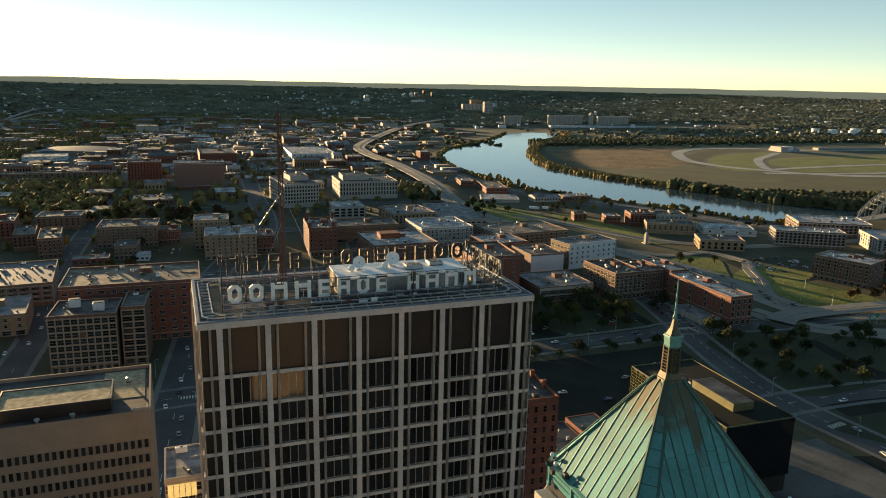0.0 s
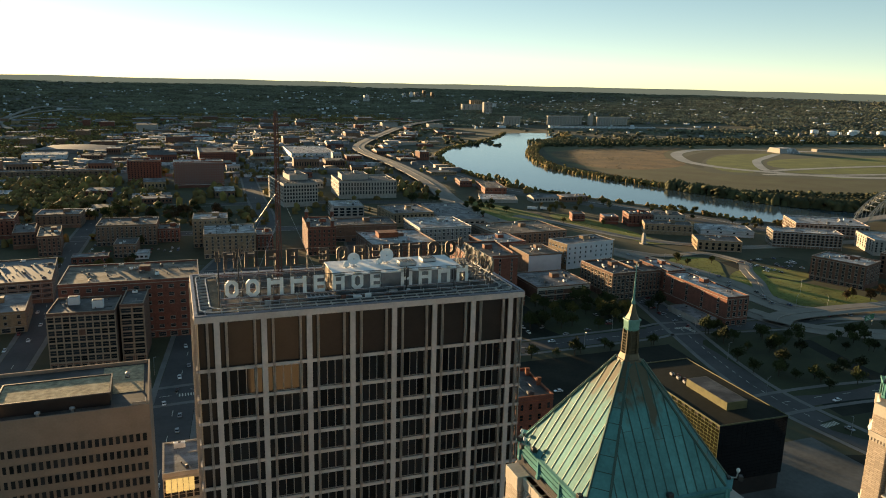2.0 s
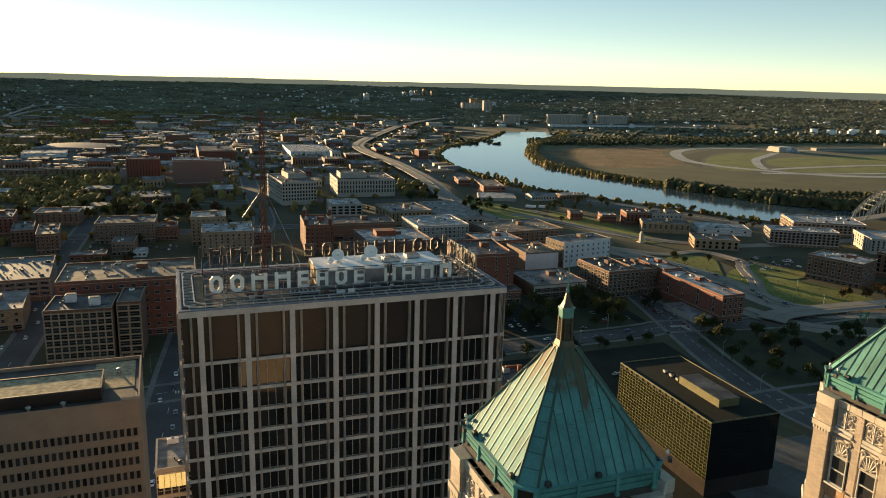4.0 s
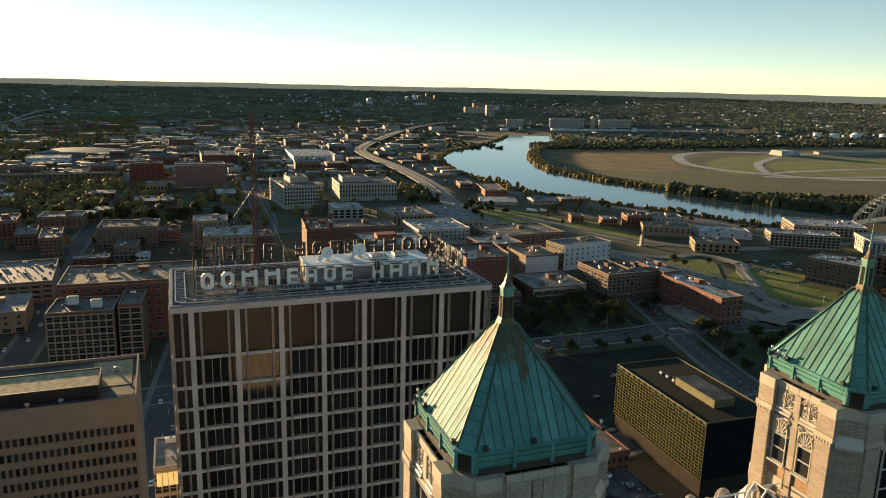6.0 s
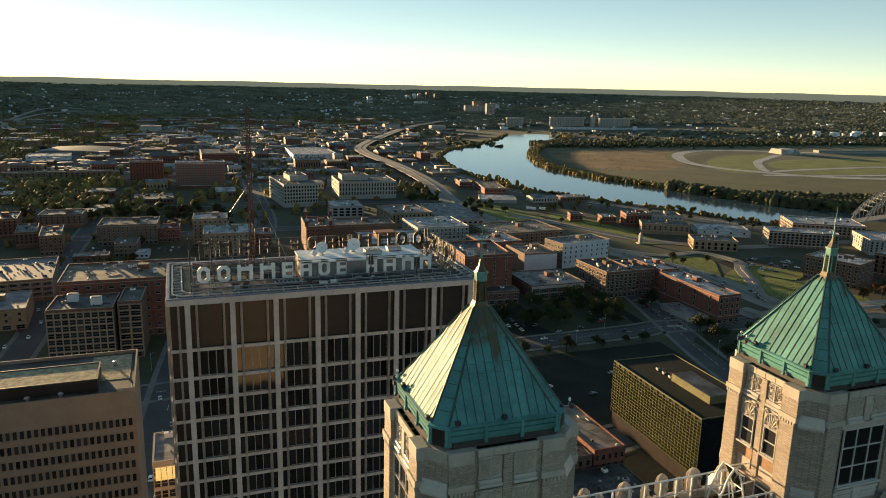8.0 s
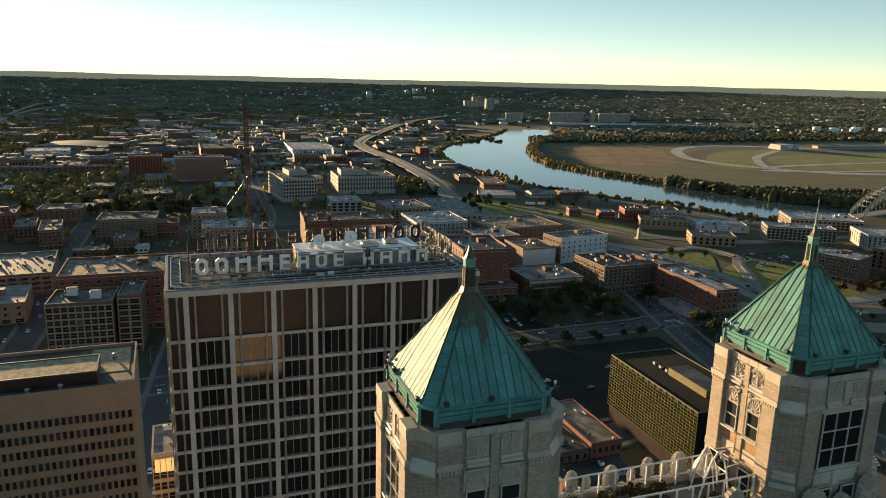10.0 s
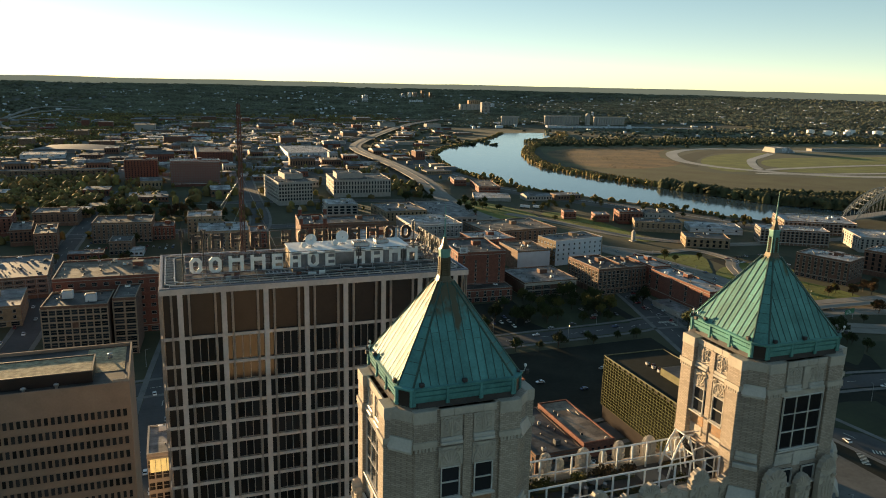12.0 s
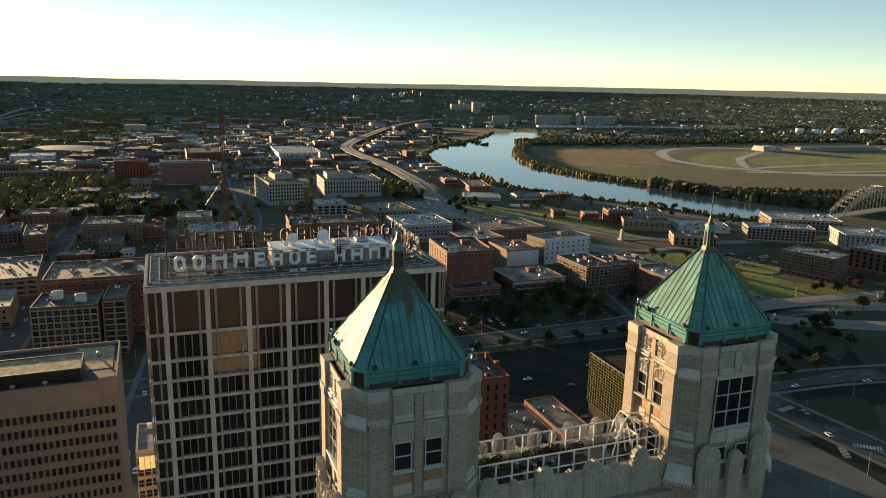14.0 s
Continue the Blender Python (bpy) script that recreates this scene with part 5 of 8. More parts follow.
    for r in range(6):
        for k in range(12):
            u0 = -8.6 + 1.5 * k + (0.75 if r % 2 else 0)
            bm = bmesh.new()
            wall_box(bm, m, u0 + 0.01, -0.1, 120.4 + 0.58 * r + 0.006, min(u0 + 1.49, 8.65), 0.12 + 0.01 * ((k * 7 + r * 3) % 3), 120.98 + 0.58 * r - 0.006)
            part("stone_block", bm, stone, top)
    bm = bmesh.new()
    for u in (-5.6, -1.4, 2.5, 6.5):
        for k in range(4):
            curl(bm, m, u + 0.3 * (k - 1.5), 122.2, 0.13, 0.17, 1.3, 0.04, 1 if k % 2 else -1)
            wall_rod(bm, m, (u - 0.6 + 0.4 * k, 121.9), (u - 0.6 + 0.4 * k, 120.6), 0.17, 0.04)
        wall_rod(bm, m, (u - 0.7, 122.5), (u + 0.7, 122.5), 0.17, 0.05), wall_rod(bm, m, (u - 0.7, 121.9), (u + 0.7, 121.9), 0.17, 0.04)
    tagged(part("carving", bm, stone, top), kind="stuff")
    return top


stone_building = twin_tower_building()


# ---- the terrace between the towers ----
def deck(x):
    """Places along the terrace, from tower to tower."""
    return 21.15 + (x - 26.7) * 1.149


def railing(y, label):
    t = thing("railing", label, "railing", "railings of the terrace")
    x0, x1 = 21.35, 37.8
    for z, r in ((125.38, 0.045), (124.35, 0.035)):
        bm = bmesh.new()
        bx(bm, x0, y - r, z - r, x1, y + r, z + r)
        part("rail", bm, rail_paint, t)
    for k in range(14):
        x = x0 + 0.3 + k * (x1 - x0 - 0.6) / 13
        bm = bmesh.new()
        bx(bm, x - 0.05, y - 0.05, 123.6, x + 0.05, y + 0.05, 125.32)
        part("post", bm, rail_paint, t)


railing(-59.5, "white painted steel railing along the terrace front")
railing(-56.3, "white painted steel railing along the terrace back")


def finial(x, y, z, s, label, cat="finial"):
    t = thing("finial", label, cat, "stone finials on the parapet", x, y, z)
    bm = bmesh.new()
    prof = [(0.4, 0), (0.42, 0.3), (0.6, 0.34), (0.66, 0.6), (0.62, 0.95), (0.68, 1.0), (0.66, 1.3), (0.55, 1.55), (0.58, 1.6), (0.46, 1.85), (0.3, 2.0), (0.1, 2.08)]
    rows = []
    for k, (r, z) in enumerate(prof):
        rows.append([])
        for i in range(18):
            a = 2 * math.pi * i / 18
            f = r * s * (1.0 if i % 3 else 0.8)
            rows[-1].append(bm.verts.new((f * math.cos(a), 0.62 * f * math.sin(a), z * s)))
    for a, b in zip(rows, rows[1:]):
        for i in range(18):
            bm.faces.new((a[i], a[(i + 1) % 18], b[(i + 1) % 18], b[i]))
    bm.faces.new(rows[0][::-1]), bm.faces.new(rows[-1])
    part("body", bm, stone, t)
    bm = bmesh.new()
    m = Matrix.Translation((0, -0.4 * s, 0))
    for f in (-1, 1):
        curl(bm, m, f * 0.3 * s, 1.45 * s, 0.17 * s, -0.02, 1.3, 0.05 * s, f)
        curl(bm, m, f * 0.34 * s, 0.8 * s, 0.15 * s, 0.02, 1.2, 0.05 * s, -f)
    wall_rod(bm, m, (0, 0.35 * s), (0, 1.9 * s), 0.0, 0.07 * s)
    part("fluting", bm, stone, t)


for x, s in ((33.5, 0.9), (38.2, 0.95), (28.4, 0.85)):
    finial(deck(x), -55.75, 123.6, s, "large carved cream stone finial on the back parapet")
for x, s in ((30.9, 0.75), (36.0, 0.75), (34.9, 0.5), (37.2, 0.55), (31.9, 0.5), (29.9, 0.5), (40.2, 0.7)):
    finial(deck(x), -55.75, 124.0, s, "small carved cream stone knob on the back parapet")


def trellis():
    t = thing("arched_frame", "white steel arched frame holding a glazed terrace canopy", "canopy", "", deck(39.2) - 39.2, 0, 0)
    for y in (-58.2, -57.2):
        bm = bmesh.new()
        pts = [(38.0, 123.55), (38.3, 124.9), (38.75, 126.0), (39.15, 126.55), (39.65, 126.1), (40.05, 125.0), (40.35, 123.55)]
        for p, q in zip(pts, pts[1:]):
            rod(bm, (p[0], y, p[1]), (q[0], y, q[1]), 0.07, 5)
        rod(bm, (38.75, y, 126.0), (39.2, y, 123.55), 0.05, 5), rod(bm, (38.3, y, 124.9), (40.05, y, 125.0), 0.04, 5)
        part("arch", bm, white_paint, t)
    bm = bmesh.new()
    for x, z in ((39.15, 126.55), (38.3, 124.9), (40.05, 125.0)):
        rod(bm, (x, -58.2, z), (x, -57.2, z), 0.05, 5)
    rod(bm, (39.15, -57.7, 126.55), (41.4, -57.0, 126.0), 0.05, 5), rod(bm, (40.05, -57.7, 125.0), (41.4, -57.7, 125.2), 0.05, 5)
    tagged(part("roof_frame", bm, white_paint, t), kind="stuff")
    for k in (1,):
        bm = bmesh.new()
        a, b = (40.05, 125.05), (39.2, 126.5)
        v = [bm.verts.new(p) for p in ((a[0], -58.15, a[1]), (a[0], -57.25, a[1]), (b[0], -57.25, b[1]), (b[0], -58.15, b[1]))]
        bm.faces.new(v)
        bmesh.ops.solidify(bm, geom=bm.faces[:], thickness=0.02)
        part("pane", bm, window_glass, t, "dark glass pane")


trellis()


for x0, y0, x1, y1 in ((27.2, -59.2, 30.9, -58.4), (27.2, -57.3, 36.4, -56.5), (34.2, -59.2, 37.2, -58.5), (38.6, -57.0, 41.2, -56.5)):
    x0, x1 = deck(x0), deck(x1)
    t = thing("planting_bed", "low bed of dry brown soil and stalks on the terrace", "planting bed", "beds on the terrace", x0, y0, 123.55)
    bm = bmesh.new()
    bx(bm, 0, 0, 0, x1 - x0, y1 - y0, 0.18)
    part("soil", bevelled(bm, 0.04), dirt, t)
    bm = bmesh.new()
    rng = random.Random(int(x0 * 10))
    for k in range(int(90 * (x1 - x0))):
        c = Vector((rng.uniform(0.05, x1 - x0 - 0.05), rng.uniform(0.05, y1 - y0 - 0.05), 0.17))
        tip = c + Vector((rng.gauss(0, 0.08), rng.gauss(0, 0.08), rng.uniform(0.08, 0.42)))
        bm.faces.new([bm.verts.new(p) for p in (c - Vector((0.02, 0, 0)), c + Vector((0.02, 0.01, 0)), tip)])
    tagged(part("growth", bm, meadow_blades, t), kind="stuff")
bm = bmesh.new()
bx(bm, deck(36.6), -59.2, 123.55, deck(38.2), -56.5, 123.6)
part("path", bm, pale_concrete, stone_building, "pale worn terrace path")
def shrub(x, y, z, s, mat, label):
    t = thing("potted_shrub", label, "shrub", "shrubs on the terrace", x, y, z)
    rng = random.Random(int(x * 31 + y * 17))
    bm = bmesh.new()
    bx(bm, -0.4 * s, -0.25 * s, 0, 0.4 * s, 0.25 * s, 0.35 * s)
    part("planter", bevelled(bm, 0.03), grey_stone, t)
    bm = bmesh.new()
    for k in range(130):
        c = Vector((rng.gauss(0, 0.34), rng.gauss(0, 0.2), 0.35 + abs(rng.gauss(0.15, 0.2)))) * s
        d = Vector((rng.uniform(-1, 1), rng.uniform(-1, 1), rng.uniform(-0.3, 1))).normalized() * 0.14 * s
        e = d.orthogonal() * 0.5
        bm.faces.new([bm.verts.new(c + p) for p in (-d, e, d, -e)])
    part("leaves", bm, mat, t)


for x, y, s, mat, label in ((30.2, -56.9, 1.3, leaf_b, "yellowing shrub in a stone planter"), (32.6, -56.9, 1.2, leaf_b, "olive shrub in a stone planter"), (34.3, -57.0, 1.6, leaf_c, "dry brown shrub in a stone planter"), (36.1, -57.0, 1.3, leaf_c, "dry brown shrub in a stone planter"), (29.0, -58.9, 1.2, leaf_b, "yellowing shrub in a stone planter"), (33.4, -58.9, 0.9, leaf_b, "olive shrub in a stone planter"), (38.6, -58.9, 1.0, leaf_b, "yellowing shrub in a stone planter"), (28.3, -57.0, 1.5, leaf_c, "dry brown shrub in a stone planter")):
    shrub(deck(x), y, 123.55, s * 0.75, mat, label)
for x, y, r in ((31.9, -58.1, 0.5), (33.2, -58.0, 0.55)):
    t = thing("terrace_table", "round dark table with stools on the terrace", "table", "tables on the terrace", deck(x), y, 123.55)
    bm = bmesh.new()
    lathe(bm, [(r, 0.7), (r, 0.75)], sides=16)
    part("tabletop", bm, dark_steel, t)
    bm = bmesh.new()
    lathe(bm, [(0.25, 0), (0.25, 0.03), (0.04, 0.05), (0.04, 0.7)], sides=8)
    part("pedestal", bm, dark_steel, t)
    for k in range(3):
        bm = bmesh.new()
        a = 2.1 * k
        lathe(bm, [(0.17, 0.0), (0.15, 0.42), (0.19, 0.45)], 0.75 * math.cos(a), 0.75 * math.sin(a), 8)
        part("stool", bm, steel, t)


for ob in scene.objects:
    if ob.parent is None and ob.name.split(".")[0] in ("stone_building", "floodlight", "roof_lamp", "railing", "finial", "arched_frame", "planting_bed", "potted_shrub", "terrace_table"):
        ob.matrix_basis = STONE_AT @ ob.matrix_basis


# ---- the town ----
FOOT = [(-64, 40, -12, 70), (-4, -4, 50, 22), (14, -62, 54, -40)]
WIN_MESH = {}
CLUTTER = ([], [], [])  # small vents, ducts and kerbs on the roofs, by material


def window_mesh(w, h, frame, pane):
    key = (round(w, 2), round(h, 2), frame.name, pane.name)
    if key not in WIN_MESH:
        f = min(0.14, w * 0.12)
        xs, zs = (-w / 2 - f, -w / 2, w / 2, w / 2 + f), (-2 * f, 0, h * 0.48, h * 0.53, h, h + f)
        # depth and material of each field, row by row from the sill up
        deep = [[(-0.22, 1)] * 3] + [[(-0.12, 1), (y, k), (-0.12, 1)] for y, k in ((-0.03, 0), (-0.09, 1), (-0.03, 0))] + [[(-0.12, 1)] * 3]
        bm, made = bmesh.new(), {}

        def vert(i, k, y):
            if (i, k, y) not in made:
                made[i, k, y] = bm.verts.new((xs[i], y, zs[k]))
            return made[i, k, y]

        def side(a, b, y0, y1):
            if y0 != y1:
                bm.faces.new((vert(*a, y0), vert(*b, y0), vert(*b, y1), vert(*a, y1))).material_index = 1

        for k in range(5):
            for i in range(3):
                y, mi = deep[k][i]
                bm.faces.new((vert(i, k, y), vert(i + 1, k, y), vert(i + 1, k + 1, y), vert(i, k + 1, y))).material_index = mi
                side((i + 1, k), (i + 1, k + 1), y, deep[k][i + 1][0] if i < 2 else 0.1)
                side((i, k + 1), (i + 1, k + 1), y, deep[k + 1][i][0] if k < 4 else 0.1)
                if i == 0:
                    side((0, k), (0, k + 1), y, 0.1)
                if k == 0:
                    side((i, 0), (i + 1, 0), y, 0.1)
        bmesh.ops.recalc_face_normals(bm, faces=bm.faces[:])
        me = bpy.data.meshes.new("window")
        bm.to_mesh(me)
        bm.free()
        me.materials.append(pane), me.materials.append(frame)
        WIN_MESH[key] = me
    return WIN_MESH[key]


def building(x, y, w, d, h, label, wall, roof, cols=8, side_cols=5, rows=4, win=(1.3, 1.7), rz=2.0, trim=None, pane=None, name="building", category="building", foot=4.2, parapet=0.8, units=2, side="left", first=1.0, band=True, grid=None, stair=True):
    """A flat-roofed block, front-left corner at x, y. Windows on the walls that face the camera's side."""
    t = spot(name, label, category, "", x, y, 0, rz)
    trim, pane = trim or concrete, pane or window_glass
    here, turn = Vector(plan(x, y)), radians(rz)
    far = math.hypot(x, y) > 540
    FOOT.append((x - 2 - (d * 0.05), y - 2, x + w + 2, y + d + 2))
    w = (Vector(plan(x + w * math.cos(turn), y + w * math.sin(turn))) - here).length
    d = (Vector(plan(x - d * math.sin(turn), y + d * math.cos(turn))) - here).length
    bm = bmesh.new()
    tray(bm, w, d, -0.5, h - 0.02, parapet + 0.02, 0.4)
    part("wall", bm, wall, t)
    bm = bmesh.new()
    bx(bm, 0.4, 0.4, h - 0.02, w - 0.4, d - 0.4, h + 0.12)
    part("roof", bm, roof, t, "flat roof behind a parapet")
    bm = bmesh.new()
    for a in ((-0.08, -0.08, w + 0.08, 0.48), (-0.08, d - 0.48, w + 0.08, d + 0.08), (-0.08, 0.48, 0.48, d - 0.48), (w - 0.48, 0.48, w + 0.08, d - 0.48)):
        bx(bm, a[0], a[1], h + parapet, a[2], a[3], h + parapet + 0.16)
    part("coping", bm, trim, t)
    if band:
        bm = bmesh.new()
        bx(bm, -0.12, -0.12, foot - 0.6, w + 0.12, 0.02, foot - 0.25), bx(bm, -0.12, 0.02, foot - 0.6, 0.02, d, foot - 0.25)
        bx(bm, -0.12, -0.12, h - 0.9, w + 0.12, 0.02, h - 0.6), bx(bm, -0.12, 0.02, h - 0.9, 0.02, d, h - 0.6)
        part("string_course", bm, trim, t)
    step = (h - 0.9 - foot) / max(rows, 1)
    ww, wh = win
    wh = min(wh, step * 0.72)
    me = window_mesh(ww, wh, trim, pane)
    rng = random.Random(int(abs(x) * 7 + abs(y)))
    grid_cols, grid_rows = cols, rows
    if far:
        # windows too far off to tell one by one
        bm = bmesh.new()
        for r in range(rows):
            z = foot + step * r + (step - wh) * 0.5
            for c in range(cols):
                bx(bm, w * (c + 0.5) / cols - ww / 2, -0.08, z, w * (c + 0.5) / cols + ww / 2, 0.02, z + wh)
            for c in range(side_cols):
                p = d * (c + 0.5) / side_cols
                bx(bm, *((-0.08, p - ww / 2, z, 0.02, p + ww / 2, z + wh) if side == "left" else (w - 0.02, p - ww / 2, z, w + 0.08, p + ww / 2, z + wh)))
        if rows * (cols + side_cols):
            tagged(part("glazing", bm, pane, t), kind="stuff")
        else:
            bm.free()
        rows = cols = 0
    for r in range(rows):
        z = foot + step * r + (step - wh) * 0.5
        for c in range(cols):
            if rng.random() > 0.03:
                piece("window", me, t, pose(w * (c + 0.5) / cols, 0, z))
        for c in range(side_cols):
            p = d * (c + 0.5) / side_cols
            piece("window", me, t, pose(0, p, z, 0, 0, -90) if side == "left" else pose(w, p, z, 0, 0, 90))
    if foot > 3.5 and cols:
        sm = window_mesh(w / cols * 0.62, 2.4, trim, pane)
        for c in range(cols):
            piece("shop_window", sm, t, pose(w * (c + 0.5) / cols, 0, 0.7))
    if grid:
        # pale piers and floor bands between the windows
        bm = bmesh.new()
        n, m = round(w / max(w / max(grid_cols, 1), 0.1)), max(side_cols, 1)
        for c in range(n + 1):
            bx(bm, w * c / n - 0.22, -0.3, 0, w * c / n + 0.22, 0.0, h - 0.2)
        for c in range(m + 1):
            bx(bm, -0.3, max(d * c / m - 0.3, 0.02), 0, 0.0, d * c / m + 0.3, h - 0.2)
        for r in range(int(grid_rows) + 1):
            z = foot + step * r - 0.35
            bx(bm, 0, -0.26, z + 0.05, w, 0.0, z + 0.5), bx(bm, -0.26, 0.02, z + 0.05, 0.0, d, z + 0.5)
        tagged(part("wall_grid", bm, grid, t), kind="stuff")
    for k in range(int(w * d / 70)):
        p = t.matrix_basis @ Vector((rng.uniform(0.8, max(0.9, w - 2.2)), rng.uniform(0.8, max(0.9, d - 2)), h + 0.1))
        kind = rng.random()
        size = (rng.uniform(0.3, 1.1), rng.uniform(0.3, 1.1), rng.uniform(0.3, 1.3)) if kind < 0.75 else (rng.uniform(2, min(9, w * 0.5)), 0.25, 0.3) if kind < 0.88 else (0.25, rng.uniform(2, min(7, d * 0.5)), 0.35)
        CLUTTER[rng.randrange(3)].append((p.x, p.y, p.z, *size))
    for k in range(units):
        u = spot("rooftop_unit", "grey metal ventilation box on a flat roof", "air conditioner", "ventilation boxes on roofs")
        a, b, c = rng.uniform(1.2, 3.2), rng.uniform(1.2, 2.4), rng.uniform(0.9, 1.9)
        u.matrix_basis = t.matrix_basis @ pose(rng.uniform(1.5, max(1.6, w - 4.5)), rng.uniform(1.5, max(1.6, d - 4)), h + 0.12)
        bm = bmesh.new()
        bx(bm, 0, 0, 0.15, a, b, c)
        part("casing", bevelled(bm, 0.06), rng.choice([steel, white_paint, grey_roof]), u)
        bm = bmesh.new()
        lathe(bm, [(min(a, b) * 0.36, c), (min(a, b) * 0.36, c + 0.16), (min(a, b) * 0.28, c + 0.18)], a / 2, b / 2, 10)
        part("fan_guard", bm, dark_steel, u)
        bm = bmesh.new()
        bx(bm, 0.1, 0.1, 0, a - 0.1, b - 0.1, 0.15)
        part("kerb", bm, tar, u)
    if stair and h > 9 and w > 14:
        bm = bmesh.new()
        bx(bm, w * 0.55, d * 0.55, h + 0.12, w * 0.55 + min(6, w * 0.25), d * 0.55 + min(5, d * 0.25), h + 3.0)
        part("stair_house", bm, wall, t)
        bm = bmesh.new()
        bx(bm, w * 0.55 - 0.1, d * 0.55 - 0.1, h + 3.0, w * 0.55 + min(6, w * 0.25) + 0.1, d * 0.55 + min(5, d * 0.25) + 0.1, h + 3.2)
        part("stair_roof", bm, roof, t)
    return t


# beige office block beside the tower
def slot_office():
    w, d, h = 50.0, 25.5, 85.0
    t = thing("office_block", "beige precast office block with rows of narrow slot windows", "office building", "", -58.3, 53.4, 0, 0.9)
    bm = bmesh.new()
    tray(bm, w, d, 0, h - 0.8, 1.05, 0.35)
    part("wall", bm, beige_stone, t)
    bm = bmesh.new()
    for k in range(40):
        bx(bm, k * 1.25 + 0.58, -0.07, 0, k * 1.25 + 0.68, 0.01, h - 6.2)
    tagged(part("jointing", bm, beige_stone, t), kind="stuff")
    # one gravel roof: the shaded part is coloured dark, the sunlit corner tan
    bm = bmesh.new()
    bx(bm, 0.35, 0.35, h - 0.8, w - 0.35, d - 0.35, h - 0.5)
    part("roof", bm, tar, t, "shaded gravel roof, put in as dark, with puddled patches")
    bm = bmesh.new()
    bx(bm, w - 9.5, 9.0, h - 0.5, w - 1.2, d - 1.2, h - 0.44)
    part("gravel_bed", bm, gravel, t, "sunlit corner of the gravel roof, put in as tan")
    bm = bmesh.new()
    bx(bm, 22.5, 3.6, h - 0.5, 42.8, 13.6, h + 1.9)
    part("plant_room", bm, dark_panel, t, "dark plant room wall")
    bm = bmesh.new()
    bx(bm, 22.8, 3.9, h + 1.9, 42.5, 13.3, h + 2.02)
    part("plant_roof", bm, gravel, t, "sunlit tan gravel top")
    bm = bmesh.new()
    for a in ((22.4, 3.5, 42.9, 3.8), (22.4, 13.4, 42.9, 13.7), (22.4, 3.8, 22.7, 13.4), (42.6, 3.8, 42.9, 13.4)):
        bx(bm, a[0], a[1], h + 1.9, a[2], a[3], h + 2.25)
    part("plant_coping", bm, dark_steel, t)
    me = bpy.data.meshes.new("window")
    bm = bmesh.new()
    bx(bm, -0.06, -0.02, -0.06, 0.68, 0.05, 1.65, 0)
    bx(bm, -0.14, -0.16, -0.14, -0.06, 0.05, 1.73, 1), bx(bm, 0.68, -0.16, -0.14, 0.76, 0.05, 1.73, 1), bx(bm, -0.06, -0.16, 1.65, 0.68, 0.05, 1.73, 1), bx(bm, -0.06, -0.2, -0.14, 0.68, 0.05, -0.06, 1)
    bm.to_mesh(me)
    bm.free()
    me.materials.append(window_glass), me.materials.append(beige_stone)
    rest = bmesh.new()
    for r in range(22):
        for k in range(38):
            x, z = w - 1.5 - 1.25 * k, 77.6 - 3.2 * r
            if r < 6 and k < 20:
                piece("window", me, t, pose(x, 0, z))
            elif z > 2:
                bx(rest, x, -0.04, z, x + 0.62, 0.05, z + 1.55)
    tagged(part("glazing", rest, window_glass, t), kind="stuff")
    for x, y, z in ((30, 1.8, h - 0.5), (21, 2.0, h - 0.5), (36, 2.2, h - 0.5), (45.5, 17.5, h - 0.44)):
        u = spot("roof_vent", "small pale metal roof vent", "vent", "vents on the beige block")
        u.matrix_basis = t.matrix_basis @ pose(x, y, z)
        bm = bmesh.new()
        lathe(bm, [(0.3, 0), (0.3, 0.7), (0.55, 0.75), (0.55, 1.0), (0.2, 1.2)], sides=10)
        part("cowl", bm, steel, u)
        bm = bmesh.new()
        bx(bm, -0.5, -0.5, 0, 0.5, 0.5, 0.12)
        part("base", bm, tar, u)
    u = spot("roof_screen", "low pale concrete corner screen on the roof edge", "screen wall")
    u.matrix_basis = t.matrix_basis @ pose(w - 3.2, 0.4, h - 0.5)
    bm = bmesh.new()
    bx(bm, 0, 0, 0, 2.7, 0.25, 1.3), bx(bm, 2.45, 0.25, 0, 2.7, 2.2, 1.3)
    part("panel", bm, concrete, u)


slot_office()
lit_pane = surf("lit_office_pane", (0.5, 0.42, 0.22), 0.3, 0, 0.25, 0.6, 0)
lit_pane.node_tree.nodes["Principled BSDF"].inputs["Emission Color"].default_value = (1.0, 0.75, 0.35, 1)
lit_pane.node_tree.nodes["Principled BSDF"].inputs["Emission Strength"].default_value = 0.08
annex = building(-20.5, 80.5, 11.5, 16, 43.4, "low grey annex with a band of lit windows", grey_stone, grey_roof, 6, 0, 11, (1.5, 2.2), 0, concrete, None, "annex", "annex", 4.0, 0.4, 1)
for k in range(5):
    bm = bmesh.new()
    bx(bm, 0.7 + 1.5 * k, -0.3, 38.2, 2.05 + 1.5 * k, -0.24, 42.2)
    part("lit_window", bm, lit_pane, annex, "window lit from inside")


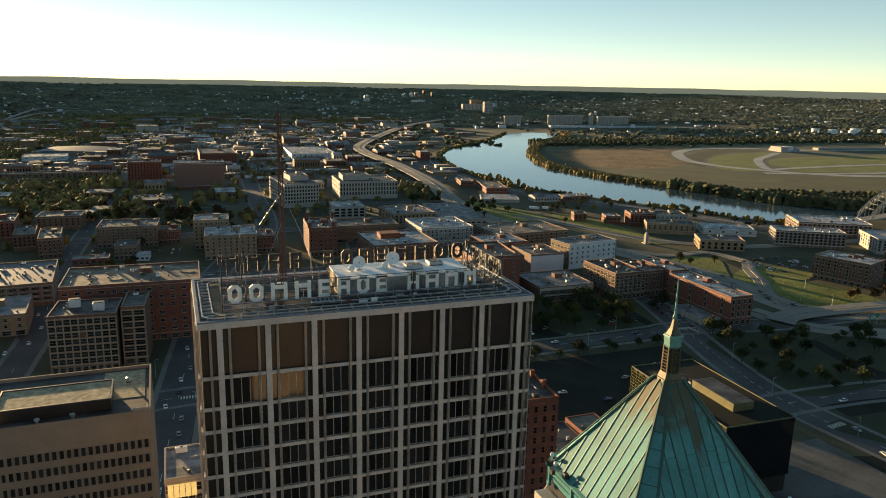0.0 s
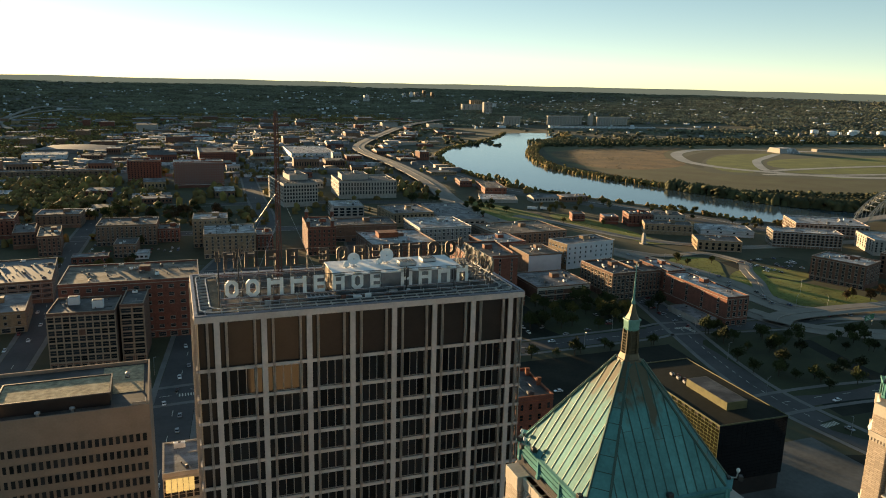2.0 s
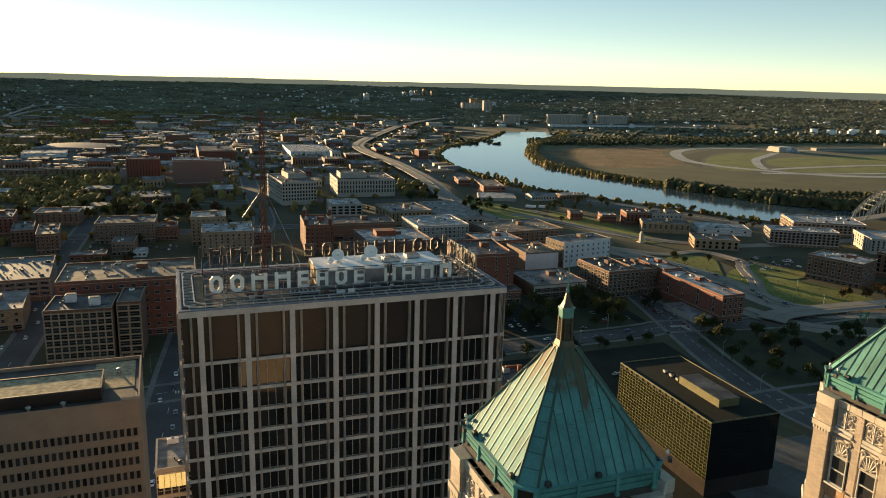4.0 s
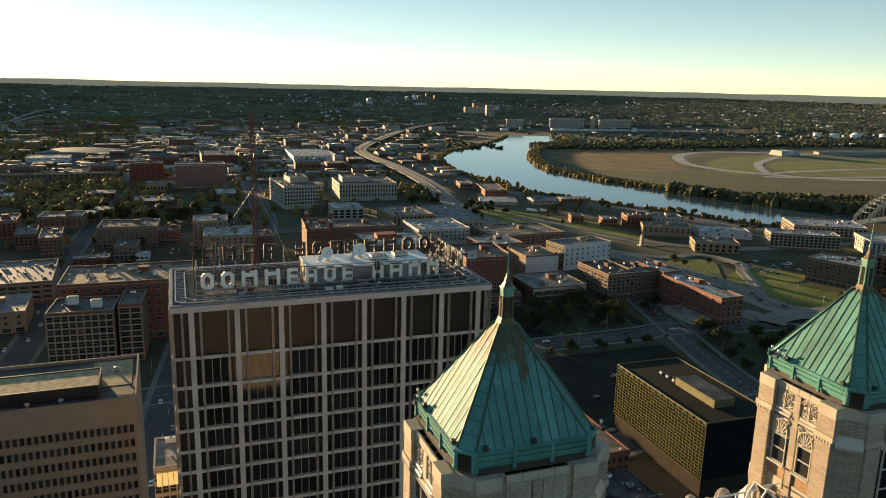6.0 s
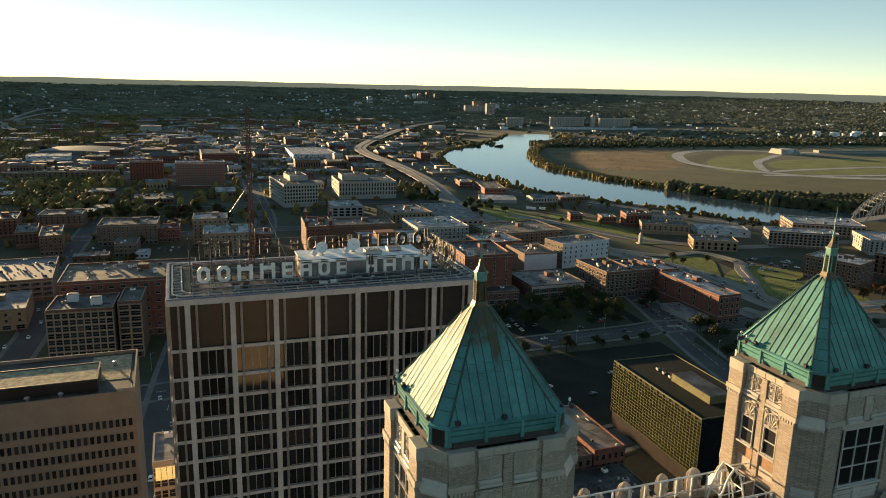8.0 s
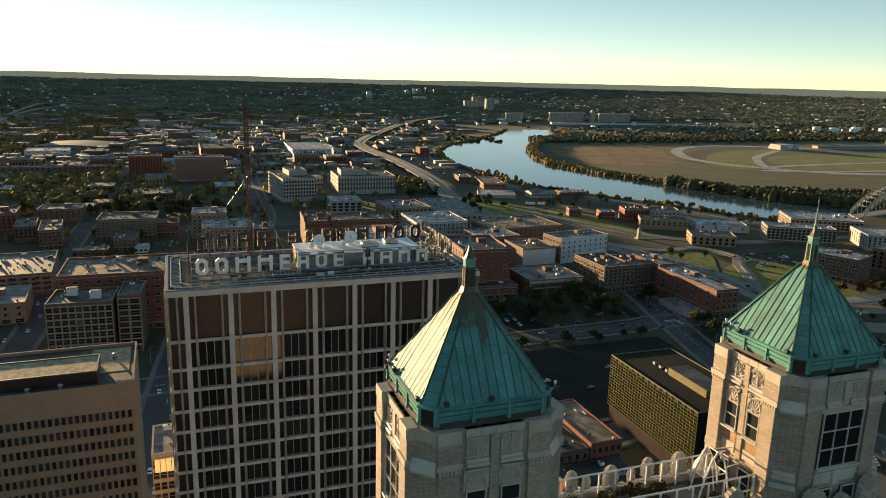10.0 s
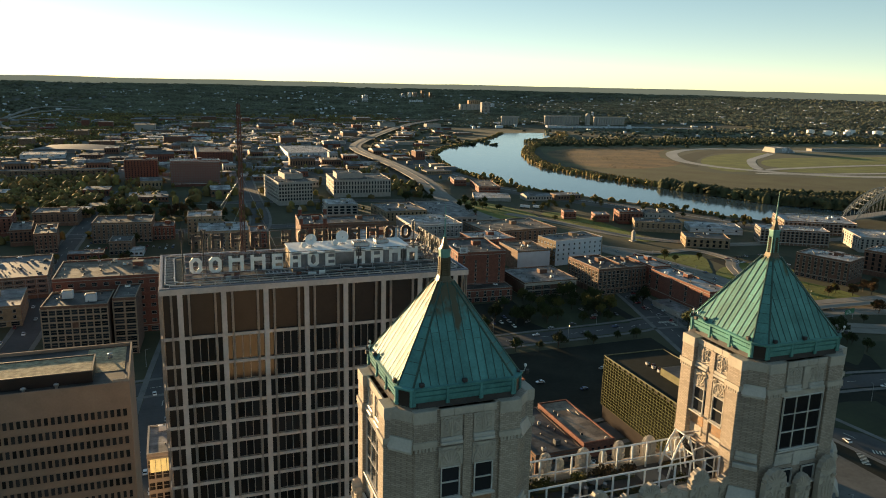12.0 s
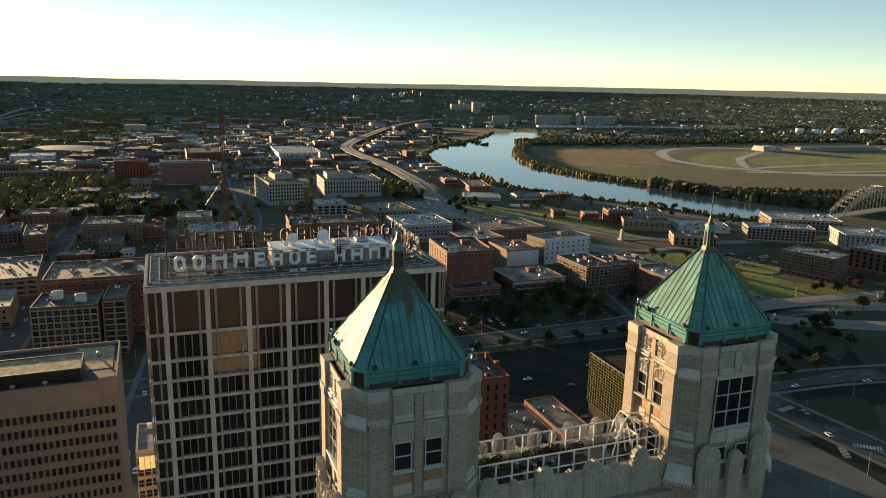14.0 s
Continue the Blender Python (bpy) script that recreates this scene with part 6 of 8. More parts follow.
def bronze_block():
    """The dark office cube with a gridded bronze glass wall."""
    w, d, h, lift = 31.1, 60.9, 30.0, 7.0
    t = thing("glass_office", "dark office cube of bronze mirror glass in a fine grid", "office building", "", 179.7, 102.0, 0, -1.3)
    FOOT.append((152, 70, 205, 140))
    bm = bmesh.new()
    bx(bm, 0.1, 0.1, lift, w - 0.1, d - 0.1, h - 0.4), bx(bm, 0.6, 0.6, 0, w - 0.6, d - 0.6, lift)
    part("core", bm, dark_panel, t)
    n, rows = 30, 17
    step = (h - lift) / rows
    me = bpy.data.meshes.new("glass_pane")
    bm = bmesh.new()
    bx(bm, -0.02, 0.04, 0.04, 0.1, d / n - 0.04, step - 0.04)
    bm.to_mesh(me)
    bm.free()
    me.materials.append(bronze_glass)
    rest = bmesh.new()
    for r in range(rows):
        for k in range(n):
            if r >= 9 and r < 16:
                piece("glass_pane", me, t, pose(0, k * d / n, lift + r * step, random.uniform(-0.2, 0.2), random.uniform(-0.25, 0.25), random.uniform(-0.25, 0.25)))
            elif r < 16 or k % 2:
                bx(rest, -0.02, k * d / n + 0.04, lift + r * step + 0.04, 0.1, (k + 1) * d / n - 0.04, lift + (r + 1) * step - 0.04)
    tagged(part("glass_panes", rest, bronze_glass, t), kind="stuff")
    bm = bmesh.new()
    for k in range(15):
        for r in range(rows):
            bx(bm, k * w / 15 + 0.04, -0.02, lift + r * step + 0.04, (k + 1) * w / 15 - 0.04, 0.1, lift + (r + 1) * step - 0.04)
    tagged(part("front_panes", bm, dark_glass, t), kind="stuff")
    bm = bmesh.new()
    for k in range(n + 1):
        bx(bm, -0.07, k * d / n - 0.045, lift, 0.12, k * d / n + 0.045, h)
    for r in range(rows + 1):
        bx(bm, -0.065, 0, lift + r * step - 0.06, 0.12, d, lift + r * step + 0.06)
    tagged(part("mullions", bm, bronze_bar, t), kind="stuff")
    bm = bmesh.new()
    bx(bm, 0.2, 0.2, h - 0.4, w - 0.2, d - 0.2, h + 0.05)
    part("roof", bm, darkened_asphalt, t, "black felt roof")
    bm = bmesh.new()
    for a in ((0, 0, w, 0.25), (0, d - 0.25, w, d), (0, 0.25, 0.25, d - 0.25), (w - 0.25, 0.25, w, d - 0.25)):
        bx(bm, a[0], a[1], h - 0.3, a[2], a[3], h + 0.45)
    part("coping", bm, bronze_bar, t)
    bm = bmesh.new()
    bx(bm, 11.5, 10.5, h + 0.05, 21.0, 35.0, h + 3.2)
    part("plant_room", bm, plant_cladding, t, "olive metal plant room wall")
    bm = bmesh.new()
    bx(bm, 11.8, 10.8, h + 3.2, 20.7, 34.7, h + 3.25)
    part("plant_roof", bm, tar, t)
    for k in range(5):
        u = spot("rooftop_unit", "rusty metal cooling box on the dark roof", "air conditioner", "cooling boxes on the glass cube")
        u.matrix_basis = t.matrix_basis @ pose(12.0 + 1.6 * (k % 2), 36.5 + 2.2 * k, h + 0.05)
        bm = bmesh.new()
        bx(bm, 0, 0, 0.2, 1.3, 1.7, 1.2)
        part("casing", bevelled(bm, 0.05), rust_steel if k % 2 else steel, u)
        bm = bmesh.new()
        lathe(bm, [(0.45, 1.2), (0.45, 1.35), (0.3, 1.37)], 0.65, 0.85, 10)
        part("fan_guard", bm, dark_steel, u)
        bm = bmesh.new()
        bx(bm, 0.1, 0.1, 0, 1.2, 1.6, 0.2)
        part("kerb", bm, tar, u)


bronze_block()
# low tan-roofed block and orange brick block behind the stone towers
narrow = building(82.4, 75.5, 12.0, 19.0, 54.0, "narrow orange brick block with pale window sills", red_brick, tar, 4, 8, 14, (1.0, 1.9), -3, orange_brick, None, "brick_block", "building", 4.5, 0.8, 2, stair=False)
for px, py in ((2.0, 17.4), (6.0, 17.6), (10.2, 17.4), (10.6, 9.0)):
    bm = bmesh.new()
    bx(bm, px, py, 53.6, px + 1.3, py + 1.0, 56.4), bx(bm, px - 0.12, py - 0.12, 56.4, px + 1.42, py + 1.12, 56.7)
    part("chimney", bevelled(bm, 0.03), orange_brick, narrow)
# one wide roof, its sunlit part coloured tan and its shaded part dark
building(125.3, 86.2, 13.0, 31.0, 20.0, "plain brick block, its roof coloured tan as the sunlit part", red_brick, tan_roof, 5, 9, 4, (1.2, 1.8), 0.5, red_brick, None, "building", "building", 4.5, 0.45, 0, stair=False)
building(106.0, 86.4, 18.6, 31.0, 18.5, "flat-roofed wing, its roof coloured dark as the shaded part", dark_brick, tar, 6, 9, 4, (1.2, 1.8), 0.5, tar, None, "building", "building", 4.5, 0.3, 2, stair=False)
building(112.0, 53.0, 27.5, 32.4, 14.0, "low block with a dark felt roof behind the stone building", dark_brick, tar, 8, 9, 3, (1.2, 1.8), 0, tar, None, "building", "building", 4.5, 0.4, 3, stair=False)

# blocks on the far side of the left-hand street
building(-95, 257, 32, 24, 30, "dark brick loft block with a pale concrete grid", dark_brick, tar, 9, 5, 7, (2.85, 2.75), -4, pale_trim, None, "loft_building", "building", 4.5, 0.9, 0, grid=pale_trim, stair=False)
building(-61.5, 260, 11.5, 24, 31, "narrow dark loft block with pale bands", dark_brick, tar, 2, 5, 8, (4.6, 2.4), -4, pale_trim, None, "loft_building", "building", 4.0, 0.9, 1, grid=pale_trim, stair=False)
for x, y, s in ((-88, 270, 1.0), (-75, 262, 1.0)):
    u = spot("water_cooler", "pale green metal cooling tower on a loft roof", "cooling tower", "cooling towers on the loft roof", x, y, 30.1)
    bm = bmesh.new()
    bx(bm, 0, 0, 0, 5.5 * s, 4.0 * s, 4.2 * s)
    part("casing", bevelled(bm, 0.2), white_wall, u)
    bm = bmesh.new()
    bx(bm, 0.6, 0.5, 4.2, 4.9, 3.5, 4.5)
    part("top", bm, dark_steel, u)
building(-98, 292, 74, 38, 34, "long red brick warehouse with a brown-grey patched roof", red_brick, tan_roof, 12, 5, 6, (2.6, 1.7), -1, concrete, None, "brick_warehouse", "building", 4.5, 1.0, 9)
building(-168, 368, 46, 58, 14.5, "brown parking garage with white roof boxes", brown_brick, slate, 7, 9, 3, (4.4, 1.6), 4, concrete, None, "parking_garage", "garage", 3.2, 0.9, 7, "right", grid=concrete, stair=False)
building(-165, 316, 42, 36, 12.5, "low pale building with a blue-grey roof", tan_brick, grey_roof, 6, 5, 2, (1.6, 1.8), 4, concrete, None, "building", "building", 4.2, 0.5, 3, "right")
building(-124, 516, 50, 32, 18, "brown brick apartment block with many windows", brown_brick, tar, 13, 6, 5, (1.3, 1.7), -3, concrete, None, "apartment_block", "building", 4.2, 0.9, 5)
building(-74, 520, 18, 20, 12, "small red brick block", red_brick, tar, 5, 4, 3, (1.2, 1.6), -3, concrete, None, "building", "building", 4.2, 0.7, 2)
building(-190, 521, 17, 37, 13.5, "dark brick block with sunlit parapets", dark_brick, tar, 5, 8, 3, (1.4, 1.8), 6, pale_trim, None, "building", "building", 4.0, 0.9, 2, "right", stair=False)
building(-163, 491, 17, 40, 16.3, "dark brick block with a sunlit stepped roof", dark_brick, tan_roof, 5, 9, 4, (1.4, 1.8), 5, pale_trim, None, "building", "building", 4.0, 0.9, 2, "right")
building(-103, 473.5, 17.8, 22, 11, "brown brick block with small windows", brown_brick, tar, 5, 5, 2, (1.5, 1.7), -4, concrete, None, "building", "building", 4.0, 0.8, 2, stair=False)
building(-86, 466, 10.5, 14, 4.4, "low shed with a pale blue roof", white_wall, pale_roof, 3, 0, 1, (2.0, 1.4), -4, concrete, None, "shed", "shed", 1.0, 0.3, 0, band=False)
building(-132, 462, 27, 12, 5, "low dark brick garage beside a parking lot", red_brick, grey_roof, 6, 0, 1, (2.6, 2.2), 0, concrete, None, "garage_building", "garage", 0.8, 0.5, 1, band=False)
building(-232, 560, 32, 34, 18, "dark red brick block", red_brick, tar, 8, 6, 4, (1.2, 1.7), 4, concrete, None, "building", "building", 4.2, 0.9, 2, "right")
building(-194, 600, 40, 26, 13, "brown brick block with a pale parapet", brown_brick, grey_roof, 8, 5, 3, (1.3, 1.6), -3, concrete, None, "building", "building", 4.2, 0.9, 3, "right")
building(-31, 455, 42, 36, 20, "tan brick block with a white roof", tan_brick, pale_roof, 9, 7, 5, (1.4, 1.8), -3, concrete, None, "building", "building", 4.2, 0.9, 4)
building(-42, 494, 30, 26, 25, "taller tan brick block with a white roof", tan_brick, pale_roof, 7, 6, 6, (1.3, 1.7), -3, concrete, None, "building", "building", 4.2, 0.9, 2)
building(12, 470, 14, 22, 14, "small brick block with a grey roof", red_brick, grey_roof, 4, 4, 3, (1.2, 1.7), -3, concrete, None, "building", "building", 4.2, 0.8, 1)
building(56, 690, 22, 30, 33, "plain attic storey on the government office", grey_stone, tar, 0, 0, 0, (1, 1), 5, grey_stone, None, "building", "building", 4.5, 0.5, 0, band=False)
building(47, 660, 40, 72, 27, "pale grey government office with deep square windows", grey_stone, tar, 12, 16, 5, (1.9, 2.6), 5, grey_stone, None, "office_block", "office building", 5.0, 0.9, 3)
building(124, 716, 34, 26, 28.5, "plain attic storey on the wide grey office", grey_stone, tar, 0, 0, 0, (1, 1), -3, grey_stone, None, "building", "building", 4.5, 0.5, 0, band=False)
building(118, 700, 74, 56, 22, "wide grey office with tall recessed windows", grey_stone, tar, 20, 10, 3, (1.8, 4.0), -3, grey_stone, None, "office_block", "office building", 5.0, 0.9, 3)
building(-88, 820, 64, 24, 35, "long slab block with a white window grid", red_brick, pale_roof, 20, 4, 9, (1.9, 2.0), 0, white_paint, sky_grey_pane, "slab_block", "building", 4.5, 0.9, 2)
building(-155, 880, 44, 26, 30, "red brick tower block", red_brick, tar, 11, 5, 9, (1.3, 1.6), 0, concrete, None, "tower_block", "building", 4.5, 0.9, 2)
building(-70, 1060, 60, 90, 20, "broad dull brick warehouse", red_brick, tar, 14, 10, 4, (1.6, 1.8), 0, concrete, None, "warehouse", "building", 4.5, 0.9, 2)

# middle blocks behind the tower
building(54, 445, 24, 42, 24, "ornate red brick block with turrets", red_brick, tar, 6, 8, 5, (1.3, 2.0), -4, tan_brick, None, "brick_block", "building", 4.5, 1.2, 4)
building(80, 486, 62, 32, 15, "long plain brown brick hall", brown_brick, tar, 4, 4, 1, (1.0, 1.2), -2, concrete, None, "hall", "building", 6.0, 1.0, 1)
building(102, 400, 54, 48, 17.5, "brick block with a white roof", dark_brick, pale_roof, 10, 8, 4, (1.3, 1.8), 1, concrete, None, "building", "building", 4.5, 1.0, 4)
building(94, 582, 34, 34, 14, "pale concrete office with open decks", grey_stone, pale_roof, 5, 4, 3, (4.6, 2.2), -4, concrete, None, "office_block", "office building", 3.5, 0.8, 3)
building(150, 532, 44, 46, 14, "tan brick block lit by the low sun", tan_brick, grey_roof, 10, 11, 3, (1.6, 2.2), 3, concrete, None, "building", "building", 4.5, 0.9, 6)
building(157, 454, 50, 44, 16.5, "pale stone block with arched windows and a white roof", grey_stone, pale_roof, 12, 10, 3, (1.9, 2.6), 0, white_paint, None, "building", "building", 5.0, 0.8, 7)
building(200, 520, 46, 90, 8, "broad low parking deck", grey_stone, grey_roof, 8, 12, 1, (3.6, 1.6), -6, concrete, None, "parking_deck", "garage", 3.6, 0.9, 3)
building(222, 425, 72, 46, 14, "long brown brick warehouse", brown_brick, tan_roof, 14, 9, 3, (2.0, 2.0), 4, concrete, None, "brick_warehouse", "building", 4.5, 0.9, 5)
building(200, 393, 36, 32, 15, "red brick warehouse with a pale roof", red_brick, pale_roof, 8, 8, 3, (1.5, 1.8), 4, concrete, None, "brick_warehouse", "building", 4.5, 0.9, 3)
building(150, 302, 35, 40, 31.5, "tall dark red brick warehouse with scattered windows", red_brick, tar, 4, 7, 8, (1.2, 2.0), -4, concrete, None, "brick_warehouse", "building", 5.0, 1.2, 3)
building(152, 290, 34, 12, 9, "low brick annex with pale bands", red_brick, tar, 6, 3, 2, (1.6, 1.8), -4, concrete, None, "annex", "building", 4.0, 0.7, 1)
washed = building(218, 350, 29, 31, 16, "brick block with a white-washed front and a tan roof", brown_brick, tan_roof, 0, 0, 0, (1.2, 1.6), 0, concrete, None, "building", "building", 4.0, 0.8, 3, band=False)
garage = building(197, 291, 42, 35, 10.2, "low brick garage with a cream front and wide openings", dark_brick, grey_roof, 6, 0, 2, (5.2, 3.6), 0, concrete, dark_panel, "garage_building", "garage", 0.6, 0.7, 3)
whited = building(255.5, 356.5, 48.4, 22, 20.3, "brick block with a white front and small dark square windows", tan_brick, grey_roof, 9, 6, 4, (1.4, 1.6), 9, white_wall, dark_glass, "white_building", "building", 3.4, 0.9, 2, band=False)
bm = bmesh.new()
bx(bm, 0.02, -0.022, 0, 49.4, 0.0, 21.2)
part("painted_front", bm, white_wall, whited, "white painted front")
bm = bmesh.new()
bx(bm, 0.02, -0.06, 0, 29.4, 0.0, 15.6)
front = part("painted_front", bm, white_wall, washed, "white-washed boarded front")
for k in range(9):
    bm = bmesh.new()
    bx(bm, 0.3, -0.1, 1.2 + 1.6 * k, 28.7, -0.06, 1.32 + 1.6 * k)
    part("batten", bm, white_wall, front)
# cream front, paled in colour for light thrown back by the tower's glass
bm = bmesh.new()
bx(bm, 0.02, -0.07, 8.2, 41.98, 0.0, 10.1), bx(bm, 0.02, -0.06, 0.0, 0.8, 0.0, 8.2), bx(bm, 41.2, -0.06, 0, 41.98, 0.0, 8.2)
bx(bm, 0.8, -0.06, 4.2, 41.2, 0.0, 4.9)
part("front_band", bm, stone, garage, "cream stone front, reflected light put into its paleness")
building(251, 282, 25.2, 35, 18.4, "ornate dark brick block with pale stone trim", dark_brick, tar, 7, 9, 5, (2.3, 2.7), 2, stone, None, "brick_block", "building", 4.8, 1.3, 8, grid=brown_brick)
building(276.8, 284, 16, 28, 18, "dark brick block beside a street", dark_brick, tar, 5, 7, 4, (1.4, 2.0), 2, concrete, None, "brick_block", "building", 4.6, 0.9, 4)
building(296, 221, 17, 54, 18.5, "long red brick warehouse with a blue-grey roof", red_brick, pale_roof, 4, 4, 3, (2.0, 2.6), 0, concrete, None, "brick_warehouse", "building", 5.5, 0.9, 4)
building(280.5, 226, 13.5, 28, 3.6, "low flat parking canopy with a blue-grey roof", grey_stone, grey_roof, 4, 0, 1, (2.4, 1.6), 0, concrete, dark_panel, "parking_canopy", "canopy", 0.4, 0.2, 0, band=False)
building(294, 278, 15, 30, 19, "red brick warehouse end with a pale roof", red_brick, pale_roof, 4, 6, 3, (1.8, 2.4), 0, concrete, None, "brick_warehouse", "building", 5.5, 0.9, 2)
building(408, 384, 40, 24, 9, "small tan brick block with tall lit windows", tan_brick, tar, 7, 5, 2, (2.4, 2.6), -28, concrete, None, "building", "building", 0.8, 0.8, 3)
building(490, 378, 62, 20, 15, "long grey brick apartment block with balconies", brown_brick, pale_roof, 16, 6, 4, (1.7, 2.0), -30, white_paint, None, "apartment_block", "building", 3.0, 0.7, 6, grid=grey_stone, stair=False)
building(552, 410, 70, 40, 13, "wide apartment block with a pale roof", brown_brick, pale_roof, 16, 8, 3, (1.7, 2.0), -30, white_paint, None, "apartment_block", "building", 3.0, 0.7, 6, grid=grey_stone, stair=False)
building(560, 330, 60, 40, 14, "brick apartment block with a pale roof", grey_stone, pale_roof, 14, 8, 4, (1.7, 2.0), -30, concrete, None, "apartment_block", "building", 3.0, 0.7, 5)
building(437, 287, 37, 26, 19, "red-brown brick loft block with many windows", dark_brick, pale_roof, 9, 6, 5, (1.9, 2.0), -70, concrete, None, "loft_building", "building", 4.2, 0.8, 6, "right")
building(498, 277, 46, 30, 20, "dark brick warehouse with tall arched windows", dark_brick, pale_roof, 10, 7, 4, (1.9, 2.6), -70, concrete, None, "loft_building", "building", 4.6, 0.9, 5, "right")
building(398, 452, 48, 20, 10, "tan brick block lit by the low sun", tan_brick, tar, 9, 4, 2, (1.8, 2.0), -28, concrete, None, "building", "building", 4.2, 0.8, 3)
building(452, 432, 52, 30, 6, "broad low shed with a pale blue roof", white_wall, pale_roof, 4, 2, 1, (2.0, 1.6), -28, concrete, None, "shed", "shed", 3.0, 0.4, 1)
building(400, 484, 26, 20, 13, "red brick block on the river street", red_brick, tar, 6, 5, 3, (1.4, 1.8), -18, concrete, None, "brick_block", "building", 4.2, 0.9, 3)
building(428, 478, 34, 22, 12, "dark grey block on the river street", grey_stone, tar, 7, 4, 2, (1.4, 1.8), -18, concrete, None, "building", "building", 4.2, 0.9, 3)
building(380, 500, 16, 16, 8, "small red brick block with a white roof", red_brick, pale_roof, 4, 4, 1, (1.3, 1.6), -18, concrete, None, "brick_block", "building", 3.8, 0.6, 1)
building(352, 520, 14, 14, 8, "small red brick house", red_brick, tar, 3, 3, 2, (1.2, 1.4), -18, concrete, None, "brick_house", "building", 2.6, 0.6, 0)
building(566, 405, 26, 16, 8, "low orange-red brick block by the bridge", orange_brick, tar, 5, 3, 1, (1.6, 1.8), -40, concrete, None, "brick_block", "building", 3.6, 0.6, 1)
building(290, 645, 48, 38, 4, "low open shed with a pale blue roof", grey_stone, pale_roof, 4, 3, 0, (2, 2), -20, concrete, None, "shed", "shed", 2.0, 0.3, 0)
building(318, 700, 30, 60, 8, "low red brick works by the river", red_brick, tan_roof, 5, 6, 1, (1.8, 1.8), -12, concrete, None, "works", "building", 3.4, 0.6, 2)
building(302, 760, 18, 34, 8, "low red brick works with a grey roof", red_brick, grey_roof, 4, 6, 1, (1.8, 1.8), -12, concrete, None, "works", "building", 3.4, 0.6, 1)
building(90, 1130, 84, 130, 9, "broad white warehouse with a pale roof", white_wall, pale_roof, 8, 8, 1, (2.4, 1.6), -2, concrete, None, "warehouse", "warehouse", 5.0, 0.5, 2)
building(-370, 1170, 70, 50, 7, "white warehouse with a pale roof", white_wall, pale_roof, 5, 4, 1, (2.4, 1.6), 4, concrete, None, "warehouse", "warehouse", 4.0, 0.5, 2, "right")
building(-330, 930, 142, 18, 11, "long low terrace of dull brick sheds", brown_brick, tar, 20, 3, 2, (2.0, 1.8), 2, concrete, None, "warehouse", "warehouse", 4.0, 0.7, 4, "right")

for x, y in ((54.6, 446), (75, 444), (57, 486), (80, 484)):
    t = spot("roof_turret", "small brick turret with a pale domed cap", "turret", "turrets of the ornate block", x, y, 24.9)
    bm = bmesh.new()
    lathe(bm, [(1.7, 0), (1.7, 4.6), (2.0, 4.8), (2.0, 5.2)], sides=8)
    part("shaft", bm, red_brick, t)
    bm = bmesh.new()
    lathe(bm, [(1.9, 5.2), (1.7, 6.4), (1.0, 7.5), (0.2, 8.2), (0.08, 10.0)], sides=8)
    part("dome", bm, grey_stone, t)
t = spot("wall_sign", "white painted sign board on a brick wall", "sign", "", 151.0, 301.4, 32.2, -4)
bm = bmesh.new()
bx(bm, 0, -0.05, 0, 5.6, 0.1, 4.2)
part("board", bm, white_wall, t)
bm = bmesh.new()
for k in range(3):
    bx(bm, 0.9, -0.09, 1.0 + 0.9 * k, 4.6 - 0.5 * (k % 2), -0.054, 1.45 + 0.9 * k)
part("writing", bm, grey_roof, t, "grey bars in place of writing")
t = spot("roof_shed", "bright red roof shed on the white roof", "roof shed", "", 112, 424, 17.6)
bm = bmesh.new()
bx(bm, 0, 0, 0, 17, 12, 4.2)
part("wall", bm, orange_brick, t)
bm = bmesh.new()
bx(bm, -0.3, -0.3, 4.2, 17.3, 12.3, 4.5)
part("roof", bm, red_brick, t)
# a curved-roof hall far off on the left
arena = spot("arena", "broad hall with a shallow curved grey roof", "hall", "", -322, 1262, 0, -12)
bm = bmesh.new()
arch = [(62 * u, 5 + 2.5 * math.cos(u * math.pi / 2)) for u in (k / 8 - 1 for k in range(17))]
ring(bm, [(x, 0, z) for x, z in arch] + [(62, 0, 0), (-62, 0, 0)], [(x, 110, z) for x, z in arch] + [(62, 110, 0), (-62, 110, 0)])
bmesh.ops.recalc_face_normals(bm, faces=bm.faces[:])
part("hall_roof", bm, slate, arena)
FOOT.append((-392, 1250, -252, 1382))

# airfield hangar and sheds
hang = spot("hangar", "airfield hangar with a sloping glass front", "hangar", "", 1200, 1068, 0, -8)
hang.scale = (0.72, 0.72, 0.7)
bm = bmesh.new()
ring(bm, [(0, 0, 0), (78, 0, 0), (78, 70, 0), (0, 70, 0)], [(4, 8, 17), (60, 8, 17), (60, 62, 17), (4, 62, 17)])
part("body", bm, grey_stone, hang)
bm = bmesh.new()
ring(bm, [(30, -1, 0.2), (79, -1, 0.2), (79, 60, 0.2), (30, 60, 0.2)], [(30, 7, 17.4), (61, 7, 17.4), (61, 55, 17.4), (30, 55, 17.4)])
part("front", bm, pale_roof, hang, "pale blue sloping front")
building(1330, 1085, 230, 16, 6, "long low row of airfield sheds", grey_stone, grey_roof, 40, 0, 1, (2.6, 2.4), -6, concrete, None, "airfield_sheds", "shed", 1.5, 0.4, 0)
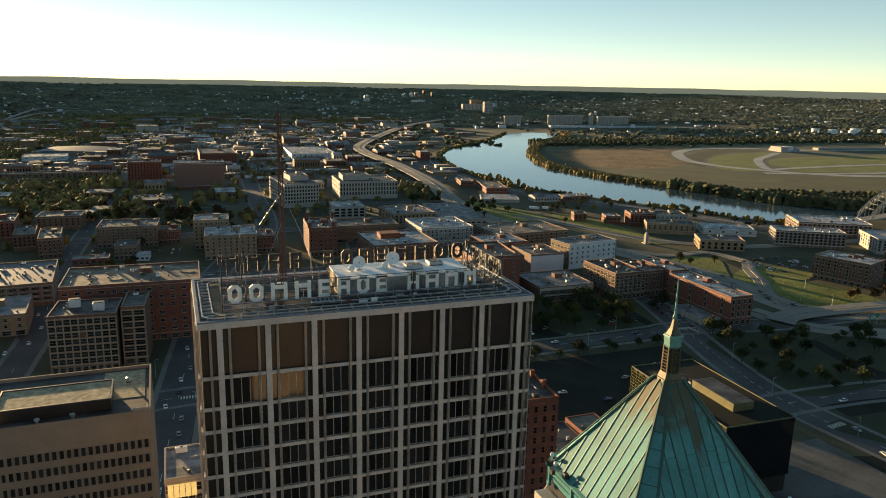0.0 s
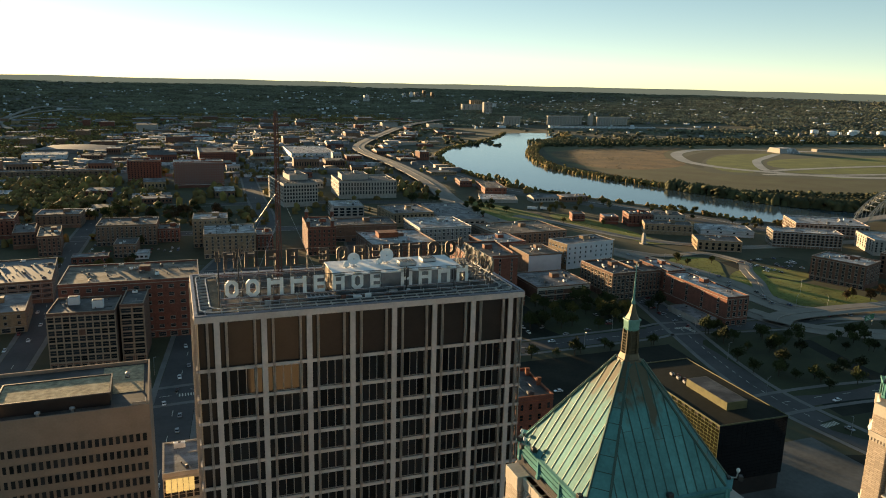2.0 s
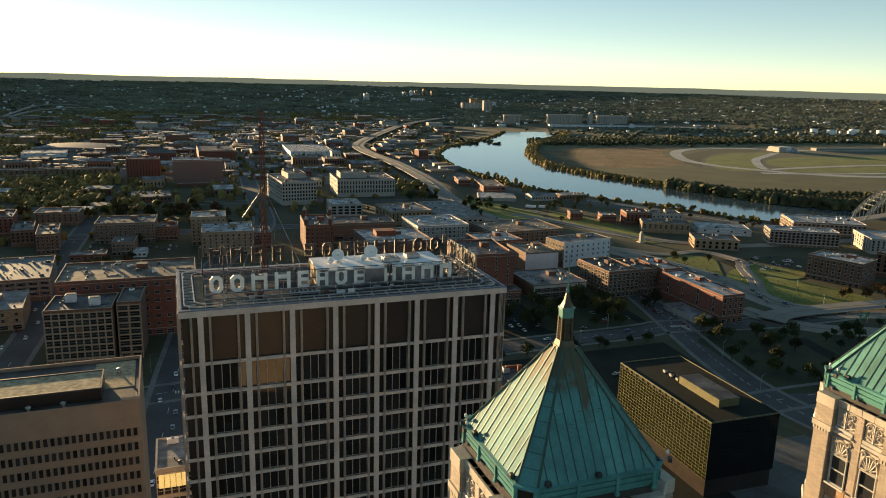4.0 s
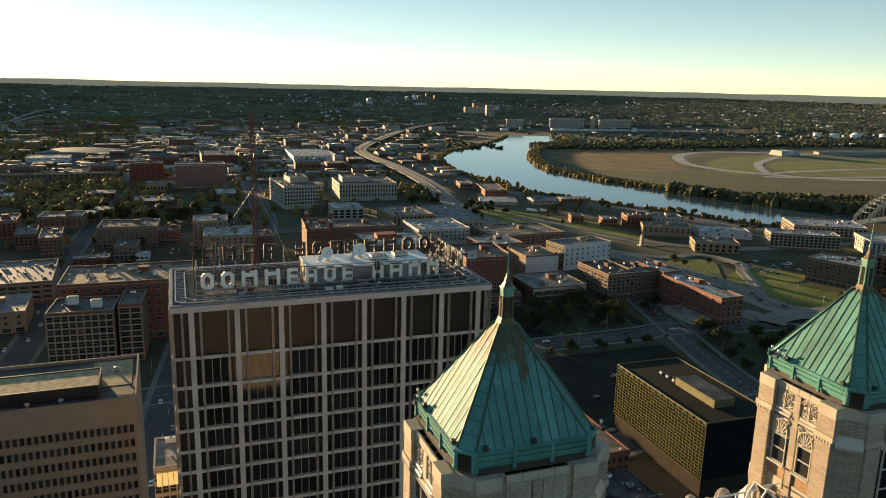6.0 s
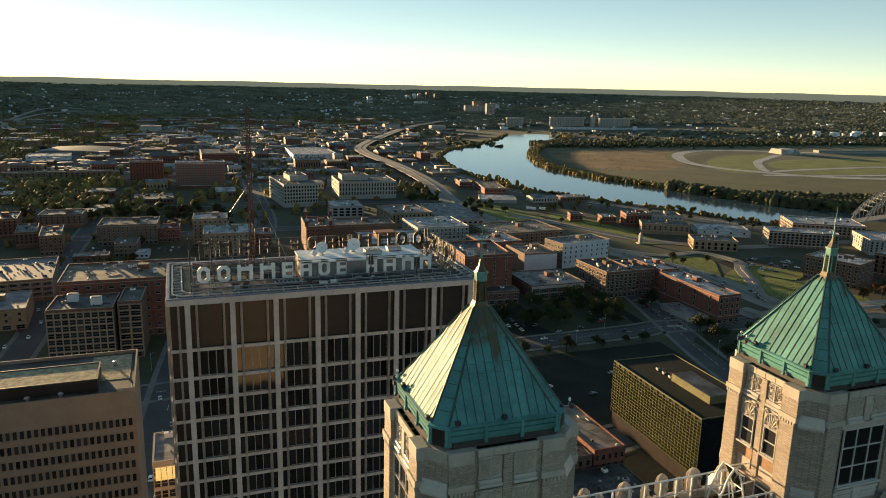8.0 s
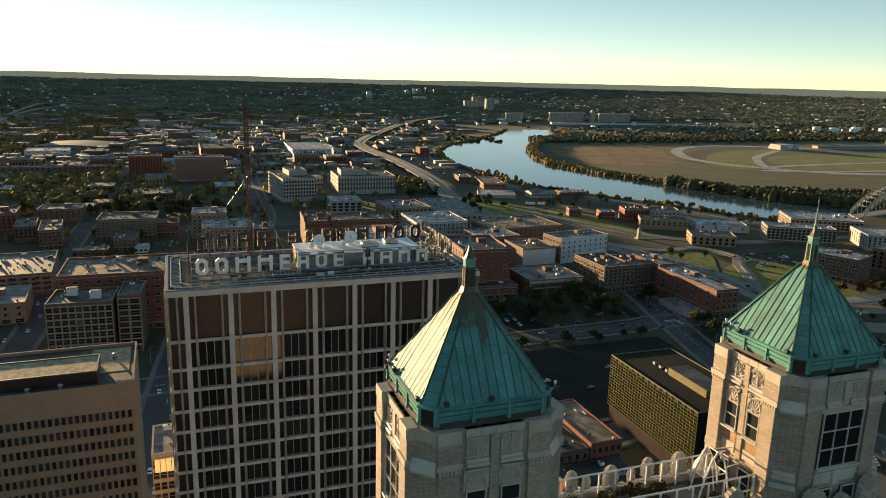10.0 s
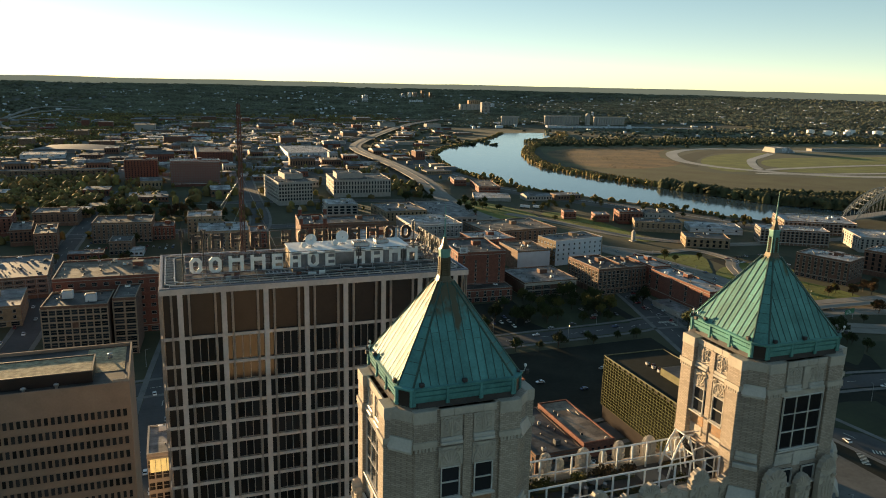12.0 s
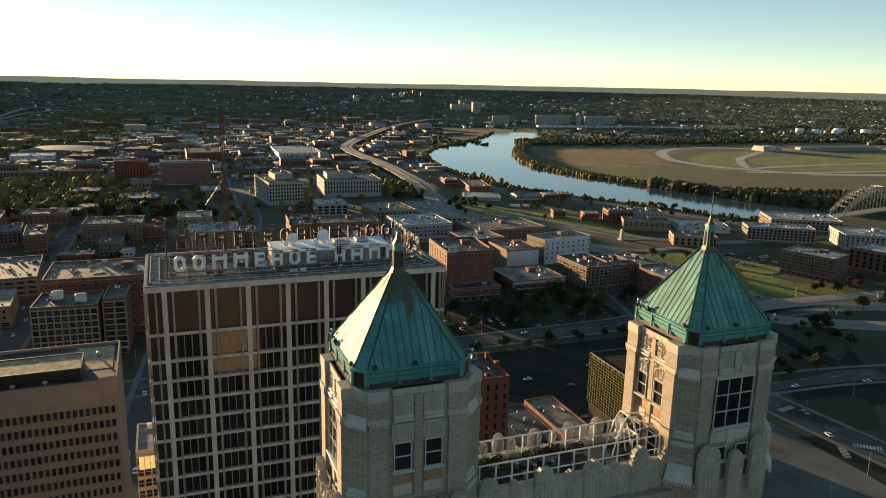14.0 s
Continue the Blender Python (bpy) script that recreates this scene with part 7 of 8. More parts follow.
for x, y, r, h in ((1845, 1560, 15, 13), (1870, 1515, 19, 13), (1935, 1500, 13, 11), (1985, 1530, 19, 13), (2060, 1490, 20, 12), (2120, 1440, 22, 17), (2190, 1430, 22, 17)):
    r, h = r * 0.82, h * 1.05
    t = spot("storage_tank", "white round storage tank with a low cone roof", "storage tank", "tanks beyond the airfield", x, y, rise(x, y))
    bm = bmesh.new()
    lathe(bm, [(r, 0), (r, h)], sides=24)
    part("shell", bm, white_paint, t)
    bm = bmesh.new()
    lathe(bm, [(r + 0.3, h), (r * 0.5, h + 1.2), (0.3, h + 2)], sides=24)
    part("roof", bm, white_paint, t)
    bm = bmesh.new()
    for k in range(3):
        lathe(bm, [(r + 0.2, h * (k + 1) / 3 - 0.3), (r + 0.2, h * (k + 1) / 3)], sides=24)
    part("hoop", bm, grey_stone, t)

# grain elevators, long white sheds and small towers past the river
for x, y, w, d, h, label in ((1066, 1985, 148, 30, 30, "long row of grey concrete grain silos"), (1258, 1965, 140, 30, 27, "grey concrete grain silos in a row"), (905, 2010, 70, 30, 26, "pale concrete mill block")):
    t = spot("grain_silo", label, "grain silo", "silos past the river", x, y, rise(x, y))
    n = int(w / 11)
    for k in range(n):
        bm = bmesh.new()
        lathe(bm, [(5.6, 0), (5.6, h)], 5.5 + 11 * k, 6, 12)
        part("silo", bm, grey_stone, t)
    bm = bmesh.new()
    bx(bm, 0, 0, h, w, 12, h + 5)
    part("gallery", bm, grey_stone, t)
t = spot("elevator_tower", "tall pale concrete elevator tower", "tower", "", 1232, 1975, 0)
bm = bmesh.new()
bx(bm, 0, 0, 0, 13, 14, 46), bx(bm, -1, -1, 42, 14, 15, 44)
part("shaft", bm, grey_stone, t)
bm = bmesh.new()
bx(bm, 2, 2, 46, 10, 10, 50)
part("head", bm, grey_stone, t)
building(1010, 1850, 400, 40, 8, "very long white river shed", white_wall, pale_roof, 20, 0, 1, (3, 2), -9, concrete, None, "shed", "shed", 3.0, 0.5, 0)
building(1440, 1760, 300, 40, 8, "very long white shed", white_wall, pale_roof, 16, 0, 1, (3, 2), -14, concrete, None, "shed", "shed", 3.0, 0.5, 0)
for x, y, w, h, m in ((640, 3330, 46, 62, white_wall), (1010, 3650, 40, 48, grey_stone), (1050, 3600, 26, 72, tan_brick), (1090, 3560, 24, 60, tan_brick), (930, 3620, 30, 40, white_wall), (1040, 2560, 40, 62, grey_stone), (1000, 2740, 120, 38, grey_stone), (1060, 2790, 60, 55, tan_brick), (560, 3250, 60, 26, white_wall), (1150, 2900, 90, 30, white_wall), (900, 3300, 120, 26, white_wall)):
    w, h = (w * 0.6, h * 0.55) if y > 3000 else (w, h * 0.8)
    b = building(x, y, w, 24, h, "distant pale block on the wooded bluff", m, pale_roof, 6, 0, max(2, int(h / 6)), (3, 3.2), 0, concrete, None, "distant_block", "building", 3.0, 0.5, 0)
    b.location.z = rise(x, y)
t = spot("dome_building", "distant white block with a small dome", "building", "", 985, 3640, 0)
t.location.z = rise(985, 3640)
bm = bmesh.new()
lathe(bm, [(9, 0), (9, 20), (10, 21), (8, 26), (4, 29), (1, 32)], sides=14)
part("dome", bm, white_wall, t)


# ---- the bridge at the edge of the river ----
def bridge():
    t = spot("arch_bridge", "grey steel through-arch bridge with lattice arches", "bridge", "", 656, 414, 0, 13)
    for side in (0, 15):
        bm = bmesh.new()
        n = 18
        lo, hi = [], []
        for k in range(n + 1):
            u = k / n
            lo.append((150 * u, side, 9 + 22 * 4 * u * (1 - u)))
            hi.append((150 * u, side, 15 + 24 * 4 * u * (1 - u)))
        for k in range(n):
            for a, b in ((lo[k], lo[k + 1]), (hi[k], hi[k + 1]), (lo[k], hi[k + 1]), (lo[k + 1], hi[k + 1])):
                rod(bm, a, b, 0.5, 4)
        for k in range(1, n):
            rod(bm, lo[k], (lo[k][0], side, 9.5), 0.2, 4)
        part("arch", bm, bridge_steel, t)
    bm = bmesh.new()
    for k in range(1, 18):
        u = k / 18
        z = 15 + 24 * 4 * u * (1 - u)
        rod(bm, (150 * u, 0, z), (150 * u, 15, z), 0.35, 4)
        rod(bm, (150 * u, 0, z), (150 * (u + 1 / 18), 15, z), 0.22, 4)
    part("bracing", bm, bridge_steel, t)
    bm = bmesh.new()
    ring(bm, [(-130, 0, 0.2), (0, 0, 8), (0, 15, 8), (-130, 15, 0.2)], [(-130, 0, 1.6), (0, 0, 9.4), (0, 15, 9.4), (-130, 15, 1.6)])
    bx(bm, 0, 0, 8, 420, 15, 9.4)
    part("deck", bm, concrete, t, "pale concrete deck")
    for x in (0, 150, 290, -40, -80):
        bm = bmesh.new()
        bx(bm, x - 3, 1, 0, x + 3, 14, 8 if x >= 0 else 8 + x * 0.06)
        part("pier", bm, tan_brick if x > 100 else concrete, t)
    bm = bmesh.new()
    for k in range(60):
        z = 9.4 if k > 14 else 1.6 + (k * 8 + 10) * 0.06
        rod(bm, (-120 + 8 * k, -0.2, z - 0.4), (-120 + 8 * k, -0.2, z + 1.3), 0.15, 4)
    part("parapet", bm, concrete, t)


bridge()
ob_ = spot("obelisk", "pale stone pylon beside the grass", "pylon", "", 372, 416, 0)
bm = bmesh.new()
ring(bm, [(-1.6, -1.6, 0), (1.6, -1.6, 0), (1.6, 1.6, 0), (-1.6, 1.6, 0)], [(-1.4, -1.4, 9), (1.4, -1.4, 9), (1.4, 1.4, 9), (-1.4, 1.4, 9)])
ring(bm, [(-1.4, -1.4, 9), (1.4, -1.4, 9), (1.4, 1.4, 9), (-1.4, 1.4, 9)], [(-0.5, -0.5, 11), (0.5, -0.5, 11), (0.5, 0.5, 11), (-0.5, 0.5, 11)])
part("shaft", bm, grey_stone, ob_)
bm = bmesh.new()
bx(bm, -3, -3, 0, 3, 3, 0.8)
part("plinth", bm, stone, ob_)


# ---- trees ----
def tree_mesh(seed, mat):
    """Trunk with limbs, and a crown of loose leaf clumps, in meshes for sharing; about 9 m high."""
    rng = random.Random(seed)
    bm = bmesh.new()
    rod(bm, (0, 0, -0.2), (0.1, 0, 2.6), 0.24, 6)
    tips = []
    for k in range(7):
        a = 2 * math.pi * k / 7 + rng.uniform(-0.3, 0.3)
        p = Vector((0.1, 0, rng.uniform(1.8, 2.8)))
        q = p + Vector((math.cos(a) * rng.uniform(1.2, 2.4), math.sin(a) * rng.uniform(1.2, 2.4), rng.uniform(1.5, 3.8)))
        rod(bm, p, q, 0.09, 4)
        tips.append(q)
    trunk = bpy.data.meshes.new("trunk")
    bm.to_mesh(trunk)
    bm.free()
    trunk.materials.append(bark)
    bm = bmesh.new()
    lobes = [(t + Vector((0, 0, rng.uniform(0, 1.2))), rng.uniform(1.1, 1.9)) for t in tips] + [(Vector((0, 0, rng.uniform(4, 7.2))), rng.uniform(1.3, 2.0)) for _ in range(4)]
    for c, r in lobes:
        for _ in range(42):
            d = Vector((rng.gauss(0, 1), rng.gauss(0, 1), rng.gauss(0, 0.8))).normalized() * r * rng.uniform(0.55, 1.08)
            e = Vector((rng.gauss(0, 1), rng.gauss(0, 1), rng.gauss(0, 1))).normalized() * rng.uniform(0.25, 0.5)
            f = e.orthogonal() * rng.uniform(0.6, 1.0)
            g = e.cross(f).normalized() * 0.2
            p = c + d
            v = [bm.verts.new(p + x) for x in (-e, f + g, e, -f + g)]
            bm.faces.new(v)
    crown = bpy.data.meshes.new("crown")
    bm.to_mesh(crown)
    bm.free()
    crown.materials.append(mat)
    return trunk, crown


KINDS = [(tree_mesh(1, leaf_a), "green leafy tree beside a street"), (tree_mesh(2, leaf_b), "yellowing autumn tree among town blocks"), (tree_mesh(3, leaf_c), "rust-brown autumn tree with thin leaves"), (tree_mesh(4, leaf_a), "dark green round-headed street tree"), (tree_mesh(5, leaf_b), "olive tree turning yellow")]


def free(x, y, gap=1.0):
    return all(not (a - gap < x < c + gap and b - gap < y < d + gap) for a, b, c, d in FOOT)


def tree(x, y, s, kind):
    (trunk, crown), label = KINDS[kind]
    t = spot("tree", label, "tree", "trees of the town", x, y, 0, random.uniform(0, 360))
    t.scale = (s, s, s * random.uniform(0.85, 1.1))
    piece("trunk", trunk, t, Matrix())
    piece("crown", crown, t, Matrix())


ZONES = [  # x0, y0, x1, y1, how many, size, kinds
    (-100, 565, -25, 690, 38, 1.3, (0, 3, 2)), (-110, 430, -78, 510, 8, 1.1, (1, 0, 2)), (-150, 420, -104, 505, 6, 1.0, (1, 2)),
    (-310, 800, -160, 900, 30, 1.7, (1, 4, 0)), (-120, 930, -85, 960, 6, 1.6, (1, 4)), (-230, 620, -110, 720, 30, 1.4, (1, 0, 4, 2)),
    (-60, 700, 0, 810, 22, 1.4, (0, 3, 2)), (196, 640, 250, 790, 26, 1.3, (0, 4, 3)), (250, 560, 300, 650, 18, 1.2, (0, 4)),
    (190, 236, 250, 284, 30, 1.35, (0, 3, 1)), (90, 236, 186, 284, 22, 1.4, (3, 0)), (80, 205, 245, 212, 14, 1.0, (0, 3)), (262, 136, 330, 208, 26, 1.1, (3, 0, 3)), (262, 240, 274, 262, 2, 1.4, (3,)), (336, 150, 372, 190, 8, 1.0, (3, 0, 3)),
    (272, 196, 300, 216, 5, 1.2, (3, 0)), (410, 226, 470, 250, 12, 1.0, (2, 2, 1)), (420, 200, 520, 212, 10, 1.1, (2, 0)),
    (335, 186, 420, 196, 6, 0.9, (3, 0)), (330, 470, 420, 515, 10, 1.0, (1, 4)), (460, 490, 520, 550, 16, 1.1, (4, 0, 1)),
    (340, 560, 440, 610, 14, 1.0, (4, 1)), (520, 440, 590, 470, 14, 1.1, (4, 0, 1)), (268, 320, 300, 345, 5, 1.0, (0, 4)),
    (-20, 240, 60, 262, 6, 1.0, (2, 3)), (100, 235, 150, 262, 5, 1.1, (3, 0)), (345, 340, 400, 350, 4, 1.0, (1,)), (-32, 565, 0, 640, 6, 1.2, (2, 0)),
    (350, 690, 392, 860, 16, 1.2, (0, 4)),
]
GROVES = []
for x0, y0, x1, y1, n, s, kinds in ZONES:
    for _ in range(n):
        x, y = random.uniform(x0, x1), random.uniform(y0, y1)
        if y > 680:
            GROVES.append((x, y, 0, 4.2 * s * random.uniform(0.7, 1.1), 8.5 * s * random.uniform(0.7, 1.1)))
        elif free(x, y, 0.5):
            tree(x, y, s * random.uniform(0.7, 1.2), random.choice(kinds))


# ---- far woods, river-bank woods, houses on the bluffs, each one mass ----
def masses(name, spots, material, label, category):
    """Many small uneven crowns in one mesh. spots: x, y, z, radius, height."""
    n, k = len(spots), 6
    rng = np.random.default_rng(len(spots))
    s = np.array([(*plan(*q[:2]), *q[2:]) for q in spots])
    ang = np.arange(k) * 2 * np.pi / k
    verts = np.zeros((n, 2 * k + 1, 3))
    for row, (rad, up) in enumerate(((1.0, 0.06), (0.85, 0.68))):
        r = s[:, 3:4] * rad * rng.uniform(0.7, 1.25, (n, k))
        a = ang + rng.uniform(0, 2 * np.pi, (n, 1)) + row * 0.5
        verts[:, row * k:(row + 1) * k, 0] = s[:, 0:1] + r * np.cos(a)
        verts[:, row * k:(row + 1) * k, 1] = s[:, 1:2] + r * np.sin(a)
        verts[:, row * k:(row + 1) * k, 2] = s[:, 2:3] + s[:, 4:5] * up * rng.uniform(0.75, 1.2, (n, k))
    verts[:, 2 * k] = np.stack([s[:, 0], s[:, 1], s[:, 2] + s[:, 4]], -1)
    tri = []
    for i in range(k):
        j = (i + 1) % k
        tri += [(i, j, k + j), (i, k + j, k + i), (k + i, k + j, 2 * k)]
    faces = (np.array(tri)[None] + np.arange(n)[:, None, None] * (2 * k + 1)).reshape(-1, 3)
    me = bpy.data.meshes.new(name)
    me.vertices.add(n * (2 * k + 1)), me.loops.add(len(faces) * 3), me.polygons.add(len(faces))
    me.vertices.foreach_set("co", verts.reshape(-1))
    me.loops.foreach_set("vertex_index", faces.reshape(-1).astype(np.int32))
    me.polygons.foreach_set("loop_start", np.arange(len(faces), dtype=np.int32) * 3)
    me.update(calc_edges=True)
    me.materials.append(material)
    return tagged(new(name, me), label, category, kind="stuff")


def inside(x, y, poly):
    hit = False
    for (x0, y0), (x1, y1) in zip(poly, poly[1:] + poly[:1]):
        if (y0 > y) != (y1 > y) and x < (x1 - x0) * (y - y0) / (y1 - y0) + x0:
            hit = not hit
    return hit


RIVER = NEAR_BANK + FAR_BANK
rng = random.Random(5)
woods, warm, houses = [], list(GROVES), []
while len(woods) < 84000:
    a, d = radians(rng.uniform(-30, 66)), math.sqrt(rng.uniform(1500**2, 4800**2))
    x, y = 10 + d * math.sin(a), -80 + d * math.cos(a)
    if d < 2100 and (x < 850 or y < 1420) and (x > 600 or rng.random() > 0.25):
        continue
    if noise.noise((x * 0.0016, y * 0.0016, 1)) < -0.28 and rng.random() > 0.12:
        continue
    if x < 500 and d < 2700 and rng.random() > 0.35:
        continue
    if 880 < x < 1850 and 1745 < y < 2030:
        continue
    woods.append((x, y, rise(x, y) - 1, rng.uniform(6.5, 11), rng.uniform(5.5, 8.5) * (1 - 0.5 * max(0, (d - 3600) / 1230))))
for k in range(len(FAR_BANK) - 2):
    (x0, y0), (x1, y1) = FAR_BANK[k + 1], FAR_BANK[k + 2]
    n = int(math.hypot(x1 - x0, y1 - y0) * (1.6 if y0 > 700 else 2.2))
    for _ in range(n):
        t = rng.random()
        dx, dy = x1 - x0, y1 - y0
        l = math.hypot(dx, dy)
        off = rng.uniform(3, 26)
        big = 1.9 if x0 > 600 and y0 < 700 else 1.0
        (woods if big > 1 else warm).append((x0 + dx * t + dy / l * off * -1 * -1, y0 + dy * t - dx / l * off * -1 * -1 * 1, 0, rng.uniform(2.5, 4.5) * big, rng.uniform(5, 8) * big))
for _ in range(4200):
    x = rng.uniform(700, 2400)
    woods.append((x, 1330 - (x - 900) * 0.02 + rng.gauss(0, 35), 0, rng.uniform(3.5, 6.5), rng.uniform(5, 10)))
for _ in range(260):
    x = rng.uniform(700, 900)
    woods.append((x, 575 - (x - 700) * 0.35 + rng.uniform(0, 55), 0, rng.uniform(3, 6), rng.uniform(5, 9)))
for k in range(4, len(NEAR_BANK) - 1):
    (x0, y0), (x1, y1) = NEAR_BANK[k], NEAR_BANK[k + 1]
    for _ in range(int(math.hypot(x1 - x0, y1 - y0) * (0.25 if k < 9 else 0.6))):
        t, off = rng.random(), rng.uniform(3, 14)
        l = math.hypot(x1 - x0, y1 - y0)
        warm.append((x0 + (x1 - x0) * t - (y1 - y0) / l * off * -1 * -1, y0 + (y1 - y0) * t + (x1 - x0) / l * off, 0, rng.uniform(2, 4), rng.uniform(3, 6)))
ROUTE = [p[:2] for p in smooth(HIGHWAYS[0][0], False, 6) if p[1] > 500]
# scattered trees of the outer town
for _ in range(900):
    y = rng.uniform(520, 900)
    x = rng.uniform(-0.36 * (y + 76) - 10, -60)
    if free(x, y, 2) and min(abs(x + 130 + (y - 400) * 0.08), abs(y - 413), abs(y - 553), abs(y - 690)) > 9 and noise.noise((x * 0.02, y * 0.02, 2)) > -0.05:
        warm.append((x, y, 0, rng.uniform(2.2, 4.2), rng.uniform(5, 9)))
while len(warm) < 13500:
    x, y = rng.uniform(-800, 560), rng.uniform(560, 2500)
    if x < -0.36 * (y + 76) - 40 or inside(x, y, RIVER) or not free(x, y, 3):
        continue
    if x > 250 and y < 1100 and rng.random() > 0.2:
        continue
    if 930 < y < 2050 and x > -420 + (y - 950) * 0.2 and rng.random() > 0.14:
        continue
    if min(math.hypot(x - px, y - py) for px, py in ROUTE) < 26:
        continue
    if x > -160 and y < 900 and rng.random() > 0.15:
        continue
    if noise.noise((x * 0.006, y * 0.006, 7)) < 0.02 and rng.random() > 0.12:
        continue
    warm.append((x, y, rise(x, y), rng.uniform(2.5, 5.5), rng.uniform(5, 10)))
blades, dry = [], []
for poly, n in (([(338, 540), (371, 426), (388, 410), (394, 420), (384, 505), (362, 556)], 1500), ([(342, 338), (372, 368), (400, 352), (384, 322), (368, 306)], 700), ([(376, 306), (400, 320), (408, 300), (372, 256), (368, 285)], 600), ([(399, 296), (430, 272), (440, 225), (378, 232), (370, 242)], 1100), ([(262, 480), (300, 470), (330, 560), (270, 660)], 1100)):
    xs, ys = [p[0] for p in poly], [p[1] for p in poly]
    for _ in range(n):
        x, y = rng.uniform(min(xs), max(xs)), rng.uniform(min(ys), max(ys))
        if inside(x, y, poly):
            blades.append((x, y, 0.05, rng.uniform(0.4, 1.0), rng.uniform(0.12, 0.35)))
for poly, n, out in (([(640, 1130), (720, 1200), (860, 1235), (1040, 1215), (930, 1130), (860, 1030), (830, 930), (720, 880), (640, 900), (610, 990)], 1500, dry),):
    xs, ys = [p[0] for p in poly], [p[1] for p in poly]
    for _ in range(n):
        x, y = rng.uniform(min(xs), max(xs)), rng.uniform(min(ys), max(ys))
        if inside(x, y, poly) and noise.noise((x * 0.02, y * 0.02, 4)) > -0.2:
            out.append((x, y, 0.0, rng.uniform(2, 5), rng.uniform(0.12, 0.3)))
masses("grass_tufts", blades, grass_blades, "yellow-green grass tufts lit by low sun", "grass")
masses("dry_tufts", dry, meadow_blades, "rust-brown dry grass tufts in the meadow", "grass")
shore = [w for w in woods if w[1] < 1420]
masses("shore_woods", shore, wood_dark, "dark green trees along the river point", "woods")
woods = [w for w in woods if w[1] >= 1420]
masses("far_woods", woods, hazed_wood_mat, "dense green woods over the far bluffs, paled for haze", "woods")
masses("bank_woods", warm, wood_warm, "olive and yellow trees along the river and the outer town", "woods")


def blocks(name, spots, material, label, category, laid=plan):
    """Many small plain blocks in one mesh. spots: x, y, z, w, d, h."""
    n = len(spots)
    s = np.array([(*laid(*q[:2]), *q[2:]) for q in spots])
    unit = np.array([(0, 0, 0), (1, 0, 0), (1, 1, 0), (0, 1, 0), (0, 0, 1), (1, 0, 1), (1, 1, 1), (0, 1, 1)], float)
    verts = s[:, None, :3] + unit[None] * s[:, None, 3:6]
    quads = np.array([(4, 5, 6, 7), (0, 1, 5, 4), (1, 2, 6, 5), (2, 3, 7, 6), (3, 0, 4, 7)])
    faces = (quads[None] + np.arange(n)[:, None, None] * 8).reshape(-1, 4)
    me = bpy.data.meshes.new(name)
    me.vertices.add(n * 8), me.loops.add(len(faces) * 4), me.polygons.add(len(faces))
    me.vertices.foreach_set("co", verts.reshape(-1))
    me.loops.foreach_set("vertex_index", faces.reshape(-1).astype(np.int32))
    me.polygons.foreach_set("loop_start", np.arange(len(faces), dtype=np.int32) * 4)
    me.update(calc_edges=True)
    me.materials.append(material)
    return tagged(new(name, me), label, category, kind="stuff")


for name, mat, n, label in (("far_houses", white_wall, 620, "scattered pale houses among the far woods"), ("far_roofs", slate, 300, "scattered grey roofs among the far woods")):
    spots = []
    while len(spots) < n:
        a, d = radians(rng.uniform(-30, 66)), math.sqrt(rng.uniform(2000**2, 4100**2))
        x, y = 10 + d * math.sin(a), -80 + d * math.cos(a)
        w = rng.uniform(4, 12) * (2.2 if rng.random() < 0.1 else 1)
        spots.append((x, y, rise(x, y), w, rng.uniform(6, 12), rng.uniform(5, 8.5)))
    blocks(name, spots, mat, label, "houses")


for name, mat, n, label in (("yard_sheds", slate, 420, "crowded dull sheds and wagons of the factory yards"), ("yard_roofs", pale_roof, 300, "small pale sheds and trailers of the factory yards"), ("yard_blocks", tan_roof, 380, "small brown sheds of the factory yards")):
    spots = []
    while len(spots) < n:
        y = rng.uniform(900, 2100)
        x = rng.uniform(-420 + (y - 950) * 0.2, 330 if y < 1500 else 480)
        if inside(x, y, RIVER) or inside(x + 20, y + 10, RIVER) or not free(x, y, 12) or min(math.hypot(x - px, y - py) for px, py in ROUTE) < 34:
            continue
        big = rng.random() < 0.3
        spots.append((x, y, rise(x, y), rng.uniform(18, 46) if big else rng.uniform(5, 14), rng.uniform(10, 22) if big else rng.uniform(4, 9), rng.uniform(3, 7)))
    blocks(name, spots, mat, label, "sheds")


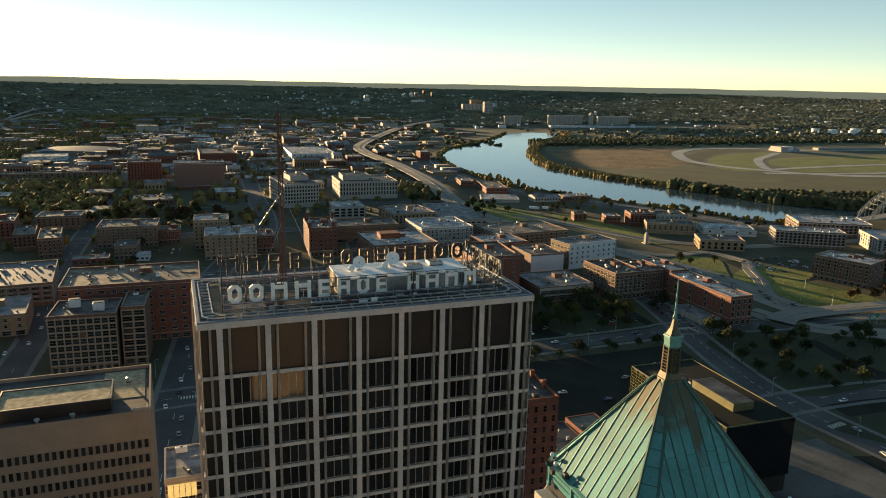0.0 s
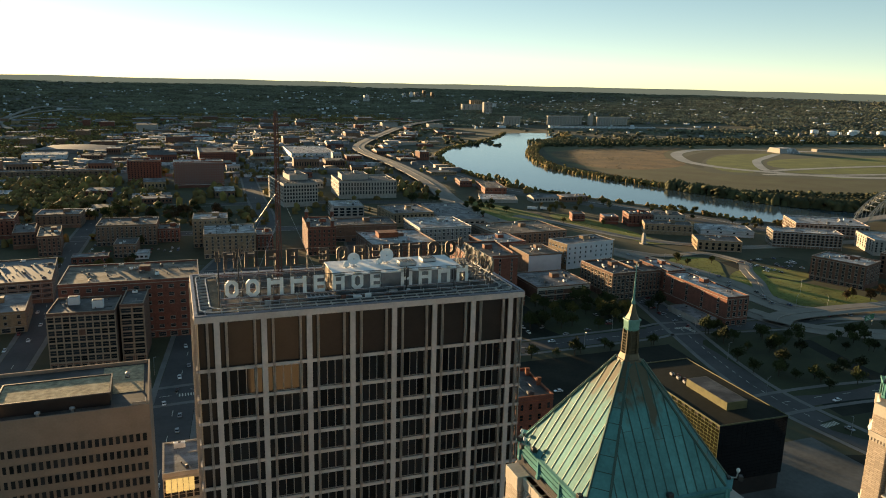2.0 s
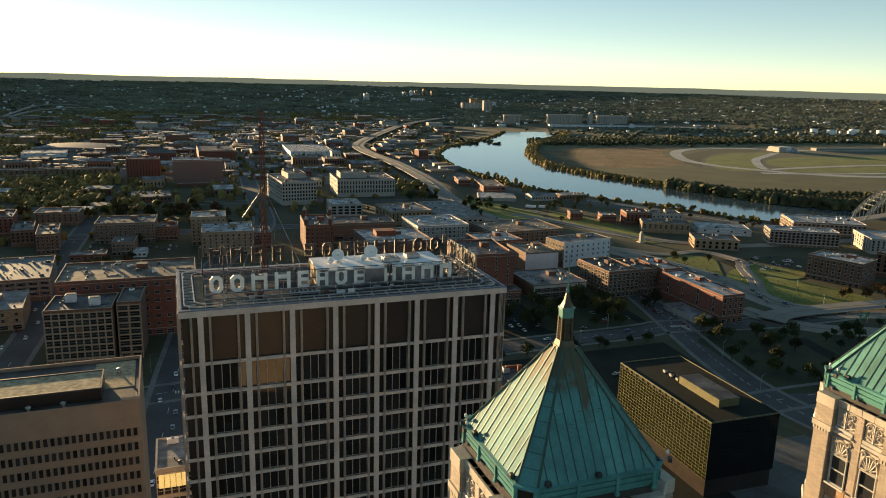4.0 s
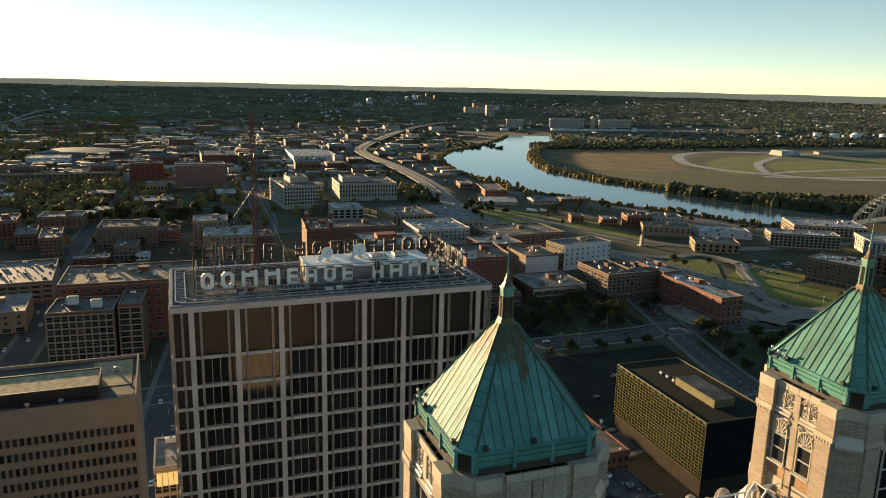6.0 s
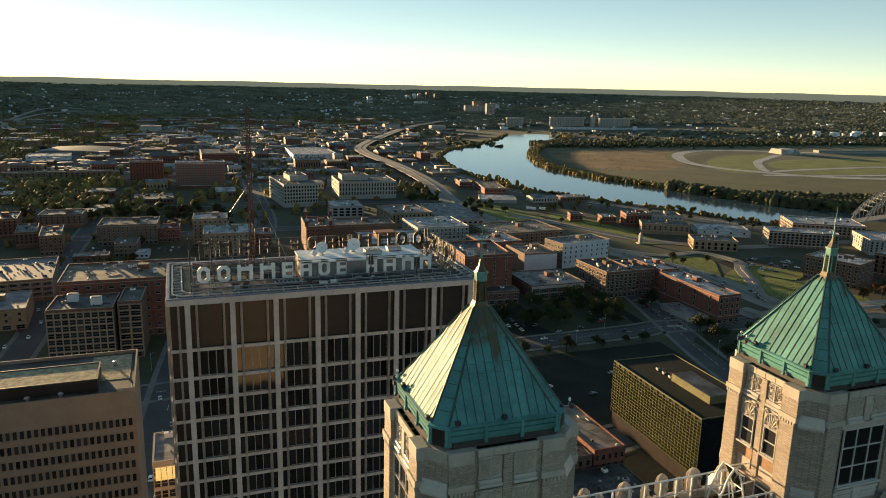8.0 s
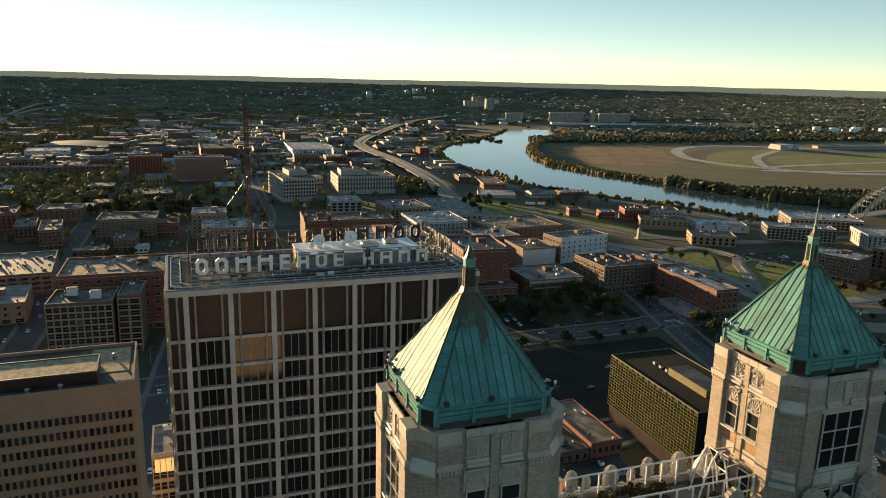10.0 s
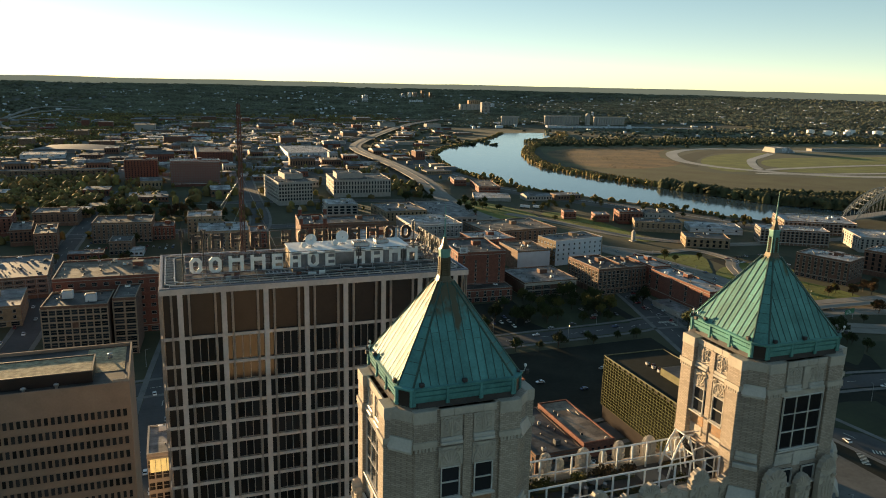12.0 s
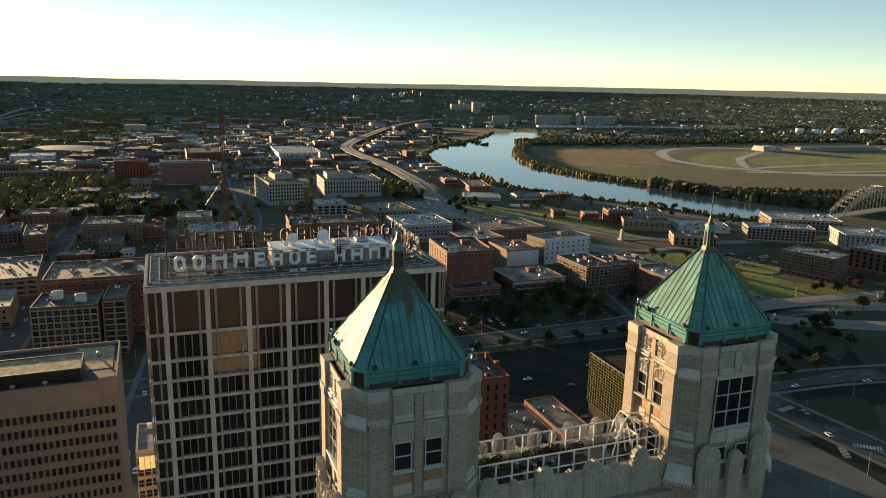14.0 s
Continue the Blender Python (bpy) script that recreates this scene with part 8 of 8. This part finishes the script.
# ---- low sheds and warehouses of the outer town, each its own thing ----
WALLS = [(red_brick, "dull red brick"), (brown_brick, "brown brick"), (dark_brick, "sooty brick"), (brown_brick, "dull brown brick"), (grey_stone, "grey concrete"), (tan_brick, "tan brick"), (dark_brick, "dark brick")]
ROOFS = [(pale_roof, "pale roof"), (grey_roof, "grey roof"), (tar, "dark roof"), (tan_roof, "tan roof"), (grey_roof, "weathered roof")]
made = 0
for _ in range(6000):
    if made >= 235:
        break
    y = 560 + 1700 * rng.random() ** 0.8
    x = rng.uniform(-0.36 * (y + 76) - 30, 420 if y < 1500 else 600)
    w, d = rng.uniform(12, 38) * (1 + y / 4000), rng.uniform(12, 30) * (1 + y / 4000)
    h = rng.uniform(4.5, 9) if rng.random() < 0.8 else rng.uniform(9, 18)
    if inside(x + w / 2, y, RIVER) or inside(x + w, y + d, RIVER) or inside(x, y + d, RIVER) or not all(free(px, py, 5) for px in (x, x + w / 2, x + w) for py in (y, y + d / 2, y + d)):
        continue
    near = min(math.hypot(x + w / 2 - px, y + d / 2 - py) for px, py, *_ in smooth(HIGHWAYS[0][0], False, 6))
    if near < 24 + w / 2:
        continue
    if -100 < x < -20 and 560 < y < 700:
        continue
    (wm, wn), (rm, rn) = rng.choice(WALLS), rng.choice(ROOFS)
    t = spot("warehouse", f"low {wn} warehouse with a {rn}", "warehouse", "warehouses of the outer town", x, y, rise(x, y), rng.choice((0, 2, -3)))
    FOOT.append((x, y, x + w, y + d))
    bm = bmesh.new()
    bx(bm, 0, 0, -1, w, d, h)
    part("wall", bm, wm, t)
    bm = bmesh.new()
    if rng.random() < 0.4:
        ring(bm, [(-0.3, -0.3, h), (w + 0.3, -0.3, h), (w + 0.3, d + 0.3, h), (-0.3, d + 0.3, h)], [(-0.3, d / 2 - 0.1, h + d * 0.1), (w + 0.3, d / 2 - 0.1, h + d * 0.1), (w + 0.3, d / 2 + 0.1, h + d * 0.1), (-0.3, d / 2 + 0.1, h + d * 0.1)])
    else:
        bx(bm, -0.2, -0.2, h, w + 0.2, d + 0.2, h + 0.35)
        for k in range(rng.randint(1, 4)):
            px, py = rng.uniform(1, w - 5), rng.uniform(1, d - 4)
            bx(bm, px, py, h + 0.35, px + rng.uniform(1.5, 4), py + rng.uniform(1.5, 3), h + rng.uniform(1.0, 2.4))
    part("roof", bm, rm, t)
    if y < 1300:
        bm = bmesh.new()
        n = int(w / 4)
        for k in range(n):
            bx(bm, (k + 0.28) * w / n, -0.08, h * 0.35, (k + 0.72) * w / n, 0.02, h * 0.72)
        tagged(part("glazing", bm, window_glass, t), kind="stuff")
    made += 1


for mat, label, spots in zip((grey_stone, slate, tar), ("small grey vents and ducts on the flat roofs", "small slate-grey boxes on the flat roofs", "small dark pipes and hatches on the flat roofs"), CLUTTER):
    blocks("roof_clutter", spots, mat, label, "roof vents", lambda x, y: (x, y))


# ---- vehicles ----
def car_kind(col, name):
    paint = surf(name, col, 0.3, 0.2, 0.06, 2.0, 0, 0.6)
    t = spot("car", "parked car", "car", "parked cars", 0, 0, 0)
    bm = bmesh.new()
    prof = [(-2.2, 0.35), (2.2, 0.35), (2.25, 0.7), (1.9, 0.85), (0.95, 0.95), (-1.7, 0.98), (-2.2, 0.9)]
    ring(bm, [(x, -0.88, z) for x, z in prof], [(x, 0.88, z) for x, z in prof])
    part("body", bevelled(bm, 0.06), paint, t)
    bm = bmesh.new()
    ring(bm, [(-1.75, -0.8, 0.95), (1.0, -0.8, 0.95), (1.0, 0.8, 0.95), (-1.75, 0.8, 0.95)], [(-1.25, -0.66, 1.4), (0.3, -0.66, 1.4), (0.3, 0.66, 1.4), (-1.25, 0.66, 1.4)])
    part("glazing", bm, dark_glass, t)
    bm = bmesh.new()
    bx(bm, -1.25, -0.66, 1.4, 0.3, 0.66, 1.46)
    part("roof", bevelled(bm, 0.03), paint, t)
    for x in (-1.35, 1.4):
        for y in (-0.82, 0.82):
            bm = bmesh.new()
            rod(bm, (x, y - 0.1, 0.33), (x, y + 0.1, 0.33), 0.33, 10)
            part("wheel", bm, black_mat, t)
    return t


CARS = []
for col, word in (((0.75, 0.75, 0.75), "white"), ((0.06, 0.06, 0.065), "black"), ((0.3, 0.31, 0.33), "silver grey"), ((0.25, 0.03, 0.025), "dark red"), ((0.04, 0.07, 0.16), "dark blue")):
    c = car_kind(col, word.replace(" ", "_") + "_paint")
    tagged(c, f"{word} car standing on dark asphalt")
    CARS.append(c)
SPOTS = []
for y in (242, 250, 258):
    SPOTS += [(96 + 5.5 * k, y, 90) for k in range(14) if random.random() < 0.45]
for y in (150, 166, 184):
    SPOTS += [(160 + 6 * k, y, 90) for k in range(12) if random.random() < 0.22]
for y in (244, 258):
    SPOTS += [(200 + 6 * k, y, 90) for k in range(8) if random.random() < 0.4]
SPOTS += [(-34 + random.choice((-5.5, -2, 2.5, 6)), y, 90) for y in range(90, 420, 13) if random.random() < 0.6]
SPOTS += [(-22 + 4.2 * k, y, 90) for y in (240, 252) for k in range(16) if random.random() < 0.4]
SPOTS += [(-122 + random.choice((-4, 4)), y, 92) for y in range(230, 520, 12) if random.random() < 0.6]
SPOTS += [(random.uniform(402, 466), random.uniform(305, 342), random.choice((20, 110))) for _ in range(26)]
SPOTS += [(-126 + 5.5 * (k % 14), 484 + 9 * (k // 14) + (3 if k % 3 else 0), 88) for k in range(28) if k % 5]
SPOTS += [(270 + 3 * (k % 2) * 3, 236 + 6 * k, 10) for k in range(10)]
SPOTS += [(200, 40, 20), (214, 18, 100), (186, 30, 0), (262, 104, 95), (256, 86, 80), (294, 150, 20), (340, 215, 5), (372, 222, 3), (230, 226, 2), (205, 222, 1), (175, 226, 0), (400, 208, 4), (322, 120, -10), (280, 126, 5), (268, 250, 84), (280, 300, 83), (272, 226, 40)]
SPOTS += [(179, 246.8, 30), (189, 234, 20), (224, 242, 0), (227, 246, 0), (168.5, 158, 10), (205.4, 236, 160), (150, 170, 0), (190, 176, 12)]
for k in range(34):
    p = smooth(HIGHWAYS[0][0], False, 8)
    q = p[int(k / 34 * (len(p) - 60))]
    SPOTS.append((q[0] + random.uniform(-8, 8), q[1] + random.uniform(-5, 5), math.degrees(math.atan2(1, 0.1)), 0.85))
first = set()
for s in SPOTS:
    i = random.choice((0, 0, 1, 2, 2, 3, 4))
    m = pose(*plan(s[0], s[1]), s[3] if len(s) > 3 else 0.16, 0, 0, s[2] + random.uniform(-4, 4) + random.choice((0, 180)))
    if i not in first:
        CARS[i].matrix_basis = m
        first.add(i)
    else:
        copy_thing(CARS[i], m)

# lorries on the trailer lots
for x, y, rz in ((205, 700, 40), (330, 590, -40), (345, 585, -40), (420, 515, -30), (180, 300, 5)):
    t = spot("lorry_trailer", "white box trailer on its wheels", "trailer", "trailers in the town", x, y, 0, rz)
    bm = bmesh.new()
    bx(bm, 0, 0, 1.1, 12, 2.5, 3.9)
    part("box", bevelled(bm, 0.06), white_paint, t)
    for k in (1.2, 2.4, 10.6):
        bm = bmesh.new()
        rod(bm, (k, 0.1, 0.5), (k, 2.4, 0.5), 0.5, 10)
        part("wheel", bm, black_mat, t)
    bm = bmesh.new()
    bx(bm, 0.3, 0.6, 0.8, 11.6, 1.9, 1.1)
    part("chassis", bm, dark_steel, t)


# ---- street lamps, sign gantry, crossings ----
def street_lamp(x, y, rz, z=0.0):
    t = spot("street_lamp", "tall grey steel street lamp with one arm", "street lamp", "street lamps", x, y, z, rz)
    bm = bmesh.new()
    rod(bm, (0, 0, 0), (0, 0, 9.5), 0.1, 6)
    part("pole", bm, steel, t)
    bm = bmesh.new()
    rod(bm, (0, 0, 9.4), (1.8, 0, 9.9), 0.06, 5)
    part("arm", bm, steel, t)
    bm = bmesh.new()
    bx(bm, 1.6, -0.16, 9.8, 2.5, 0.16, 9.98)
    part("head", bevelled(bm, 0.03), dark_steel, t)
    return t


lamp0 = street_lamp(246, 60, 10)
for x, y, rz in ((258, 100, 190), (232, 40, 30), (216, 22, 0), (196, 14, 0), (212, 48, 180), (186, 46, 0), (250, 140, 0), (262, 180, 0), (268, 215, 180), (300, 110, 90), (330, 108, 90), (370, 236, 0), (392, 230, 100), (350, 300, 0), (402, 262, 40), (346, 350, 0), (-22, 200, 180), (-44, 240, 0), (-22, 290, 180), (-44, 330, 0), (110, 232, 90), (150, 234, 90), (190, 214, 270), (220, 232, 90), (24, 420, 0), (30, 500, 0), (440, 206, 95), (480, 200, 95), (540, 190, 95), (288, 344, 0)):
    copy_thing(lamp0, pose(*plan(x, y), 0, 0, 0, rz))
t = spot("sign_gantry", "green highway sign on steel posts beside a bridge", "road sign", "", 384, 196, 0, 15)
bm = bmesh.new()
bx(bm, 0, 0, 4.5, 12, 0.15, 8.0)
part("panel", bm, surf("sign_green", (0.02, 0.16, 0.08), 0.5, 0, 0.1), t, "green sign panel")
for x in (1, 11):
    bm = bmesh.new()
    rod(bm, (x, 0.3, 0), (x, 0.3, 8), 0.15, 6)
    part("post", bm, steel, t)
bm = bmesh.new()
for k in range(3):
    bx(bm, 1.5, -0.03, 5.2 + 0.9 * k, 8 - k, -0.004, 5.5 + 0.9 * k)
part("writing", bm, white_paint, t, "pale bars in place of writing")
for cx, cy, rz, n in ((250, 70, 55, 9), (259, 76, -35, 9), (253, 108, 8, 8), (244, 128, 90, 8), (262, 224, 0, 9), (272, 218, 90, 8), (-30, 213, 0, 8), (-32, 412, 0, 8)):
    bm = bmesh.new()
    for k in range(n):
        bx(bm, k * 1.3, 0, 0, k * 1.3 + 0.6, 3.2, 0.012)
    ob = part("road_crossing", bm, marking)
    ob.matrix_basis = pose(*plan(cx, cy), 0.16, 0, 0, rz)
    tagged(ob, "worn white zebra crossing painted on the street", "crossing", kind="structure")
for line, wide in STREETS[:8]:
    bm = bmesh.new()
    p = smooth(line, False, 12)
    for a, b in zip(p[::2], p[1::2]):
        a, b = Vector(a), Vector(b)
        d = (b - a).normalized()
        n = Vector((-d.y, d.x)) * 0.12
        b = a + d * min(5.0, (b - a).length)
        bm.faces.new([bm.verts.new((*plan(*q), 0.145)) for q in (a - n, b - n, b + n, a + n)])
    tagged(part("road_marking", bm, marking), "worn pale centre line on the street", "road marking", kind="structure")
